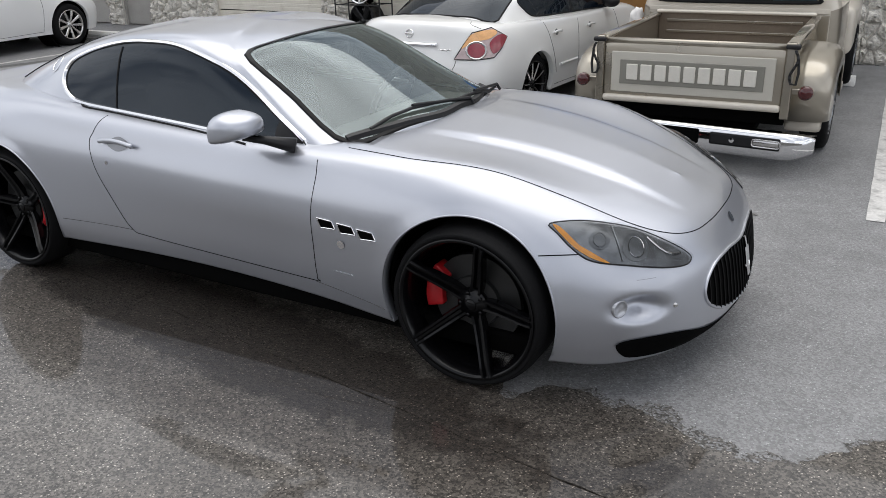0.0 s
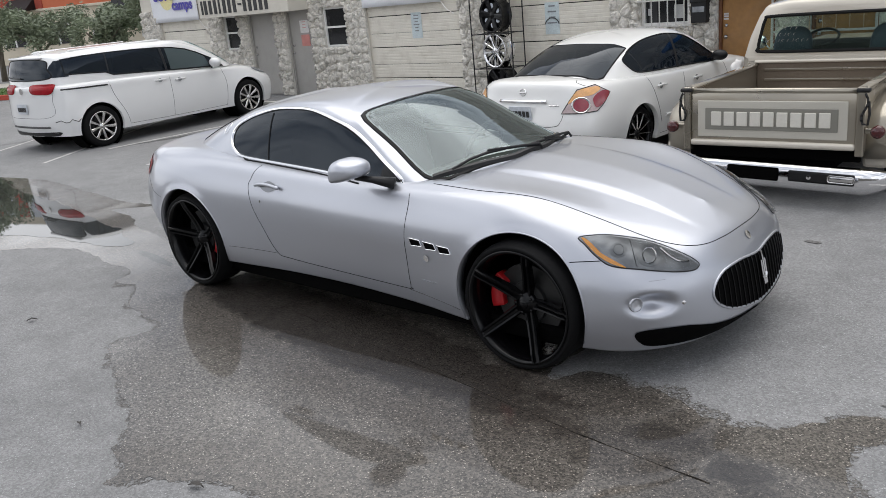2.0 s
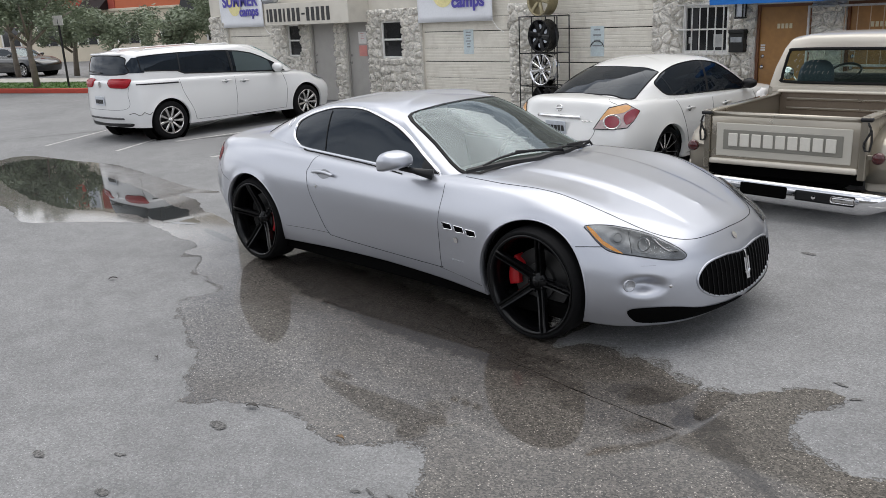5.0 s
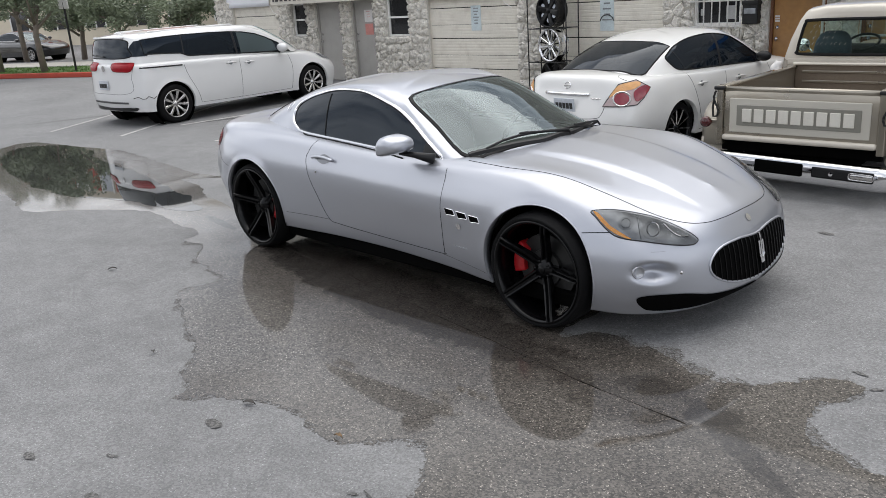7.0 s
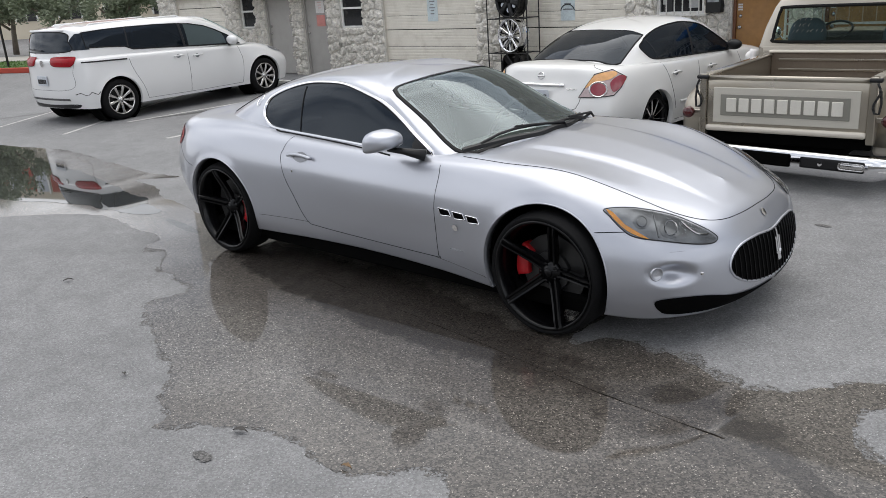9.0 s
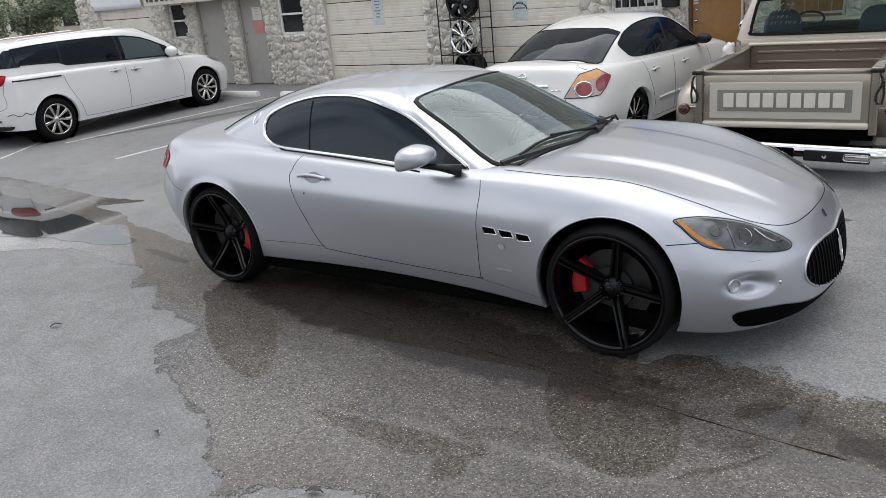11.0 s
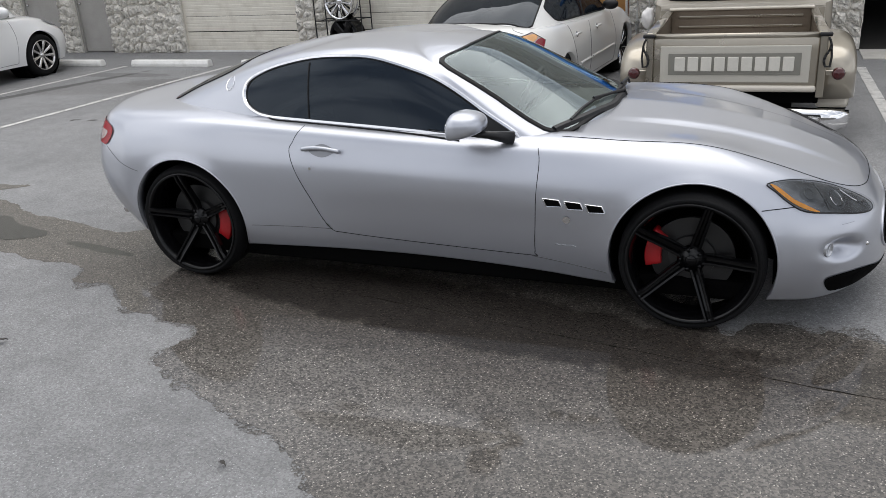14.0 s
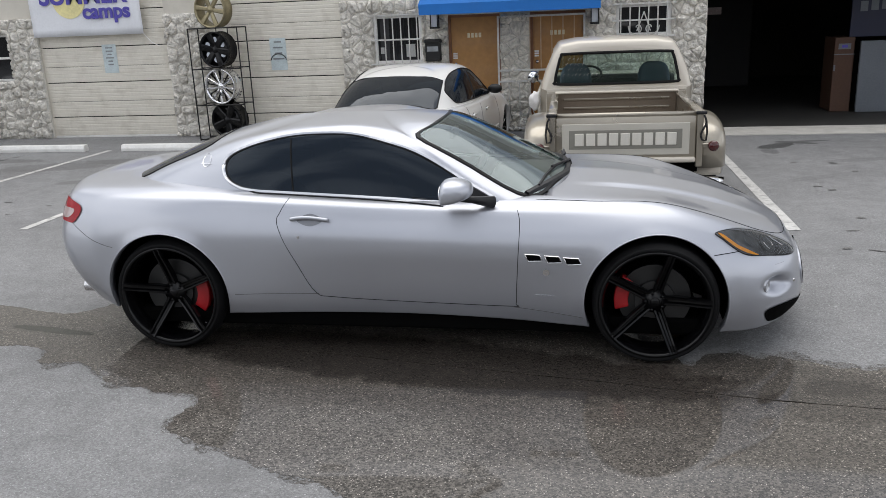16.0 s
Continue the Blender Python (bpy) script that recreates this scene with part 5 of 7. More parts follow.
def white_saloon():
    lines = lines_of(
        ((-2.40, -2.38, -2.2, -1.85, -1.388, -.7, 0, .7, 1.388, 1.85, 2.15, 2.25), (0, .45, .76, .84, .86, .85, .85, .85, .86, .83, .6, 0), (.30, .30, .28, .25, .22, .21, .21, .21, .21, .2, .2, .2)),
        ((-2.47, -2.45, -2.26, -1.86, -1.388, -.7, 0, .7, 1.388, 1.85, 2.2, 2.32), (0, .48, .80, .885, .895, .88, .88, .88, .895, .86, .62, 0), (.45, .45, .45, .44, .42, .4, .4, .4, .4, .4, .42, .42)),
        ((-2.45, -2.42, -2.24, -1.86, -1.388, -.7, 0, .7, 1.388, 1.85, 2.2, 2.32), (0, .47, .79, .88, .898, .885, .885, .885, .895, .86, .62, 0), (.66, .66, .66, .66, .65, .62, .6, .6, .62, .62, .6, .6)),
        ((-2.40, -2.36, -2.18, -1.82, -1.388, -.7, 0, .7, 1.388, 1.8, 2.1, 2.2), (0, .45, .74, .83, .85, .85, .85, .84, .83, .78, .55, 0), (.88, .88, .89, .91, .92, .89, .87, .86, .84, .78, .74, .74)),
        ((-2.36, -2.32, -2.13, -1.78, -1.35, -.7, 0, .7, 1.35, 1.75, 2.0, 2.1), (0, .4, .64, .74, .77, .78, .78, .77, .74, .66, .45, 0), (1.04, 1.04, 1.035, 1.02, 1.0, .965, .945, .94, .92, .86, .8, .8)),
        ((-2.2, -2.16, -2.0, -1.7, -1.3, -.7, 0, .7, 1.3, 1.65, 1.85, 1.9), (0, .3, .42, .48, .5, .5, .5, .5, .48, .4, .25, 0), (1.075, 1.075, 1.07, .985, .95, .93, .93, .96, .96, .91, .86, .86)),
        ((-2.0, -1.98, -1.9, -1.6, -1.25, -.7, 0, .7, 1.25, 1.5, 1.7, 1.75), (0,) * 12, (1.085, 1.085, 1.08, .99, .95, .95, .94, .98, .99, .95, .9, .89)))
    cabin = lines_of(
        ((-1.92, -1.86, -1.6, -1.1, -.5, .1, .6, .95, 1.12, 1.17), (0, .4, .62, .72, .745, .745, .74, .71, .4, 0), (1.045, 1.035, 1.0, .96, .93, .91, .90, .90, .95, .96)),
        ((-1.58, -1.53, -1.36, -1.0, -.5, .08, .4, .62, .78, .83), (0, .37, .55, .64, .675, .675, .665, .64, .37, 0), (1.22, 1.21, 1.2, 1.2, 1.2, 1.19, 1.15, 1.12, 1.17, 1.18)),
        ((-1.15, -1.12, -1.02, -.82, -.45, -.05, .12, .26, .38, .42), (0, .34, .47, .54, .575, .575, .565, .545, .34, 0), (1.375, 1.365, 1.35, 1.365, 1.39, 1.385, 1.36, 1.335, 1.375, 1.385)),
        ((-.85, -.83, -.77, -.64, -.4, -.15, -.05, .03, .08, .1), (0, .24, .33, .37, .39, .39, .385, .37, .22, 0), (1.435, 1.43, 1.42, 1.43, 1.45, 1.45, 1.435, 1.425, 1.44, 1.445)),
        ((-.6, -.59, -.56, -.5, -.38, -.26, -.2, -.16, -.14, -.13), (0,) * 10, (1.465, 1.465, 1.465, 1.468, 1.47, 1.47, 1.47, 1.468, 1.466, 1.466)))
    lines = [[(x, y * 1.09, z) for x, y, z in q] for q in lines]
    cabin = [[(x if x > -1 else -1 + (x + 1) * 1.13, y * 1.14, z) for x, y, z in q] for q in cabin]
    dlo = round_off([(-1.335, 1.175), (-1.30, 1.10), (-1.22, 1.035), (-1.05, 1.01), (-.5, .99), (.2, .965), (.74, .945), (.55, 1.09), (.36, 1.20), (.14, 1.30), (-.05, 1.355), (-.34, 1.39), (-.6, 1.385), (-.85, 1.355), (-1.1, 1.29), (-1.25, 1.225)], 3)
    screen = round_off([(.98, .62), (1.1, .3), (1.12, 0), (1.1, -.3), (.98, -.62), (.6, -.56), (.3, -.48), (.37, -.25), (.4, 0), (.37, .25), (.3, .48), (.6, .56)], 4)
    rear = dense([(-1.12, .53), (-1.17, .27), (-1.18, 0), (-1.17, -.27), (-1.12, -.53), (-1.4, -.565), (-1.64, -.585), (-1.72, -.56), (-1.77, -.5), (-1.83, -.27), (-1.845, 0), (-1.83, .27), (-1.77, .5), (-1.72, .56), (-1.64, .585), (-1.4, .565)], 4)
    rear = [(-1 + (x + 1) * 1.13, y * 1.13) for x, y in rear]
    sp = plain_spoke(.235, .04, .006, .009, .03)
    kit = wheel_kit(.33, .25, .21, 10, sp, M_BLACKRIM, M_BLACKRIM, .06, False)
    kit[0]["spoke"][0].materials[0] = M_DULLCHROME
    place = pose(-1.05, 5.18, 0, 0, 0, 86) @ Matrix.Scale(.9, 4)
    car, tree, ctree = saloon("white_sedan", place, "pearl white four-door sedan with dark windows, parked nose to the wall", lines, cabin, M_PEARL, dlo, screen, rear, ([(1.388, .33), (-1.388, .33)], .36, .85), kit, (1.388, -1.388, .92, .33), drop=lambda c: -1.92 < c.x < 1.0 and abs(c.y) < .68 and c.z > .8,
        dividers=(((-.32, .985), (-.28, 1.385), .035), ((-1.08, 1.02), (-1.17, 1.25), .012)), joints=([(-.32, .96), (-.36, .6), (-.36, .25)], [(-1.2, 1.0), (-1.1, .82), (-1.0, .55), (-.95, .4)], [(.78, .94), (.85, .6), (.82, .25)], [(-.95, .26), (0, .255), (.82, .25)]), handles=((-.92, .83), (-.02, .81)), mirror=(.56, .96, 1.02, .095, M_BLACK), wheel_label="black multi-spoke wheel with thin bright spokes")
    # boot lid, lamps, trims, plate
    part("boot_joint", seam(tree, round_off([(-.56, .71), (-.535, .63), (-.45, .575), (0, .555), (.45, .575), (.535, .63), (.56, .71)], 6, False), BACK, (1, 0, 0), .003), M_DARKGAP, car)
    for s in (-1, 1):
        part("boot_joint", seam(tree, dense([(s * .54, 1.085), (s * .62, 1.04), (s * .72, 1.0)], 5, False), BACK, (1, 0, 0), .003), M_DARKGAP, car)
    part("boot_trim", seam(tree, [(y, .845) for y in np.linspace(-.34, .34, 12)], BACK, (1, 0, 0), .024, .006), M_CHROME, car, "chrome bar above the plate", True)
    part("boot_badge", seam(tree, [(.045 * math.cos(k * .4), .945 + .038 * math.sin(k * .4)) for k in range(16)], BACK, (1, 0, 0), .006, .004, True), M_CHROME, car, "round chrome badge")
    part("badge_bar", seam(tree, [(-.05 + .0125 * k, .945) for k in range(9)], BACK, (1, 0, 0), .009, .005), M_DULLCHROME, car)
    plate = part("number_plate", box(-.006, -.16, -.08, .006, .16, .08, .004), M_PLATE, car, "blue and white number plate", m=pose(-2.462, 0, .72, 0, -8, 0))
    for k in range(5):
        part("plate_bar", box(-.004, -.02, -.035, .004, .02, .035), M_INK, plate, m=pose(-.008, -.11 + .055 * k, -.01))
    part("boot_script", seam(tree, [(-.5 + .025 * k, .80 + .008 * (k % 2)) for k in range(6)], BACK, (1, 0, 0), .006, .004), M_DULLCHROME, car)
    for s in (-1, 1):
        o, ax = Vector((-.8, .6 * s, 0)), Vector((.6, .8 * s, 0))
        diag = lambda u, z, o=o, ax=ax: tuple(o * 6 + ax * u + Vector((0, 0, z)))
        tl = dense([(-1.005, .718), (-.91, .853), (-.82, .965), (-.62, 1.0), (-.455, .905), (-.53, .80), (-.61, .728), (-.80, .715)], 4)
        tail = part("tail_lamp", laid(tree, tl, diag, -o, .008, 5), M_CLEARLENS, car, "tail lamp with amber top and round red lens", True)
        part("lamp_rim", seam(tree, tl, diag, -o, .006, .006, True), M_BLACK, tail)
        part("amber_top", laid(tree, round_off([(-.925, .825), (-.825, .95), (-.63, .982), (-.565, .95), (-.66, .90), (-.79, .885), (-.885, .84)], 4), diag, -o, .011, 4), M_AMBERSOFT, tail, "", True)
        part("red_corner", laid(tree, round_off([(-.62, .765), (-.65, .865), (-.55, .93), (-.465, .903), (-.535, .805)], 4), diag, -o, .0125, 4), M_SOFTRED, tail, "", True)
        part("red_lens", laid(tree, [(-.785 + .085 * math.cos(k * .45), .80 + .068 * math.sin(k * .45)) for k in range(14)], diag, -o, .017, 4), M_SOFTRED, tail, "", True)
        part("lens_ring", seam(tree, [(-.785 + .099 * math.cos(k * .45), .80 + .08 * math.sin(k * .45)) for k in range(14)], diag, -o, .009, .01, True), M_DULLCHROME, tail)
    for side, way in ((SIDE, (0, 1, 0)), (OTHER, (0, -1, 0))):
        part("side_moulding", seam(tree, [(-.85 + .45 * k / 8, .47) for k in range(9)], side, way, .018, .002), M_PEARL, car)
        part("side_moulding", seam(tree, [(-.3 + 1.05 * k / 8, .47) for k in range(9)], side, way, .018, .002), M_PEARL, car)


def white_van():
    lines = lines_of(
        ((-2.62, -2.54, -2.30, -1.97, -1.53, -.8, 0, .8, 1.53, 1.95, 2.25, 2.35), (0, .5, .82, .9, .92, .91, .91, .91, .92, .88, .65, 0), (.27, .27, .26, .25, .24, .23, .23, .23, .22, .22, .22, .22)),
        ((-2.72, -2.64, -2.36, -1.98, -1.53, -.8, 0, .8, 1.53, 1.95, 2.32, 2.43), (0, .52, .86, .94, .955, .945, .945, .945, .955, .91, .66, 0), (.48, .48, .48, .46, .44, .42, .42, .42, .42, .42, .42, .42)),
        ((-2.70, -2.62, -2.34, -1.98, -1.53, -.8, 0, .8, 1.53, 1.95, 2.30, 2.41), (0, .52, .86, .94, .955, .95, .95, .95, .95, .90, .66, 0), (.70, .70, .70, .68, .66, .64, .64, .64, .64, .63, .62, .62)),
        ((-2.68, -2.60, -2.32, -1.96, -1.53, -.8, 0, .8, 1.45, 1.85, 2.2, 2.3), (0, .52, .85, .925, .93, .93, .93, .92, .88, .8, .55, 0), (.90, .90, .90, .89, .88, .87, .87, .86, .86, .82, .78, .78)),
        ((-2.66, -2.58, -2.30, -1.96, -1.53, -.8, 0, .8, 1.38, 1.72, 2.05, 2.15), (0, .51, .82, .88, .885, .885, .88, .87, .8, .7, .45, 0), (1.06, 1.06, 1.06, 1.065, 1.06, 1.04, 1.01, .972, .945, .915, .86, .86)),
        ((-2.4, -2.4, -2.3, -1.9, -1.5, -.8, 0, .8, 1.3, 1.6, 1.85, 1.9), (0, .3, .5, .55, .55, .55, .55, .55, .5, .42, .26, 0), (1.06, 1.06, 1.06, 1.06, 1.06, 1.04, 1.015, .99, .99, .97, .92, .92)),
        ((-2.2, -2.2, -2.1, -1.8, -1.5, -.8, 0, .8, 1.25, 1.5, 1.7, 1.75), (0,) * 12, (1.03, 1.03, 1.03, 1.04, 1.04, 1.04, 1.03, 1.04, 1.06, 1.03, .98, .97)))
    cabin = lines_of(
        ((-2.66, -2.59, -2.37, -1.97, -1.4, -.6, .2, .8, 1.25, 1.5, 1.55), (0, .5, .80, .865, .87, .87, .865, .855, .80, .45, 0), (1.0, 1.0, 1.0, 1.01, 1.01, 1.01, 1.0, 1.0, .97, 1.02, 1.03)),
        ((-2.58, -2.52, -2.32, -1.96, -1.4, -.6, .2, .7, .98, 1.12, 1.16), (0, .48, .76, .815, .825, .825, .815, .79, .74, .42, 0), (1.3, 1.3, 1.3, 1.3, 1.3, 1.3, 1.28, 1.24, 1.2, 1.27, 1.28)),
        ((-2.46, -2.41, -2.25, -1.92, -1.4, -.6, .1, .4, .58, .68, .72), (0, .45, .68, .73, .74, .74, .725, .70, .66, .4, 0), (1.53, 1.53, 1.52, 1.55, 1.575, 1.58, 1.55, 1.5, 1.46, 1.53, 1.54)),
        ((-2.42, -2.4, -2.25, -1.85, -1.3, -.6, 0, .2, .3, .36, .38), (0, .35, .5, .55, .56, .56, .54, .52, .48, .28, 0), (1.59, 1.59, 1.59, 1.62, 1.64, 1.645, 1.625, 1.6, 1.58, 1.61, 1.615)),
        ((-2.2, -2.2, -2.1, -1.7, -1.2, -.6, -.1, .05, .1, .13, .14), (0,) * 11, (1.62, 1.62, 1.625, 1.645, 1.66, 1.665, 1.655, 1.65, 1.645, 1.645, 1.645)))
    lines = [[(x if x > -1.9 else -1.9 + (x + 1.9) * .5, y, z) for x, y, z in q] for q in lines]
    cabin = [[(x if x > -1.6 else -1.6 + (x + 1.6) * .62, y, z - (.07 if z > 1.57 else .035 if z > 1.4 else 0)) for x, y, z in q] for q in cabin]
    dlo = dense([(-1.93, 1.215), (-1.55, 1.195), (-1.25, 1.172), (-1.12, 1.115), (-.5, 1.08), (.3, 1.03), (1.10, .99), (.86, 1.165), (.60, 1.29), (.38, 1.37), (.1, 1.425), (-.2, 1.452), (-.6, 1.468), (-1.15, 1.475), (-1.6, 1.468), (-1.93, 1.45)], 4)
    screen = round_off([(1.3, .7), (1.46, .35), (1.5, 0), (1.46, -.35), (1.3, -.7), (.95, -.66), (.62, -.58), (.68, -.3), (.70, 0), (.68, .3), (.62, .58), (.95, .66)], 4)
    rear = round_off([(-.68, 1.185), (0, 1.165), (.68, 1.185), (.65, 1.33), (.57, 1.455), (0, 1.485), (-.57, 1.455), (-.65, 1.33)], 5)
    sp = plain_spoke(.22, .045, .016, .026, .03)
    kit = wheel_kit(.335, .235, .22, 9, sp, M_DULLCHROME, M_DULLCHROME, .06, False)
    car, tree, ctree = saloon("white_minivan", pose(-10.27, 4.06, 0, 0, 0, 91.8), "white minivan with scraped rear bumper, parked before the building", lines, cabin, M_VANWHITE, dlo, screen, rear, ([(1.53, .335), (-1.53, .335)], .385, .9), kit, (1.53, -1.53, .935, .335), rear_from_back=True,
        drop=lambda c: -2.0 < c.x < 1.2 and abs(c.y) < .7 and c.z > .93, dividers=(((-1.20, 1.15), (-1.17, 1.47), .02), ((-.11, 1.06), (-.13, 1.45), .035), ((.84, 1.01), (.72, 1.22), .02)),
        joints=([(-.12, 1.02), (-.13, .6), (-.15, .27)], [(-1.28, 1.1), (-1.22, .8), (-1.08, .5), (-1.02, .3)], [(1.0, .95), (1.05, .7), (1.0, .28)], [(-1.02, .29), (0, .275), (1.0, .28)]), handles=((-.32, .91), (.07, .88)), mirror=(.80, 1.03, 1.08, .12, M_VANWHITE), wheel_label="silver alloy wheel with nine spokes", trim=M_RUBBER)
    for side, way in ((SIDE, (0, 1, 0)), (OTHER, (0, -1, 0))):
        part("front_door_glass", laid(ctree, dense([(-.03, 1.06), (.3, 1.045), (.8, 1.02), (.74, 1.2), (.58, 1.28), (.38, 1.355), (.1, 1.41), (-.04, 1.425)], 4), side, way, .008, 4), M_DOORGLASS, car, "front door glass, its pale base painted for the sky reflection", True)
    part("spoiler", box(-2.14, -.52, 1.485, -1.90, .52, 1.525, .018), M_VANWHITE, car, "", True)
    for s in (-1, 1):
        part("roof_rail", tube([(-1.75, s * .58, 1.52), (-1.65, s * .58, 1.568), (0, s * .56, 1.575), (.1, s * .55, 1.53)], .016), M_VANWHITE, car, "", True)
        side, way = (SIDE, (0, 1, 0)) if s < 0 else (OTHER, (0, -1, 0))
        part("slide_track", seam(tree, [(-2.08 + .78 * k / 8, 1.0 - .003 * k) for k in range(9)], side, way, .013, .002), M_BLACK, car)
        o, ax = Vector((-.7, .714 * s, 0)), Vector((.714, .7 * s, 0))
        diag = lambda u, z, o=o, ax=ax: tuple(o * 6 + ax * u + Vector((0, 0, z)))
        tl = round_off([(-1.41, .965), (-1.2, .945), (-1.03, .955), (-.955, 1.08), (-1.1, 1.10), (-1.41, 1.09)], 4)
        both = Nearest(tree, ctree)
        part("corner_glass", laid(ctree, dense([(-.755, 1.185), (-.95, 1.19), (-1.10, 1.20), (-1.02, 1.36), (-.94, 1.44), (-.755, 1.45)], 4), diag, -o, .006, 4), M_TINT, car, "dark glass that wraps the rear corner", True)
        part("tail_lamp", laid(both, tl, diag, -o, .012, 5, .01), M_REDLENS, car, "red wrap-round tail lamp", True)
        o3, ax3 = Vector((.7, .714 * s, 0)), Vector((.714, -.7 * s, 0))
        diag3 = lambda u, z, o=o3, ax=ax3: tuple(o * 6 + ax * u + Vector((0, 0, z)))
        part("head_lamp", laid(tree, round_off([(.72, .86), (.8, .78), (1.05, .72), (1.2, .73), (1.0, .82)], 4), diag3, -o3, .01, 4), M_LAMPGREY, car, "", True)
    part("tailgate_joint", seam(tree, round_off([(-.78, 1.0), (-.74, .85), (-.70, .6), (0, .57), (.70, .6), (.74, .85), (.78, 1.0)], 6, False), BACK, (1, 0, 0), .003), M_SEAMGREY, car)
    part("bumper_strip", seam(tree, [(y, .42) for y in np.linspace(-.6, .6, 10)], BACK, (1, 0, 0), .018, .0), M_SEAMGREY, car)
    part("rear_lower_panel", laid(tree, round_off([(-.74, .30), (-.70, .345), (0, .33), (.70, .345), (.74, .30), (.6, .275), (0, .27), (-.6, .275)], 5), BACK, (1, 0, 0), .006, 4), M_BLACK, car, "black lower bumper valance")
    plate = part("number_plate", box(-.006, -.16, -.08, .006, .16, .08, .004), M_PLATE, car, "", m=pose(-2.315, .05, .72))
    for k in range(5):
        part("plate_bar", box(-.004, -.02, -.035, .004, .02, .035), M_INK, plate, m=pose(-.008, -.11 + .055 * k, -.01))
    part("tailgate_badge", lathe([(.001, -.006), (.05, -.004), (.05, .004), (.001, .004)], 20, closed=False), M_DULLCHROME, car, m=pose(-2.298, 0, 1.0, 0, 0, -90))
    part("bumper_scrape", seam(tree, [(-2.2 + .045 * k, .50 + .025 * math.sin(k * 1.9)) for k in range(8)], SIDE, (0, 1, 0), .006, .001), M_INK, car, "dark scrape along the bumper corner")
    part("roof_fin", prism([(0, 0), (.16, 0), (.05, .06), (.0, .065)], .03, None, pose(-1.95, -.015, 1.53), .006), M_VANWHITE, car, "", True)
    part("rear_wiper", tube([(-2.255, .0, 1.2), (-2.245, .25, 1.21), (-2.235, .42, 1.225)], .011), M_BLACK, car)


def old_pickup():
    t = thing("pickup_truck", pose(1.43, 2.80, 0, 0, 0, 1.5), "old beige and champagne step-side pickup with an open bed", "truck")
    # tailgate: a rolled frame round a pale field with a sunk name panel
    gate = part("tailgate", box(-.67, 0, .47, .67, .035, .90, .012), M_CHAMP, t, "champagne tailgate with raised pale lettering blocks", True)
    part("top_rail", tube([(-.69, .02, .915), (.69, .02, .915)], .024, None, 12), M_CHAMP, gate, "", True)
    part("bottom_rail", box(-.67, -.03, .445, .67, .03, .50, .02), M_BEIGE, gate, "", True)
    part("field", box(-.608, -.010, .525, .608, 0.002, .835, .006), M_PALECHAMP, gate)
    part("name_panel", box(-.538, -.017, .588, .538, -.008, .775, .004), M_PANELGREY, gate)
    for k in range(9):
        x = -.44 + .11 * k
        part("letter_block", box(x - .044, -.027, .622, x + .044, -.012, .743, .006), M_LETTER, gate, "raised pale letter block")
    for s in (-1, 1):
        part("gate_post", box(s * .70 - .03, -.02, .40, s * .70 + .03, .05, .95, .008), M_CHAMP, t)
        part("latch_hook", box(s * .71 - .05, -.03, .905, s * .71 + .05, .03, .94, .012), M_BLACK, t, "black tailgate latch", True)
        chain = [(s * (.73 + .022 * math.sin(k * .45)), -.03 - .008 * (k % 2), .90 - .018 * k) for k in range(14)]
        loop = chain + [(s * .755, -.03, .66), (s * .765, -.025, .74), (s * .755, -.02, .84)]
        part("gate_chain", tube(loop, .010, None, 6), M_BLACKIRON, t, "tailgate chain hanging in a loop")
        # bed side with a rolled top
        part("bed_side", box(s * .70 - .02, .03, .42, s * .70 + .02, 1.74, .93, .008), M_CHAMP, t)
        part("bed_rail", box(s * .70 - .045, .02, .915, s * .70 + .045, 1.76, .945, .014), M_CHAMP, t, "", True)
        lamp = part("tail_lamp", lathe([(.001, -.03), (.035, -.026), (.05, -.01), (.05, .03), (.03, .05), (.001, .05)], 24, closed=False), M_MAROON, t, "round red tail lamp on a bracket", True, m=pose(s * .83, -.03, .605))
        part("lamp_bracket", box(-.10, .03, -.02, .02, .06, .02, .006, m=Matrix.Diagonal((s, 1, 1, 1))), M_CHAMP, lamp)
        # bulging rear wing over the wheel
        wing = bmesh.new()
        rows = []
        for i in range(25):
            a = math.pi * i / 24
            row = []
            for j in range(9):
                b = j / 8
                rr = .50 - .17 * (1 - max(0, math.cos(b * math.pi / 2)) ** .5)
                bulge = .70 + .30 * math.sin(b * math.pi / 2) ** .62
                yy = .86 - rr * math.cos(a) * (1.46 if a < math.pi / 2 else 1.1)
                zz = .36 + (rr - .02) * math.sin(a) ** .36 if a not in (0, math.pi) else .36
                row.append(wing.verts.new((s * bulge, yy, max(zz, .30))))
            rows.append(row)
        for a, b in zip(rows, rows[1:]):
            for j in range(8):
                wing.faces.new((a[j], a[j + 1], b[j + 1], b[j]))
        wob = part("rear_wing", wing, M_WING, t, "rounded champagne rear wing with a cream lower edge", True)
        wob.data.materials.append(M_BEIGE)
        for f in wob.data.polygons:
            f.material_index = int(f.center.z < .46 and f.center.y < .6)
        md = wob.modifiers.new("thickness", "SOLIDIFY")
        md.thickness = .012
        part("wing_back", box(s * .83 - .14, .17, .28, s * .83 + .12, .21, .44, .03), M_BEIGE, t, "", True)
        part("step", box(s * .86 - .13, 1.36, .34, s * .86 + .13, 1.72, .40, .015), M_BEIGE, t)
    part("bed_floor", box(-.68, .03, .50, .68, 1.74, .54, .004), M_BEDBROWN, t)
    part("bed_front", box(-.68, 1.70, .42, .68, 1.74, .955, .008), M_BEDBROWN, t, "brown bed front panel with pressed ribs")
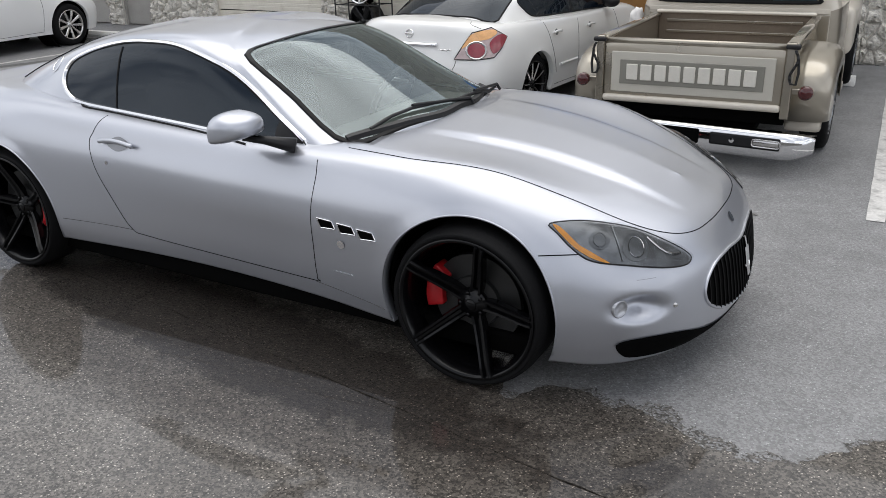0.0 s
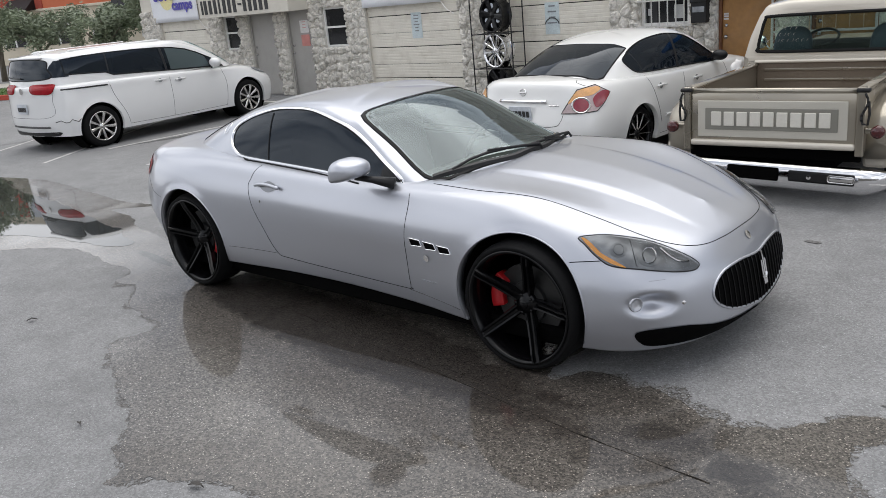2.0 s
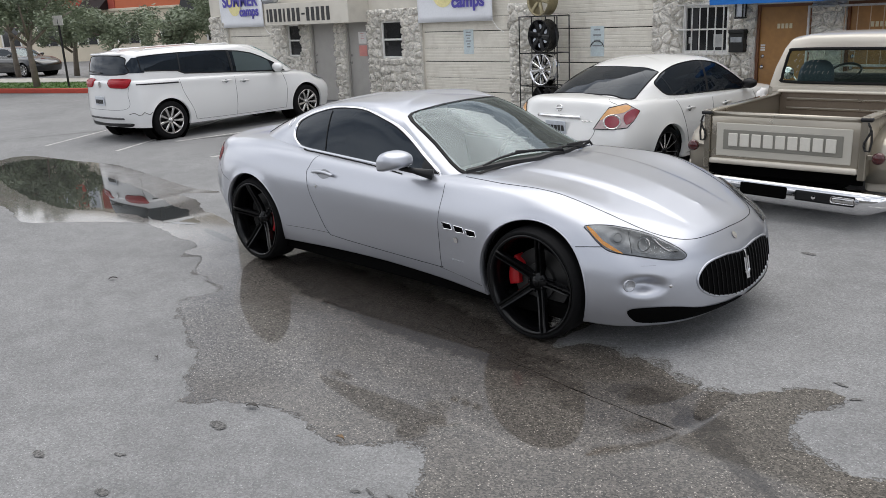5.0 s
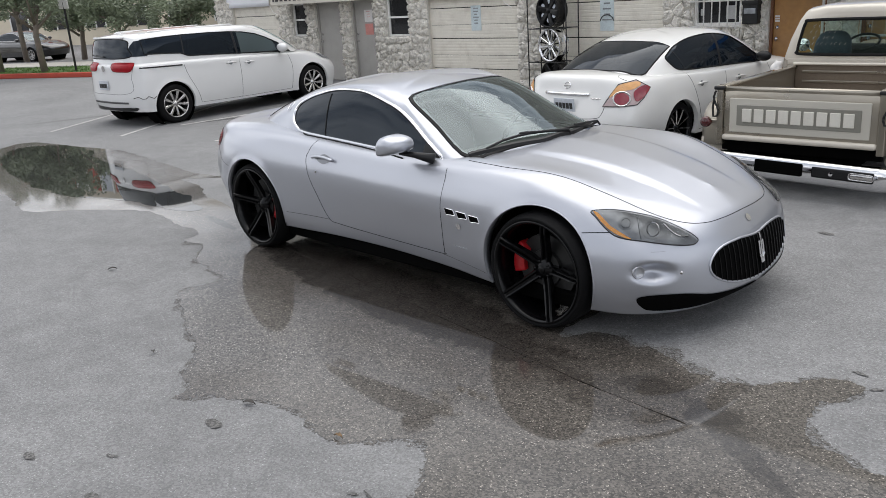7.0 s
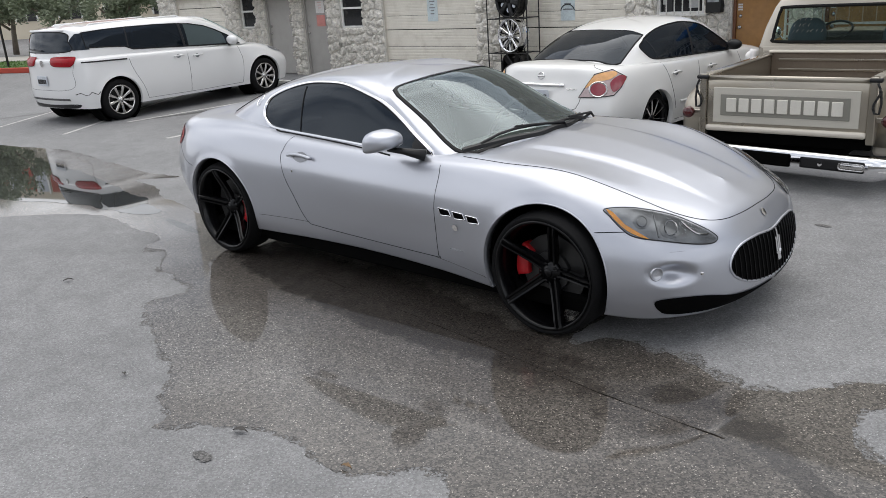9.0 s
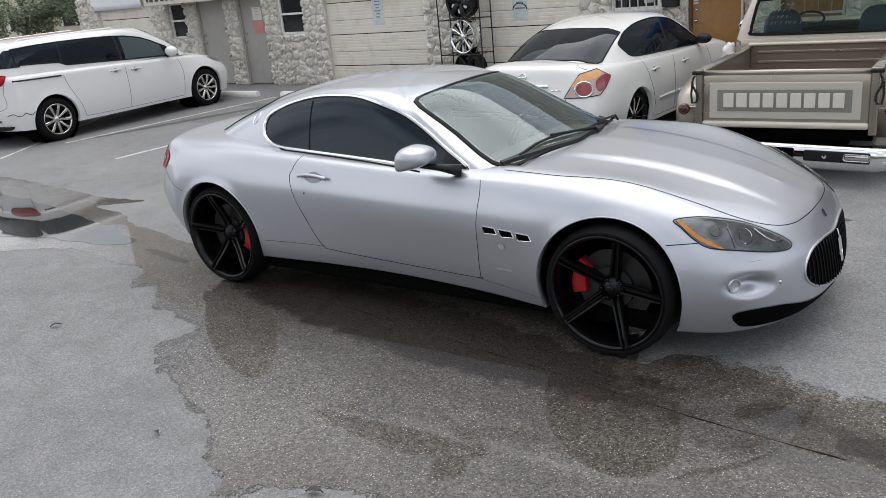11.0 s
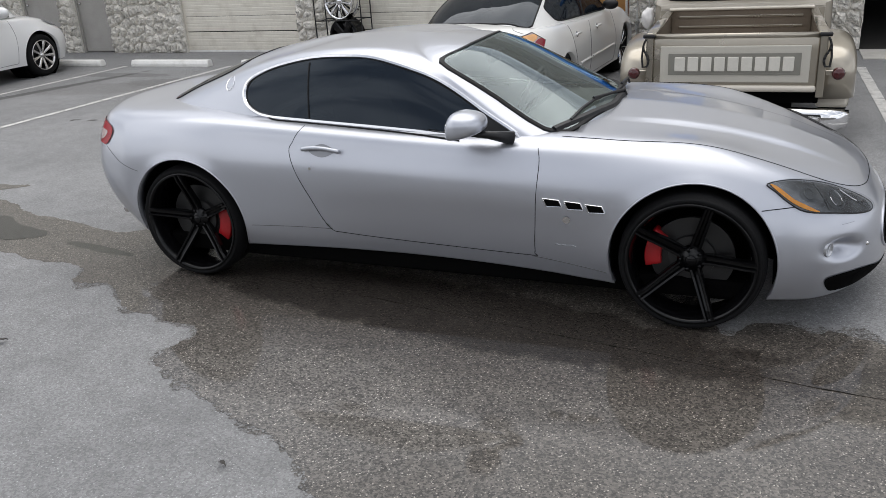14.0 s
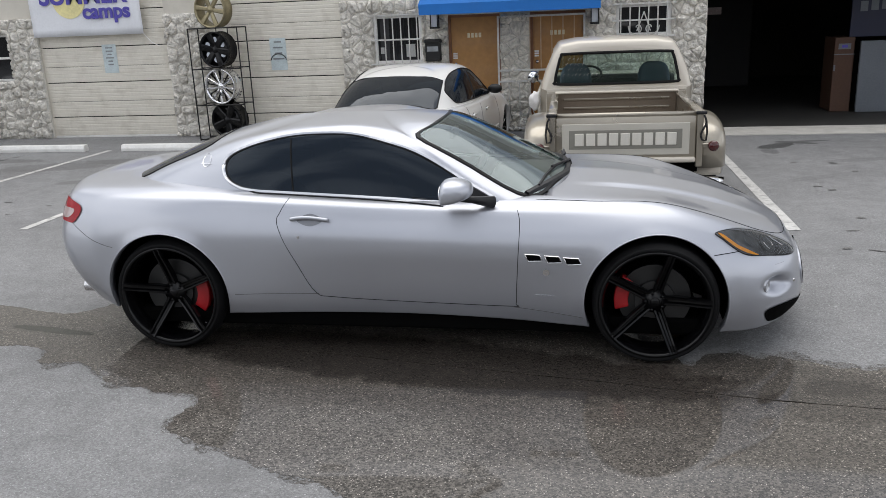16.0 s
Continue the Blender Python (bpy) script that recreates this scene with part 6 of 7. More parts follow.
    for z in (.66, .78, .88):
        part("bed_rib", box(-.6, 1.685, z - .012, .6, 1.70, z + .012, .005), M_CHAMP, t)
    part("bed_front_rail", box(-.70, 1.67, .945, .70, 1.76, .975, .012), M_BEIGE, t, "", True)
    # near-black box added for the dark gap between tailgate and bumper
    part("rear_lower_panel", box(-.70, .05, .34, .70, .10, .45, .01), M_DARKGAP, t)
    part("chassis", box(-.5, .1, .26, .5, 4.4, .40, .02), M_DARKGAP, t)
    # chrome bumper with cut-outs
    bar = bmesh.new()
    sec = [(-.07, .145), (-.1, .165), (-.11, .21), (-.11, .31), (-.09, .345), (-.05, .36), (-.05, .35), (-.085, .335), (-.10, .305), (-.10, .215), (-.092, .175), (-.066, .155)]
    rows = []
    for i in range(29):
        x = -.94 + 1.88 * i / 28
        back = .11 * max(0, (abs(x) - .76) / .18) ** 1.5
        sq = 1 - .38 * max(0, (abs(x) - .78) / .16)
        rows.append([bar.verts.new((x, y + back - .06, .28 + (z - .28) * sq)) for y, z in sec])
    for a, b in zip(rows, rows[1:]):
        for j in range(len(sec)):
            bar.faces.new((a[j], a[(j + 1) % len(sec)], b[(j + 1) % len(sec)], b[j]))
    bar.faces.new(rows[0])
    bar.faces.new(rows[-1][::-1])
    bump = part("rear_bumper", bar, M_CHROME, t, "chrome rear bumper with dark cut-outs", True, pose(0, 0, .28, 0, 1.6, 0) @ pose(0, 0, -.285))
    part("plate_recess", box(-.28, -.178, .215, .14, -.168, .325, .012), M_DARKGAP, bump)
    part("bumper_slot", box(.22, -.178, .225, .72, -.168, .315, .012), M_BLACK, bump)
    part("slot_lamp", box(.52, -.184, .24, .72, -.172, .30, .02), M_DULLCHROME, bump, "", True)
    part("bumper_bolt", lathe([(.001, -.01), (.018, -.008), (.02, .004), (.001, .004)], 16, closed=False), M_CHROME, bump, m=pose(.38, -.18, .27))
    # cab
    def ring(y, w0, w1, w2, z0, z1, z2, z3):
        return [(0, y, z0), (w0 * .7, y, z0), (w0, y, z0 + .02), (w0 + .01, y, z1 * .6 + z0 * .4), (w0, y, z1), (w1, y, (z1 + z2) / 2), (w2, y, z2), (w2 - .07, y, z3 - .052), (w2 * .62, y, z3 - .016), (0, y, z3 - .01)]
    cab, low = bmesh.new(), bmesh.new()
    st = [(1.80, .80, .74, .66, .40, .98, 1.38, 1.505), (1.84, .86, .80, .71, .36, 1.0, 1.40, 1.55), (2.0, .88, .82, .73, .34, 1.0, 1.41, 1.565), (2.5, .89, .83, .74, .33, .99, 1.42, 1.57), (2.85, .89, .82, .72, .33, .98, 1.39, 1.55), (2.98, .88, .80, .69, .33, .97, 1.36, 1.52)]
    for s in (1, -1):
        rs = [[cab.verts.new((s * x, y, z)) for x, y, z in ring(*q)] for q in st]
        ls = [[low.verts.new((s * x, y, z)) for x, y, z in ring(*q)[:5]] for q in st]
        for a, b in zip(ls, ls[1:]):
            for j in range(4):
                low.faces.new((a[j], a[j + 1], b[j + 1], b[j]))
        for a, b in zip(rs, rs[1:]):
            for j in range(len(a) - 1):
                if j < 4 or j in (4, 5) and 1.9 < a[0].co.y < 2.9:
                    continue
                cab.faces.new((a[j], a[j + 1], b[j + 1], b[j]))
        # back panel round the window opening
        r0 = rs[0]
        hole = [cab.verts.new((s * x, 1.80, z)) for x, z in ((0, 1.05), (.65, 1.05), (.695, 1.08), (.64, 1.365), (.59, 1.395), (0, 1.395))]
        cab.faces.new((r0[0], r0[1], r0[2], r0[3], r0[4], hole[2], hole[1], hole[0]))
        cab.faces.new((r0[4], r0[5], r0[6], hole[3], hole[2]))
        cab.faces.new((r0[6], r0[7], r0[8], r0[9], hole[5], hole[4], hole[3]))
    bmesh.ops.remove_doubles(cab, verts=cab.verts[:], dist=.001)
    bmesh.ops.recalc_face_normals(cab, faces=cab.faces[:])
    bmesh.ops.remove_doubles(low, verts=low.verts[:], dist=.001)
    bmesh.ops.delete(cab, geom=[v for v in cab.verts if not v.link_faces], context="VERTS")
    cabo = part("cab", cab, M_BEIGE, t, "beige cab with a large rear window", True)
    md = cabo.modifiers.new("edge", "BEVEL")
    md.width, md.segments, md.limit_method, md.angle_limit = .03, 4, "ANGLE", radians(35)
    part("lower_cab", low, M_WING, cabo, "champagne lower half of the cab", True)
    frame_out = round_off([(x * 1.055, z) for x, z in [(-.62, 1.05), (0, 1.045), (.62, 1.05), (.665, 1.09), (.635, 1.25), (.60, 1.37), (.54, 1.395), (0, 1.40), (-.54, 1.395), (-.60, 1.37), (-.635, 1.25), (-.665, 1.09)]], 4)
    part("window_seal", tube([(x, 1.795, z) for x, z in frame_out], .016, None, 8, True), M_RUBBER, cabo)
    pane = part("rear_window", prism(frame_out, .006, None, pose(0, 1.80, 0)), M_TRUCKGLASS, cabo, "greenish clear rear window with faint chalk marks")
    pane.visible_shadow = False
    for zz, n, x0 in ((1.335, 6, -.54), (1.275, 6, -.57), (1.215, 5, -.54), (1.155, 9, -.60)):
        for k in range(n):
            xx = x0 + .046 * k
            part("chalk_mark", tube([(xx, 1.792, zz - .014), (xx + .012 * ((k * 7) % 3 - 1), 1.792, zz), (xx + .016, 1.792, zz + .014)], .0019, None, 4), M_DIMPAPER, pane)
    part("bottom_band", box(-.80, 1.79, .955, .80, 1.80, 1.0, .004), M_BEIGE, cabo)
    part("lower_back", box(-.80, 1.785, .42, .80, 1.80, .945, .006), M_CHAMP, cabo)
    for x, w in ((-.46, .17), (.46, .17)):
        bm = bmesh.new()
        bmesh.ops.create_uvsphere(bm, u_segments=24, v_segments=16, radius=1.0)
        for v in bm.verts:
            a, b, c = (math.copysign(abs(q) ** .62, q) for q in v.co)
            v.co = Vector((x + a * w * 1.12, 2.12 + b * .085 + .05 * c, .97 + c * .29))
        part("seat_back", bm, M_SEATBLUE, t, "blue-grey seat back", True)
    part("steering_wheel", tube([(.16 * math.cos(k * math.tau / 26), 0, .16 * math.sin(k * math.tau / 26)) for k in range(26)], .014, None, 8, True), M_INTDARK, t, "", True, m=pose(-.30, 2.62, 1.10, -62, 0, 0))
    part("dashboard", box(-.78, 2.75, .85, .78, 2.95, 1.06, .04), M_INTDARK, t)
    wsn = part("windscreen", box(-.66, 2.985, 1.04, .66, 2.99, 1.37), M_CLEAR, t)
    wsn.visible_shadow = False
    part("bonnet", box(-.78, 2.98, .62, .78, 4.35, .99, .09, seg=4), M_BEIGE, t, "", True)
    for s in (-1, 1):
        part("front_wing", box(s * .84 - .12, 3.0, .42, s * .84 + .12, 4.4, .90, .08, seg=4), M_BEIGE, t, "", True)
    mir = part("door_mirror", lathe([(.001, -.02), (.06, -.015), (.075, .01), (.05, .035), (.001, .04)], 24, closed=False), M_CHROME, t, "round chrome door mirror", True, m=pose(-1.0, 2.75, 1.06))
    part("mirror_arm", tube([(0, .03, 0), (.06, .05, -.05), (.13, .05, -.12)], .009), M_CHROME, mir)
    kit = wheel_kit(.335, .215, .2, 5, plain_spoke(.2, .05, .035, .03, .04), M_LAMPBOWL, M_LAMPBOWL, .08, False)
    for y in (.86, 3.75):
        for s in (-1, 1):
            put_wheel(kit, t, pose(s * .97, y, .335, 0, 0, 90 * s), 0, 180, "dull steel wheel with a black tyre")


def lone_cloth():
    bm = bmesh.new()
    bmesh.ops.create_icosphere(bm, subdivisions=3, radius=.07)
    for v in bm.verts:
        v.co *= 1 + .35 * noise.noise(v.co * 25)
        v.co.z *= 1.5
    tagged(part("white_rag", bm, M_PAPER, None, "", True, pose(.44, 4.66, .86)), "crumpled white rag tucked into the seam of the truck cab", "rag")


white_saloon()
white_van()
old_pickup()
lone_cloth()


# ---- the building: stone-faced piers, roller doors, entrance doors ----
FY = 7.95      # face of the stone
HOLES = [      # x0, x1, z0, z1 of each opening
    (-15.85, -13.75, 0, 2.75), (-13.15, -12.55, 1.05, 1.82), (-12.2, -11.25, 0, 1.82), (-10.87, -10.07, 0, 1.82), (-9.66, -8.95, 1.02, 1.82),
    # the last opening's unseen head is set low to keep the garage dark
    (-8.38, -5.97, 0, 2.75), (-5.25, -2.9, 0, 2.75), (-2.36, -1.57, 1.12, 1.88), (-1.15, -.32, 0, 1.84), (.15, 1.0, 0, 1.84), (1.46, 2.28, 1.42, 1.90), (2.8, 7.6, 0, 2.15)]
X0, X1, TOP = -16.65, 9.5, 5.75


def solid_cells(z_lo, z_hi, x_lo, x_hi, holes):
    """The rectangles of a wall that its openings leave."""
    xs = sorted({x_lo, x_hi, *[h[0] for h in holes], *[h[1] for h in holes]})
    xs = [x for x in xs if x_lo <= x <= x_hi]
    out = []
    for a, b in zip(xs, xs[1:]):
        z = z_lo
        for h in sorted((h for h in holes if h[0] < (a + b) / 2 < h[1]), key=lambda h: h[2]):
            if h[2] > z:
                out.append((a, b, z, min(h[2], z_hi)))
            z = max(z, h[3])
        if z < z_hi:
            out.append((a, b, z, z_hi))
    return out


def north_wall():
    bm = bmesh.new()
    for a, b, c, d in solid_cells(0, TOP, X0, X1, HOLES):
        box(a, FY + .05, c, b, FY + .3, d, 0, bm)
    w = part("wall_north", bm, M_STUCCO)
    return tagged(w, "cream stucco front with rough stone facing and several openings", "wall", kind="structure")


def clip(poly, nx, ny, d):
    """The part of a polygon where nx * x + ny * y <= d."""
    out = []
    for (x0, y0), (x1, y1) in zip(poly, poly[1:] + poly[:1]):
        a, b = nx * x0 + ny * y0 - d, nx * x1 + ny * y1 - d
        if a <= 0:
            out.append((x0, y0))
        if (a < 0) != (b < 0) and a != b:
            t = a / (a - b)
            out.append((x0 + (x1 - x0) * t, y0 + (y1 - y0) * t))
    return out


def stone_mesh(poly, rng, bm):
    """One rough stone: an inset, lumpy cushion over its outline."""
    cx, cy = sum(p[0] for p in poly) / len(poly), sum(p[1] for p in poly) / len(poly)
    ring = []
    n = len(poly)
    for i, (x, y) in enumerate(poly):
        x2, y2 = poly[(i + 1) % n]
        ring.append((x, y))
        ring.append(((x + x2) / 2 + rng.uniform(-.012, .012), (y + y2) / 2 + rng.uniform(-.012, .012)))
    depth = rng.uniform(.035, .09)
    rows = []
    for f, d in ((.99, 0), (.93, .42), (.8, .75), (.62, .95), (.4, 1.0), (.18, 1.0)):
        rows.append([bm.verts.new((cx + (x - cx) * f * rng.uniform(.95, 1.03), -depth * d * rng.uniform(.6, 1.25), cy + (y - cy) * f * rng.uniform(.92, 1.05))) for x, y in ring])
    m = len(ring)
    for a, b in zip(rows, rows[1:]):
        for i in range(m):
            bm.faces.new((a[i], a[(i + 1) % m], b[(i + 1) % m], b[i]))
    bm.faces.new(rows[-1])


def stone_facing(wall):
    rng = random.Random(5)
    areas = [(-16.65, -15.85, 0, 2.1), (-13.75, -12.2, 0, 2.1), (-11.25, -10.87, 0, 1.82), (-10.07, -8.38, 0, 2.07), (-5.97, -5.25, 0, 2.05), (-2.9, -1.15, 0, 2.12), (-.32, .15, 0, 1.84), (1.0, 2.8, 0, 2.9)]
    near, far = [], bmesh.new()
    mort = bmesh.new()
    for x0, x1, z0, z1 in areas:
        cells = solid_cells(z0, z1, x0, x1, [h for h in HOLES if h[0] >= x0 - .01 and h[1] <= x1 + .01])
        for a, b, c, d in cells:
            box(a, FY + .012, c, b, FY + .05, d, 0, mort)
        step = .17
        seeds = []
        nx, nz = max(2, round((x1 - x0) / step)), max(2, round((z1 - z0) / step))
        for i in range(-1, nx + 1):
            for j in range(-1, nz + 1):
                seeds.append((x0 + (i + .5 + rng.uniform(-.42, .42)) * (x1 - x0) / nx, z0 + (j + .5 + rng.uniform(-.42, .42)) * (z1 - z0) / nz))
        for s in seeds:
            for a, b, c, d in cells:
                poly = [(a, c), (b, c), (b, d), (a, d)]
                for q in seeds:
                    if q is s or abs(q[0] - s[0]) > .8 or abs(q[1] - s[1]) > .8:
                        continue
                    dx, dy = q[0] - s[0], q[1] - s[1]
                    L = math.hypot(dx, dy)
                    poly = clip(poly, dx / L, dy / L, (dx * (s[0] + q[0]) / 2 + dy * (s[1] + q[1]) / 2) / L - .006)
                    if len(poly) < 3:
                        break
                if len(poly) < 3:
                    continue
                w = max(p[0] for p in poly) - min(p[0] for p in poly)
                h = max(p[1] for p in poly) - min(p[1] for p in poly)
                if w < .04 or h < .04:
                    continue
                cx, cz = sum(p[0] for p in poly) / len(poly), sum(p[1] for p in poly) / len(poly)
                if x0 > -6.2 and len(near) < 290:
                    bm = bmesh.new()
                    stone_mesh([(x - cx, z - cz) for x, z in poly], rng, bm)
                    near.append((bm, cx, cz))
                else:
                    own = bmesh.new()
                    stone_mesh([(x - cx, z - cz) for x, z in poly], rng, own)
                    own.transform(pose(cx, FY + .014, cz))
                    join(far, own)
    part("mortar_bed", mort, M_MORTAR, wall)
    for bm, cx, cz in near:
        part("stone", bm, M_STONE, wall, "", True, pose(cx, FY + .014, cz))
    tagged(part("far_stones", far, M_STONE, wall, "", True), kind="stuff")


def roller_door(x0, x1, top, name="garage_door", panes=()):
    t = thing(name, pose((x0 + x1) / 2, FY + .10, 0), "closed cream steel garage door with horizontal ribs", "garage door", "garage doors", "")
    w = x1 - x0
    z0, k = .03, 0
    while z0 < top - .05:
        # tall and low sections by turns, each with shallow pressed ribs
        h = min((.335, .265)[k % 2], top - z0)
        pts = [(.02, 0), (-.012, .004)]
        z = .03
        while z < h - .05:
            pts += [(-.014, z), (-.014, z + .04), (-.0115, z + .045), (-.0115, z + .052)]
            z += .06
        pts += [(-.014, h - .026), (-.011, h - .016), (.02, h - .014)]
        bm = bmesh.new()
        a = [bm.verts.new((-w / 2, y, zz)) for y, zz in pts]
        b = [bm.verts.new((w / 2, y, zz)) for y, zz in pts]
        for i in range(len(pts) - 1):
            bm.faces.new((a[i], b[i], b[i + 1], a[i + 1]))
        part("panel", bm, M_SHUTTER, t, m=pose(0, 0, z0))
        z0, k = z0 + h, k + 1
    part("bottom_seal", box(-w / 2, -.02, 0, w / 2, .02, .03), M_WHITEPAINT, t)
    part("backing", box(-w / 2, .03, 0, w / 2, .05, top), M_DARKGAP, t)
    return t


def paper(x, z, w, h, material, y, label, marks=4, arch=False):
    t = thing("notice", pose(x, y, z), label, "notice")
    part("sheet", box(-w / 2, -.006, -h / 2, w / 2, 0, h / 2), material, t)
    rng = random.Random(int(x * 100) & 1023)
    for k in range(marks):
        ww = w * rng.uniform(.3, .75)
        part("print_bar", box(-ww / 2, -.009, h * (.36 - .7 * k / max(1, marks)), ww / 2, -.006, h * (.36 - .7 * k / max(1, marks)) + h * .045), M_LAMPGREY if material is M_PALEBLUE else M_PINK, t)
    if arch:
        part("arched_mark", tube([(w * .48 * math.cos(a), -.012, -h * .2 + w * .4 * math.sin(a)) for a in np.linspace(.1, 3.04, 12)], .008), M_BLACK, t)


def word(text, size, material, parent, x, y, z, name="lettering", depth=.004, stretch=1.0, weight=0.0):
    c = bpy.data.curves.new(name, "FONT")
    c.body, c.size, c.extrude, c.align_x, c.offset = text, size, depth, "CENTER", weight
    tmp = new("tmp", c)
    dg = bpy.context.evaluated_depsgraph_get()
    me = bpy.data.meshes.new_from_object(tmp.evaluated_get(dg))
    bpy.data.objects.remove(tmp)
    bpy.data.curves.remove(c)
    me.name = name
    me.materials.clear()
    me.materials.append(material)
    me.transform(pose(x, y, z, 90, 0, 0) @ Matrix.Diagonal((stretch, 1, 1, 1)))
    return part(name, me, None, parent)


def bold(text, size, material, parent, x, y, z, name, depth, stretch):
    """A heavier word: the same letters with fuller strokes."""
    word(text, size, material, parent, x, y, z, name, depth, stretch, size * .034)


def banner(x0, x1, z0, z1):
    t = thing("banner", pose((x0 + x1) / 2, FY - .05, z0), "white vinyl summer camps banner with purple words and a yellow sun", "banner", "banners over the garage doors")
    w, h = x1 - x0, z1 - z0
    bm = bmesh.new()
    cols = []
    for i in range(25):
        x = -w / 2 + w * i / 24
        cols.append([bm.verts.new((x, .012 * math.sin(x * 6) * math.sin(j * .7), h * j / 8)) for j in range(9)])
    for a, b in zip(cols, cols[1:]):
        for j in range(8):
            bm.faces.new((a[j], b[j], b[j + 1], a[j + 1]))
    clo = part("cloth", bm, M_BANNER, t, "", True)
    md = clo.modifiers.new("thickness", "SOLIDIFY")
    md.thickness = .003
    sunb = bmesh.new()
    bmesh.ops.create_circle(sunb, cap_ends=True, segments=32, radius=.30)
    part("printed_sun", sunb, M_YELLOW, t, m=pose(-w * .13, -.016, h * .62, 90, 0, 0))
    bold("SUMMER", .40, M_PURPLE, t, 0, -.024, h * .56, "printed_word", .003, 1.05)
    bold("camps", .33, M_PURPLE, t, w * .2, -.024, h * .30, "printed_word", .003, 1.05)
    for s in (-1, 1):
        part("tie_cord", tube([(s * w / 2, 0, 0), (s * (w / 2 + .12), .0, -.14), (s * (w / 2 + .26), .02, -.22)], .006), M_WHITEPAINT, t)


def sash_window(x0, x1, z0, z1, name):
    w = tagged(new(name), "dark sash window in a white frame", "window", kind="structure")
    w.matrix_basis = pose(0, FY + .10, 0)
    zc = (z0 + z1) / 2
    for a, b, c, d in ((x0, x0 + .04, z0, z1), (x1 - .04, x1, z0, z1), (x0 + .04, x1 - .04, z0, z0 + .04), (x0 + .04, x1 - .04, z1 - .04, z1), (x0 + .04, x1 - .04, zc - .02, zc + .02)):
        part("window_frame", box(a, -.04, c, b, .02, d, .005), M_WHITEPAINT, w)
    part("pane", box(x0 + .04, -.006, z0 + .04, x1 - .04, 0, zc - .02), M_WINGLASS, w)
    part("pane", box(x0 + .04, -.006, zc + .02, x1 - .04, 0, z1 - .04), M_WINGLASS, w)
    part("window_sill", box(x0 - .03, -.11, z0 - .04, x1 + .03, -.04, z0, .008), M_CONCRETE, w)


def barred_window(x0, x1, z0, z1, name, n, scroll=False):
    w = tagged(new(name), "dark window behind white iron bars", "window", kind="structure")
    w.matrix_basis = pose(0, FY + .08, 0)
    part("pane", box(x0, 0, z0, x1, .01, z1), M_WINGLASS, w)
    for a, b, c, d in ((x0, x0 + .05, z0, z1), (x1 - .05, x1, z0, z1), (x0 + .05, x1 - .05, z1 - .05, z1), (x0 + .05, x1 - .05, z0, z0 + .05)):
        part("window_frame", box(a, -.05, c, b, 0, d, .004), M_WHITEPAINT, w)
    for k in range(n):
        x = x0 + (x1 - x0) * (k + .5) / n
        part("bar", tube([(x, -.13, z0 - .04), (x, -.13, z1 + .03)], .011, None, 6), M_GREYIRON, w)
    for z in (z0, (z0 + z1) / 2, z1):
        part("cross_bar", box(x0 - .06, -.14, z - .012, x1 + .06, -.12, z + .012, .003), M_GREYIRON, w)
    if scroll:
        for s in (-1, 1):
            xc = (x0 + x1) / 2 + s * .10
            part("scroll", tube([(xc + s * .02 * a * math.cos(a), -.145, z0 + .13 + .02 * a * math.sin(a)) for a in np.linspace(.4, 6.5, 26)], .008, None, 6), M_GREYIRON, w)
            part("scroll_stem", tube([(xc, -.145, z0 + .08), ((x0 + x1) / 2, -.145, z1 - .12)], .008, None, 6), M_GREYIRON, w)
    else:
        part("curtain", box(x0 + .10, -.012, z0 + .05, x0 + .24, -.002, z1 - .05), M_INTDARK, w)
        part("window_notice", box(x1 - .28, -.008, z0 + .1, x1 - .13, -.002, z0 + .3), M_DIMPAPER, w)
        part("window_notice", box(x0 + .09, -.02, z0 + .16, x0 + .15, -.012, z0 + .26), M_DIMPAPER, w)


def entrance(x0, x1, top, material, name, label, bars=0):
    d = tagged(new(name), label, "door", kind="structure")
    d.matrix_basis = pose(0, FY + .12, 0)
    part("door_leaf", box(x0 + .04, -.02, .02, x1 - .04, .025, top - .04, .004), material, d)
    for a, b, c, e in ((x0, x0 + .04, 0, top), (x1 - .04, x1, 0, top), (x0 + .04, x1 - .04, top - .04, top)):
        part("door_frame", box(a, -.06, c, b, .03, e, .004), material if material is M_GREYDOOR else M_BROWNBOARD, d)
    if bars:
        for k in range(4):
            part("number_bar", box((x0 + x1) / 2 - .115 + .06 * k, -.028, 1.485, (x0 + x1) / 2 - .075 + .06 * k, -.02, 1.555), M_NUMERAL, d)
    knob = lathe([(.001, -.05), (.028, -.045), (.03, -.02), (.012, -.01), (.012, 0), (.001, 0)], 20, closed=False)
    part("door_knob", knob, M_DULLCHROME, d, "", True, pose(x0 + .10, -.02, .92))
    part("dead_bolt", lathe([(.001, -.02), (.025, -.018), (.028, 0), (.001, 0)], 20, closed=False), M_DULLCHROME, d, "", True, pose(x0 + .10, -.02, 1.08))
    if material is M_WOODDOOR:
        for k in range(3):
            part("door_sticker", box(x0 + .06, -.024, 1.16 + .035 * k, x0 + .13, -.021, 1.185 + .035 * k), M_PAPER, d)
    return d


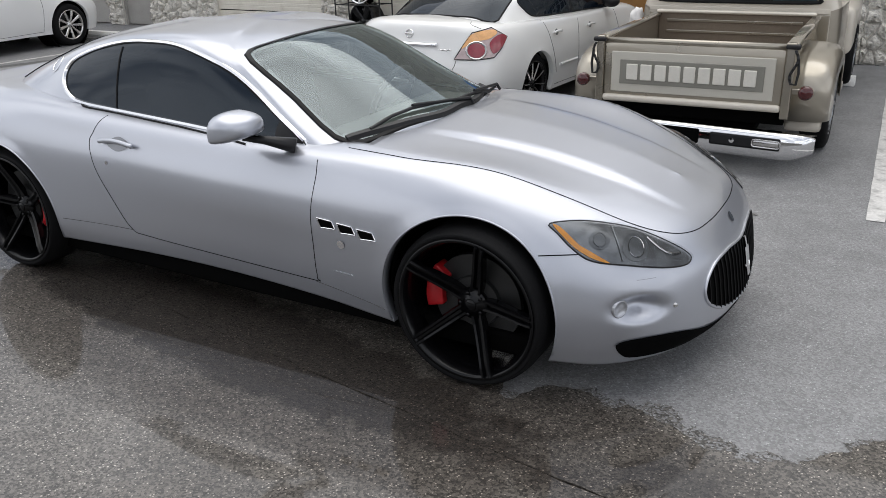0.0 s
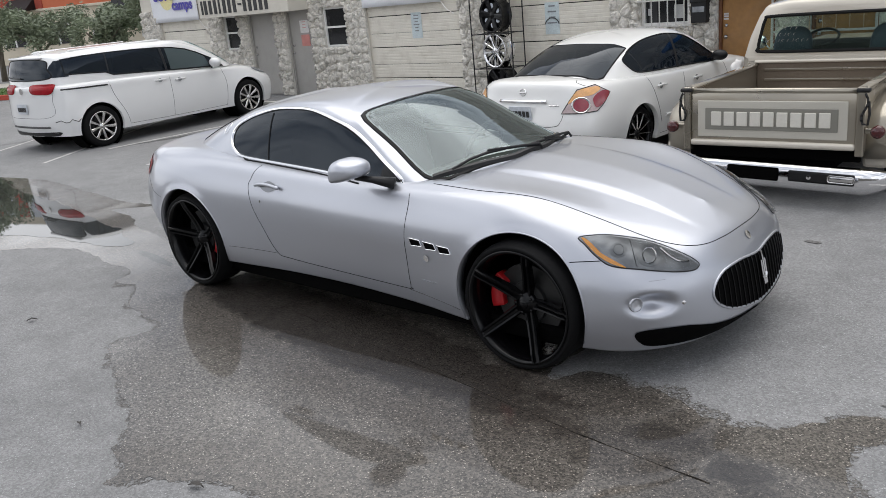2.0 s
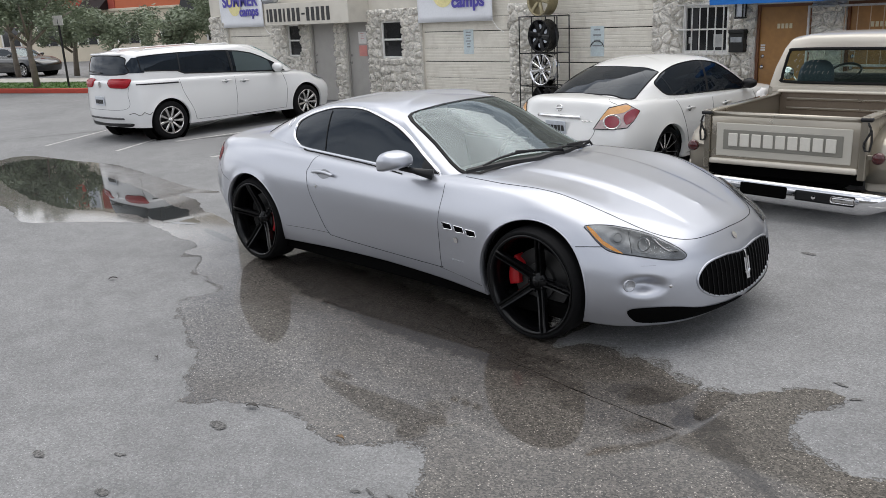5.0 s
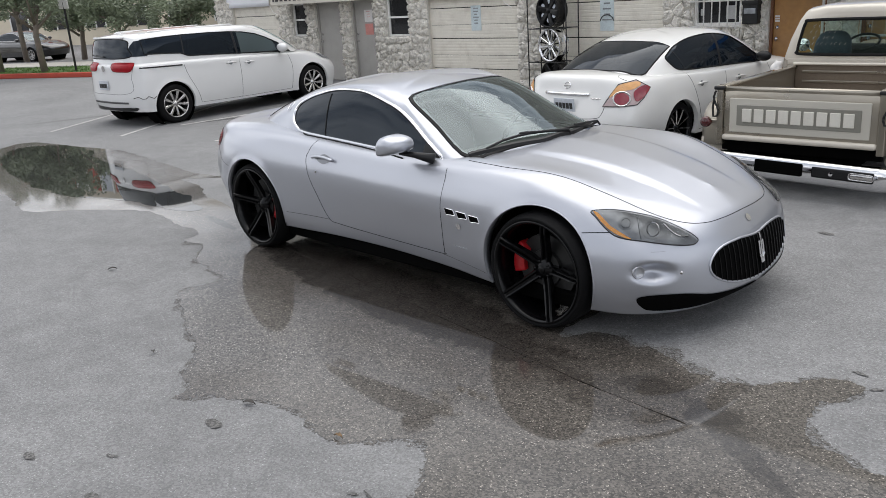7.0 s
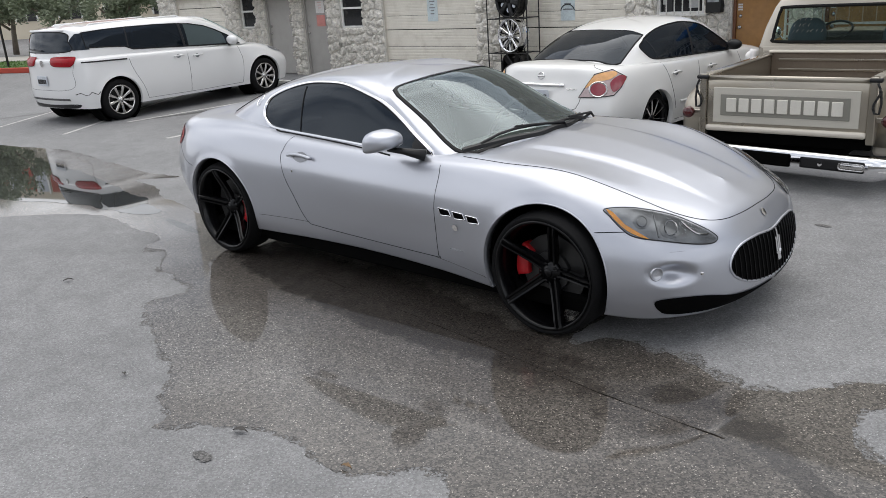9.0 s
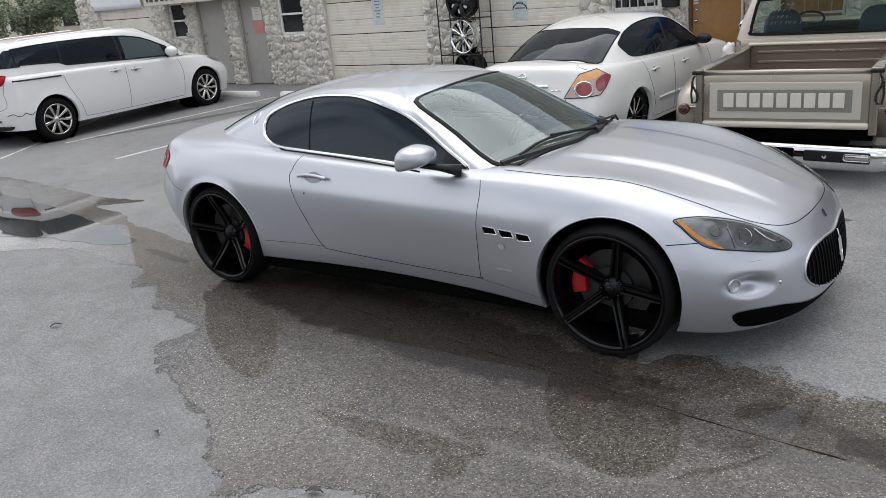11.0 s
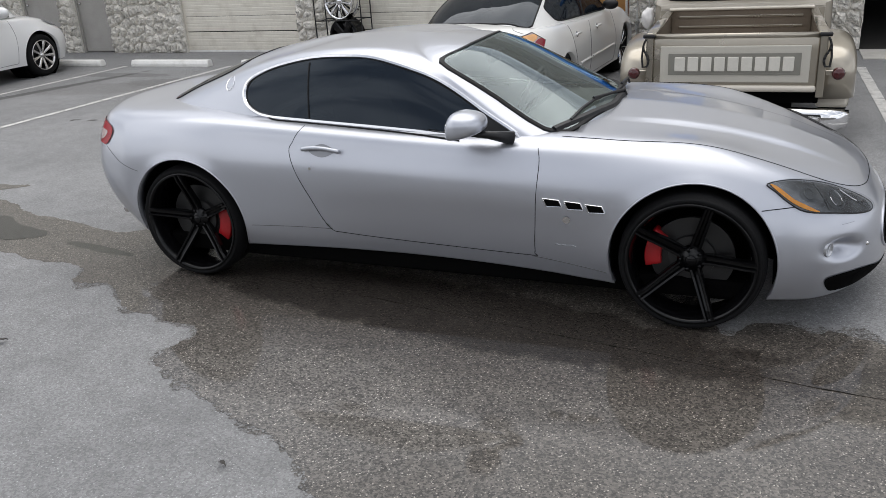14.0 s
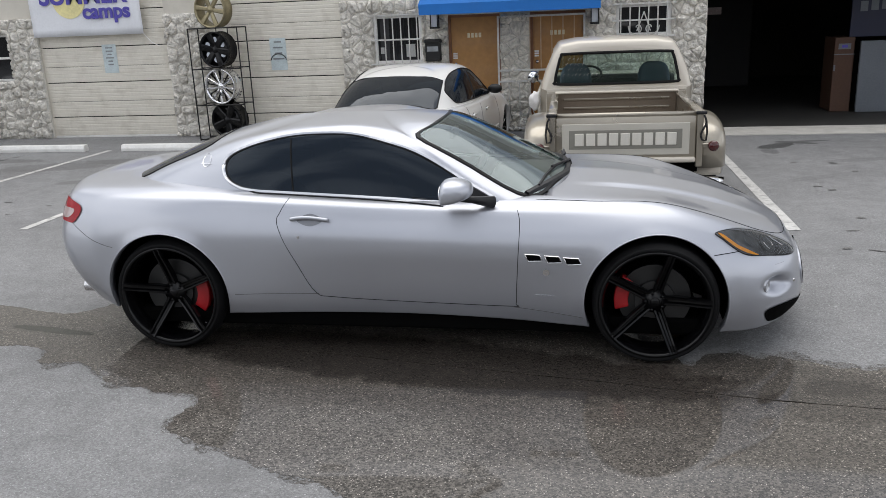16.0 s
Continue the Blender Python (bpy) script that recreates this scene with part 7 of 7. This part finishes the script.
def gate(x0, x1, top):
    g = thing("iron_gate", pose(0, FY - .04, 0), "pale iron security gate before the wooden door", "gate")
    for a in (x0, x1 - .03):
        part("gate_post", box(a, -.015, 0, a + .03, .015, top, .003), M_GREYIRON, g)
    for z in (.04, .78, .95, top - .03):
        part("gate_rail", box(x0 + .03, -.012, z, x1 - .03, .012, z + .03, .003), M_GREYIRON, g)
    n = 7
    for k in range(n):
        x = x0 + (x1 - x0) * (k + 1) / (n + 1)
        if x > .12:
            part("gate_bar", tube([(x, 0, .98), (x, 0, top - .03)], .007, None, 6), M_RUSTIRON, g)
        part("gate_bar", tube([(x, 0, .07), (x, 0, .78)], .008, None, 6), M_GREYIRON, g)
    for k in range(3):
        part("gate_scroll", tube([(x0 + .2 + .2 * k + .016 * a * math.cos(a), -.012, .4 + .03 * a * math.sin(a)) for a in np.linspace(.3, 6.2, 22)], .007, None, 6), M_GREYIRON, g)


def wall_lamp(x, z):
    t = thing("wall_lamp", pose(x, FY - .05, z), "black wall lantern with frosted glass", "wall lamp", "wall lanterns")
    part("back_plate", box(-.04, .0, -.06, .04, .03, .12, .006), M_BLACKIRON, t)
    part("lantern_top", prism([(-.07, .10), (.07, .10), (.03, .16), (-.03, .16)], .14, None, pose(0, -.15, 0)), M_BLACKIRON, t)
    part("lantern_glass", box(-.05, -.13, -.10, .05, -.03, .10, .006), M_PALEPANEL, t)
    for sx in (-1, 1):
        for sy in (-.135, -.025):
            part("lantern_bar", box(sx * .055 - .008, sy - .008, -.11, sx * .055 + .008, sy + .008, .10), M_BLACKIRON, t)
    part("lantern_base", box(-.07, -.15, -.13, .07, -.01, -.105, .004), M_BLACKIRON, t)


def mail_box(x, z):
    t = thing("mail_box", pose(x, FY - .03, z), "black wall-mounted mail box with a lid", "mail box")
    part("body", box(-.12, -.10, -.17, .12, .04, .13, .012), M_BLACKIRON, t)
    part("lid", box(-.13, -.12, .11, .13, .04, .17, .015), M_BLACKIRON, t)
    part("flap", box(-.09, -.108, -.02, .09, -.10, .06, .004), M_LAMPGREY, t)


def awning():
    t = thing("awning", pose(0, FY, 0), "bright blue canvas awning over the two entrance doors", "awning")
    out = [(0, 1.92), (-1.0, 1.87), (-1.02, 2.02), (0, 2.5)]
    bm = bmesh.new()
    x0, x1 = -1.40, 1.22
    a = [bm.verts.new((x0, y, z)) for y, z in out]
    b = [bm.verts.new((x1, y, z)) for y, z in out]
    for i in (1, 2):
        bm.faces.new((a[i], a[i + 1], b[i + 1], b[i]))
    bm.faces.new(a)
    bm.faces.new(b[::-1])
    part("canvas", bm, M_BLUE, t)
    for x in (x0 + .03, (x0 + x1) / 2, x1 - .03):
        part("awning_strut", tube([(x, -.98, 1.885), (x, .04, 1.935)], .012, None, 6), M_GREYIRON, t)


def sign_hood():
    t = thing("sign_hood", pose(0, FY, 0), "cream boxed hood with a black painted line of figures", "sign")
    bm = box(-13.2, -.55, 1.82, -10.03, .04, 2.32, .01)
    part("hood", bm, M_STUCCO, t)
    x = -13.08
    for k in range(14):
        w = .10 if k in (0, 4) else .17
        if k == 8:
            part("figure_bar", box(x, -.562, 2.04, x + .12, -.552, 2.08), M_INK, t)
            x += .18
            continue
        part("figure_bar", box(x, -.562, 1.9, x + w * .62, -.552, 2.2), M_INK, t, "")
        x += w + (.06 if k == 4 else .015)


def show_rim(r=.3):
    """A bare alloy rim on show, its face along -y."""
    bm = lathe([(r, 0), (r, -.012), (r - .02, -.012), (r - .03, .01), (r - .05, .05), (r - .05, .2), (r - .01, .22), (r, .215), (r - .03, .18), (r - .03, .05)], 48)
    return bm


def rim_rack():
    t = thing("rim_rack", pose(-4.88, FY - .36, 0), "tall black wire rack for wheel rims, leaning slightly", "rack")
    for sx in (-.42, .42):
        for sy in (-.16, .2):
            part("upright", tube([(sx, sy, 0), (sx, sy, 1.8)], .011, None, 6), M_BLACKIRON, t)
        part("side_rail", tube([(sx, -.16, 1.8), (sx, .2, 1.8)], .010, None, 6), M_BLACKIRON, t)
    for sx in (-.1, .1):
        part("middle_bar", tube([(sx, .2, 0), (sx, .2, 1.8)], .009, None, 6), M_BLACKIRON, t)
    for z in (.02, .58, 1.16, 1.8):
        for sy in (-.16, .2):
            part("shelf_rail", tube([(-.42, sy, z), (.42, sy, z)], .010, None, 6), M_BLACKIRON, t)
        for k in range(5):
            part("shelf_wire", tube([(-.34 + .17 * k, -.16, z), (-.34 + .17 * k, .2, z)], .006, None, 6), M_BLACKIRON, t)
    kinds = [(M_GOLDRIM, 6, .035, 2.085, -.03, "bronze six-spoke wheel rim on top of a wire rack"), (M_BLACKRIM, 6, .05, 1.46, -.02, "matt black wheel rim with round windows on a wire rack"), (M_CHROME, 9, .02, .875, 0, "chrome multi-spoke wheel rim on a wire rack"), (M_BLACKRIM, 5, .06, .32, .05, "black five-spoke wheel rim at the foot of a wire rack")]
    for i, (m, n, w, z, dx, label) in enumerate(kinds):
        r = .285
        rim = thing("alloy_rim", pose(-4.88 + dx, FY - .46, z, 0, 0, -10), label, "wheel rim", "rims on the rack")
        part("barrel", show_rim(r), m, rim, "", True)
        sp = mesh_of("spoke", plain_spoke(r - .03, .04, w * .8, w * 1.1, .02), m)
        for k in range(n):
            part("spoke", sp, None, rim, m=pose(0, .0, 0, 0, 360 * k / n + 10, 0))
        if i == 2:
            sp2 = mesh_of("cross_spoke", plain_spoke(r - .03, .09, .008, .012, .02), M_BLACKRIM)
            for k in range(n):
                part("cross_spoke", sp2, None, rim, m=pose(0, .02, 0, 0, 360 * k / n + 30, 0))
        part("centre", lathe([(.001, .0), (.05, .004), (.06, .02), (.06, .08), (.001, .08)], 24, closed=False), m, rim, "", True)
        if i in (1, 3):
            face = lathe([(.05, .03), (r - .04, .03), (r - .04, .04), (.05, .04)], 40)
            part("face_plate", face, m, rim, "", True)
            for k in range(n):
                a = math.tau * (k + .5) / n
                part("round_window", lathe([(.001, -.004), (.042, -.004), (.042, .004), (.001, .004)], 16, closed=False), M_PALEPANEL if i == 1 else M_DARKGAP, rim, m=pose(.16 * math.cos(a), .024, .16 * math.sin(a)))


def garage_room():
    gx0, gx1, gy1, gz = 2.6, 8.6, 16.0, 3.4
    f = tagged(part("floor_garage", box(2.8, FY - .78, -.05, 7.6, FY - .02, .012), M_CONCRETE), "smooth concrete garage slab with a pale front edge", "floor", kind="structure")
    tagged(part("floor_shop", box(2.75, FY - .02, -.05, 8.6, gy1, .009), M_SHOPFLOOR), "workshop floor coloured dark for the shade indoors", "floor", kind="structure")
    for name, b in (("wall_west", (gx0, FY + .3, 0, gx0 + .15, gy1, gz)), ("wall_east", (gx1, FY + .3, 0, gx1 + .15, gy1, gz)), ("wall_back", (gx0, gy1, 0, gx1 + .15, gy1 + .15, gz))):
        tagged(part(name, box(*b), M_GARAGEWALL), "garage wall coloured near black for the unlit room", "wall", kind="structure")
    tagged(part("ceiling", box(gx0, FY + .3, gz, gx1 + .15, gy1 + .15, gz + .2), M_GARAGEWALL), "garage ceiling coloured near black for the unlit room", "ceiling", kind="structure")
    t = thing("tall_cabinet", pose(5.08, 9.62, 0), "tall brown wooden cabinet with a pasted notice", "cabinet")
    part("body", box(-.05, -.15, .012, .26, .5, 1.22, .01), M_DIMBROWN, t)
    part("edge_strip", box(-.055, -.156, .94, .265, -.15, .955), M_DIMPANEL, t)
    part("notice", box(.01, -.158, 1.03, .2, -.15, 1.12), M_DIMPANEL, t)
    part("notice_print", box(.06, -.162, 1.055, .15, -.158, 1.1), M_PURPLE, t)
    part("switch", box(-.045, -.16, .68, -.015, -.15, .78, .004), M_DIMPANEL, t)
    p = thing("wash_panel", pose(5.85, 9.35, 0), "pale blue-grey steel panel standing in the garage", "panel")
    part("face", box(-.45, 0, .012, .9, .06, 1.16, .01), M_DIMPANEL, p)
    s = thing("wall_sign", pose(6.0, 9.4, 0), "navy sign board with pale marks inside the garage", "sign")
    part("board", box(-.75, .1, 1.22, 1.2, .14, 2.2, .005), M_NAVY, s)
    for k in range(8):
        part("sign_bar", box(-.62 + .16 * k, .092, 1.62 + .012 * k, -.51 + .16 * k, .1, 1.78 + .012 * k), M_DIMPANEL, s)
    lamp = thing("strip_light", pose(4.4, 12.0, 2.4), "dim hanging shop light inside the garage", "lamp")
    part("housing", box(-.3, -.06, 0, .3, .06, .06, .01), M_GREYIRON, lamp)
    part("hanger", tube([(-.2, 0, .06), (-.2, 0, 1.0)], .006), M_GREYIRON, lamp)
    part("hanger", tube([(.2, 0, .06), (.2, 0, 1.0)], .006), M_GREYIRON, lamp)
    v = thing("shop_shelf", pose(3.6, 14.0, 0), "dark shelving with odds and ends", "shelf")
    part("shelf_body", box(-.5, 0, .012, .9, .4, 1.9, .01), M_INTDARK, v)
    part("pale_box", box(-.2, -.02, 1.55, .25, 0, 1.7), M_CLEARLENS, v)


wall = north_wall()
tagged(part("roof_slab", box(X0, FY + .05, TOP, X1, FY + 9, TOP + .2), M_STUCCO), "flat roof slab of the building", "roof", kind="structure")
tagged(part("wall_side", box(X0, FY + .3, 0, X0 + .25, FY + 9, TOP), M_STUCCO), "plain cream side wall of the building", "wall", kind="structure")
for dx0, dx1 in ((-15.85, -13.75), (-8.38, -5.97), (-5.25, -2.9)):
    roller_door(dx0, dx1, 2.75)
sash_window(-13.15, -12.55, 1.05, 1.82, "window_1")
sash_window(-9.66, -8.95, 1.02, 1.82, "window_2")
barred_window(-2.36, -1.57, 1.12, 1.88, "window_3", 6)
barred_window(1.46, 2.28, 1.42, 1.90, "window_4", 6, True)
entrance(-12.2, -11.25, 1.82, M_GREYDOOR, "door_1", "grey painted steel entrance door, shut")
entrance(-10.87, -10.07, 1.82, M_GREYDOOR, "door_2", "grey painted steel entrance door with pasted notices, shut")
entrance(-1.15, -.32, 1.84, M_WOODDOOR, "door_3", "varnished ochre wooden door with number marks, shut", 1)
entrance(.15, 1.0, 1.84, M_WOODDOOR, "door_4", "varnished ochre wooden door behind an iron gate, shut", 1)
gate(-.36, 1.0, 1.8)
banner(-15.98, -13.98, 1.8, 2.75)
banner(-8.38, -6.33, 1.75, 2.7)
sign_hood()
flood = thing("flood_lamp", pose(-13.35, FY - .02, 2.42), "grey cylindrical flood lamp on a wall arm", "lamp")
part("housing", lathe([(.001, 0), (.07, .01), (.08, .05), (.075, .5), (.06, .55), (.001, .55)], 20, closed=False), M_LAMPGREY, flood, "", True, pose(-.28, -.22, 0, 0, 0, -90))
part("arm", tube([(0, .06, -.05), (0, -.1, -.06), (0, -.2, -.05)], .018), M_GREYIRON, flood)
awning()
wall_lamp(-1.33, 1.78)
wall_lamp(1.14, 1.76)
mail_box(-1.38, 1.32)
paper(-7.09, 1.35, .26, .48, M_PALEBLUE, FY + .085, "faded pale blue notice pasted on the garage door", 6)
paper(-4.03, 1.33, .28, .52, M_PALEBLUE, FY + .085, "faded pale blue notice with a dark arch on a garage door", 4, True)
paper(-10.36, 1.47, .27, .26, M_PAPER, FY + .095, "white and grey notice pasted on the steel door", 3)
paper(-10.36, 1.18, .27, .24, M_PINK, FY + .095, "faded red notice pasted on the steel door", 3)
rim_rack()
garage_room()
stone_facing(wall)

# plain unseen wall behind the walk, added to darken reflections and low skylight
tagged(part("unseen_wall_south", box(-45, -15.3, 0, 40, -15, 3.3), M_SOUTH), "plain unseen wall added behind the walk to dim low skylight", "wall", kind="structure")


# ---- across the lot: kerb, lawn, trees, street building ----
FAR = pose(-25.0, 5.5, 0, 0, 0, 18.7)


def grass_bed(name, x0, x1, y0, y1, z, seed):
    rng = random.Random(seed)
    tagged(part(name, box(x0, y0, 0, x1, y1, z), M_SOIL, m=FAR), "mown green lawn", "lawn", kind="structure")
    bm = bmesh.new()
    for _ in range(int((x1 - x0) * (y1 - y0) * 45)):
        x, y, a = rng.uniform(x0, x1), rng.uniform(y0, y1), rng.uniform(0, 6.3)
        h, w = rng.uniform(.03, .07), .03
        dx, dy = math.cos(a) * w, math.sin(a) * w
        bm.faces.new((bm.verts.new((x - dx, y - dy, z)), bm.verts.new((x + dx, y + dy, z)), bm.verts.new((x + rng.uniform(-.04, .04), y + rng.uniform(-.04, .04), z + h))))
    g = part(name + "_blades", bm, M_GRASS, m=FAR)
    tagged(g, "short green grass blades", "grass", kind="stuff")


def tree(x, y, h, seed, label):
    rng = random.Random(seed)
    t = thing("tree", FAR @ pose(x, y, .1), label, "tree", "trees along the street")
    bm = tube([(0, 0, 0), (rng.uniform(-.1, .1), 0, h * .25), (rng.uniform(-.2, .2), .05, h * .45)], [.12, .09, .07], None, 8)
    tips = []
    for k in range(6):
        a = k * 1.05 + rng.uniform(-.3, .3)
        p0 = Vector((rng.uniform(-.1, .1), 0, h * rng.uniform(.28, .45)))
        p1 = p0 + Vector((math.cos(a) * h * .16, math.sin(a) * h * .16, h * .14))
        p2 = p1 + Vector((math.cos(a) * h * .14, math.sin(a) * h * .14, h * rng.uniform(.06, .2)))
        tube([p0, p1, p2], [.055, .035, .015], bm, 6)
        tips += [p1, p2]
    part("trunk", bm, M_BARK, t, "grey-brown trunk with spreading limbs", True)
    verts, faces = [], []
    clumps = []
    for _ in range(int(15 * h)):
        b = rng.choice(tips)
        clumps.append((b + Vector((rng.gauss(0, .5), rng.gauss(0, .5), rng.uniform(-.15, .17 * h))), rng.uniform(.25, .42)))
    for c, r in clumps:
        for _ in range(150):
            d = Vector((rng.gauss(0, 1), rng.gauss(0, 1), rng.gauss(0, .8)))
            d = d.normalized() * r * rng.random() ** .45
            p = c + d
            u = Vector((rng.gauss(0, 1), rng.gauss(0, 1), rng.gauss(0, .6))).normalized()
            v = u.orthogonal().normalized()
            L, W = rng.uniform(.05, .085), rng.uniform(.022, .036)
            i = len(verts)
            verts += [p - u * L, p + v * W, p + u * L, p - v * W]
            faces.append((i, i + 1, i + 2, i + 3))
    me = bpy.data.meshes.new("crown")
    me.from_pydata([tuple(v) for v in verts], [], faces)
    me.materials.append(M_LEAF)
    part("crown", me, None, t, "dense grey-green leaves")


def street_building():
    t = thing("street_building", FAR @ pose(0, 19, 0), "low orange and cream street building with black awnings", "building")
    part("wall", box(-45, 0, 0, 28, 6, 2.95), M_CREAMWALL, t, "cream painted lower wall")
    part("upper_wall", box(-45, -.06, 2.95, 28, 6, 5.6), M_ORANGE, t, "orange stucco upper wall")
    part("top_storey", box(-45, 0, 5.6, 28, 6, 9.9), M_CREAMWALL, t, "cream top storey")
    part("cornice", box(-45, -.14, 2.88, 28, -.06, 3.02, .02), M_CREAMWALL, t)
    for x in np.arange(-42, 26, 3.4):
        w = part("window", box(x, -.05, 1.0, x + 1.7, -.01, 2.2), M_WINGLASS, t, "dark shop window")
        for f in (0, .5, 1):
            part("window_frame", box(x + 1.7 * f - .05, -.09, 1.0, x + 1.7 * f + .05, -.05, 2.2), M_WHITEPAINT, w)
    part("red_upper_wall", box(-45, -.12, 2.96, -14.7, -.06, 5.6), M_DARKRED, t, "dark red stucco end of the upper wall")
    for x in np.arange(-31, -12, 2.3):
        w = part("upper_window", box(x, -.05, 7.9, x + 1.0, -.01, 9.4), M_PALEPANEL, t, "pale curtained upper window")
        for f in (0, 1):
            part("window_frame", box(x + f - .07, -.09, 7.8, x + f + .07, -.05, 9.5), M_WHITEPAINT, w)
        part("red_panel", box(x + 1.2, -.05, 7.9, x + 2.1, -.01, 9.4), M_DARKRED, t, "dark red wall panel between windows")
    word("CARPET", .56, M_WHITEPAINT, t, -16.16, -.14, 3.94, "shop_word", .01, .80)
    for x0, x1, y0, y1 in ((-17.1, -15.2, 2.98, 3.62), (-9.3, -7.2, 2.05, 4.0)):
        part("black_awning", prism([(0, y0), (-.9, y0 - .05), (0, y1)], x1 - x0, None, pose(x0, -.13, 0) @ pose(0, 0, 0, 0, 0, 90) @ pose(0, -(x1 - x0), 0)), M_BLACK, t, "black canvas awning")


def dark_car():
    lines = lines_of(
        ((-2.3, -2.2, -1.9, -1.35, 0, 1.35, 1.9, 2.2, 2.3), (0, .6, .85, .88, .88, .88, .82, .55, 0), (.25,) * 9),
        ((-2.4, -2.3, -1.95, -1.35, 0, 1.35, 1.95, 2.3, 2.4), (0, .62, .88, .9, .9, .9, .85, .58, 0), (.55,) * 9),
        ((-2.3, -2.2, -1.9, -1.3, 0, 1.3, 1.8, 2.1, 2.2), (0, .55, .78, .82, .83, .8, .72, .5, 0), (.95, .95, .96, .95, .92, .9, .84, .76, .75)),
        ((-2.0, -1.95, -1.7, -1.2, 0, 1.2, 1.5, 1.7, 1.75), (0,) * 9, (1.02, 1.02, 1.02, 1.0, .96, .97, .93, .88, .87)))
    cabin = lines_of(
        ((-1.9, -1.8, -1.2, -.4, .4, 1.0, 1.15), (0, .5, .72, .74, .74, .7, 0), (1.0, .99, .96, .94, .93, .93, .96)),
        ((-1.2, -1.15, -.9, -.4, .1, .3, .4), (0, .4, .55, .58, .57, .54, 0), (1.33, 1.32, 1.33, 1.38, 1.37, 1.33, 1.36)),
        ((-.7, -.68, -.6, -.4, -.2, -.1, -.05), (0,) * 7, (1.43, 1.43, 1.43, 1.44, 1.44, 1.43, 1.43)))
    dlo = round_off([(-1.2, 1.05), (-.4, 1.0), (.75, .99), (.2, 1.3), (-.4, 1.35), (-.95, 1.28)], 5)
    screen = round_off([(.95, .55), (1.08, 0), (.95, -.55), (.4, -.46), (.45, 0), (.4, .46)], 4)
    rear = round_off([(-1.25, .4), (-1.25, -.4), (-1.7, -.45), (-1.78, 0), (-1.7, .45)], 4)
    kit = wheel_kit(.33, .23, .2, 8, plain_spoke(.215, .04, .018, .022), M_DULLCHROME, M_DULLCHROME, .06, False)
    saloon("black_sedan", FAR @ pose(-9.4, 7.6, 0, 0, 0, 0) @ Matrix.Scale(.92, 4), "black sedan parked on the street beyond the lawn", lines, cabin, M_CARBLACK, dlo, screen, rear, ([(1.35, .33), (-1.35, .33)], .37, .85), kit, (1.35, -1.35, .88, .33), mirror=(.6, .95, 1.02, .1, M_CARBLACK), trim=M_DULLCHROME)


tagged(part("kerb", box(-30, 0, 0, 18, .18, .15, .02), M_REDKERB, m=FAR), "red painted concrete kerb", "kerb", kind="structure")
grass_bed("lawn", -28, 16, .18, 2.5, .13, 3)
tagged(part("pavement", box(-30, 2.5, 0, 18, 4.2, .16, .01), M_CONCRETE, m=FAR), "pale concrete footpath", "pavement", kind="structure")
grass_bed("lawn_strip", -4.0, 16, 6.6, 17.5, .13, 8)
for tx, ty, th, ts in ((.1, .7, 4.9, 1), (-4.0, 6.0, 3.3, 2), (-1.3, 5.5, 3.0, 3), (1.4, 6.0, 3.0, 4), (-2.5, 1.0, 5.2, 5), (3.8, 6.5, 3.1, 6), (-7.0, 5.6, 5.2, 7)):
    tree(tx, ty, th, ts, "small street tree with a grey-green spreading crown")
post = thing("sign_post", FAR @ pose(1.6, .7, .1), "thin dark post with a small sign plate", "sign")
part("post", tube([(0, 0, 0), (0, 0, 2.2)], .035, None, 8), M_BLACKIRON, post)
part("plate", box(-.22, -.03, 2.0, .22, 0, 2.3, .01), M_GREYIRON, post)
shrub = thing("shrub", FAR @ pose(1.5, 12.0, .12), "small brownish potted shrub on the lawn", "shrub")
_rng = random.Random(4)
_bm = bmesh.new()
for _ in range(260):
    _a, _h = _rng.uniform(0, 6.3), _rng.uniform(.1, .9)
    _p = Vector((math.cos(_a) * .25 * _h, math.sin(_a) * .25 * _h, _h))
    _bm.faces.new([_bm.verts.new(_p + Vector((_rng.gauss(0, .06), _rng.gauss(0, .06), _rng.gauss(0, .08)))) for _ in range(3)])
part("leaves", _bm, M_LEAF, shrub)
street_building()
dark_car()
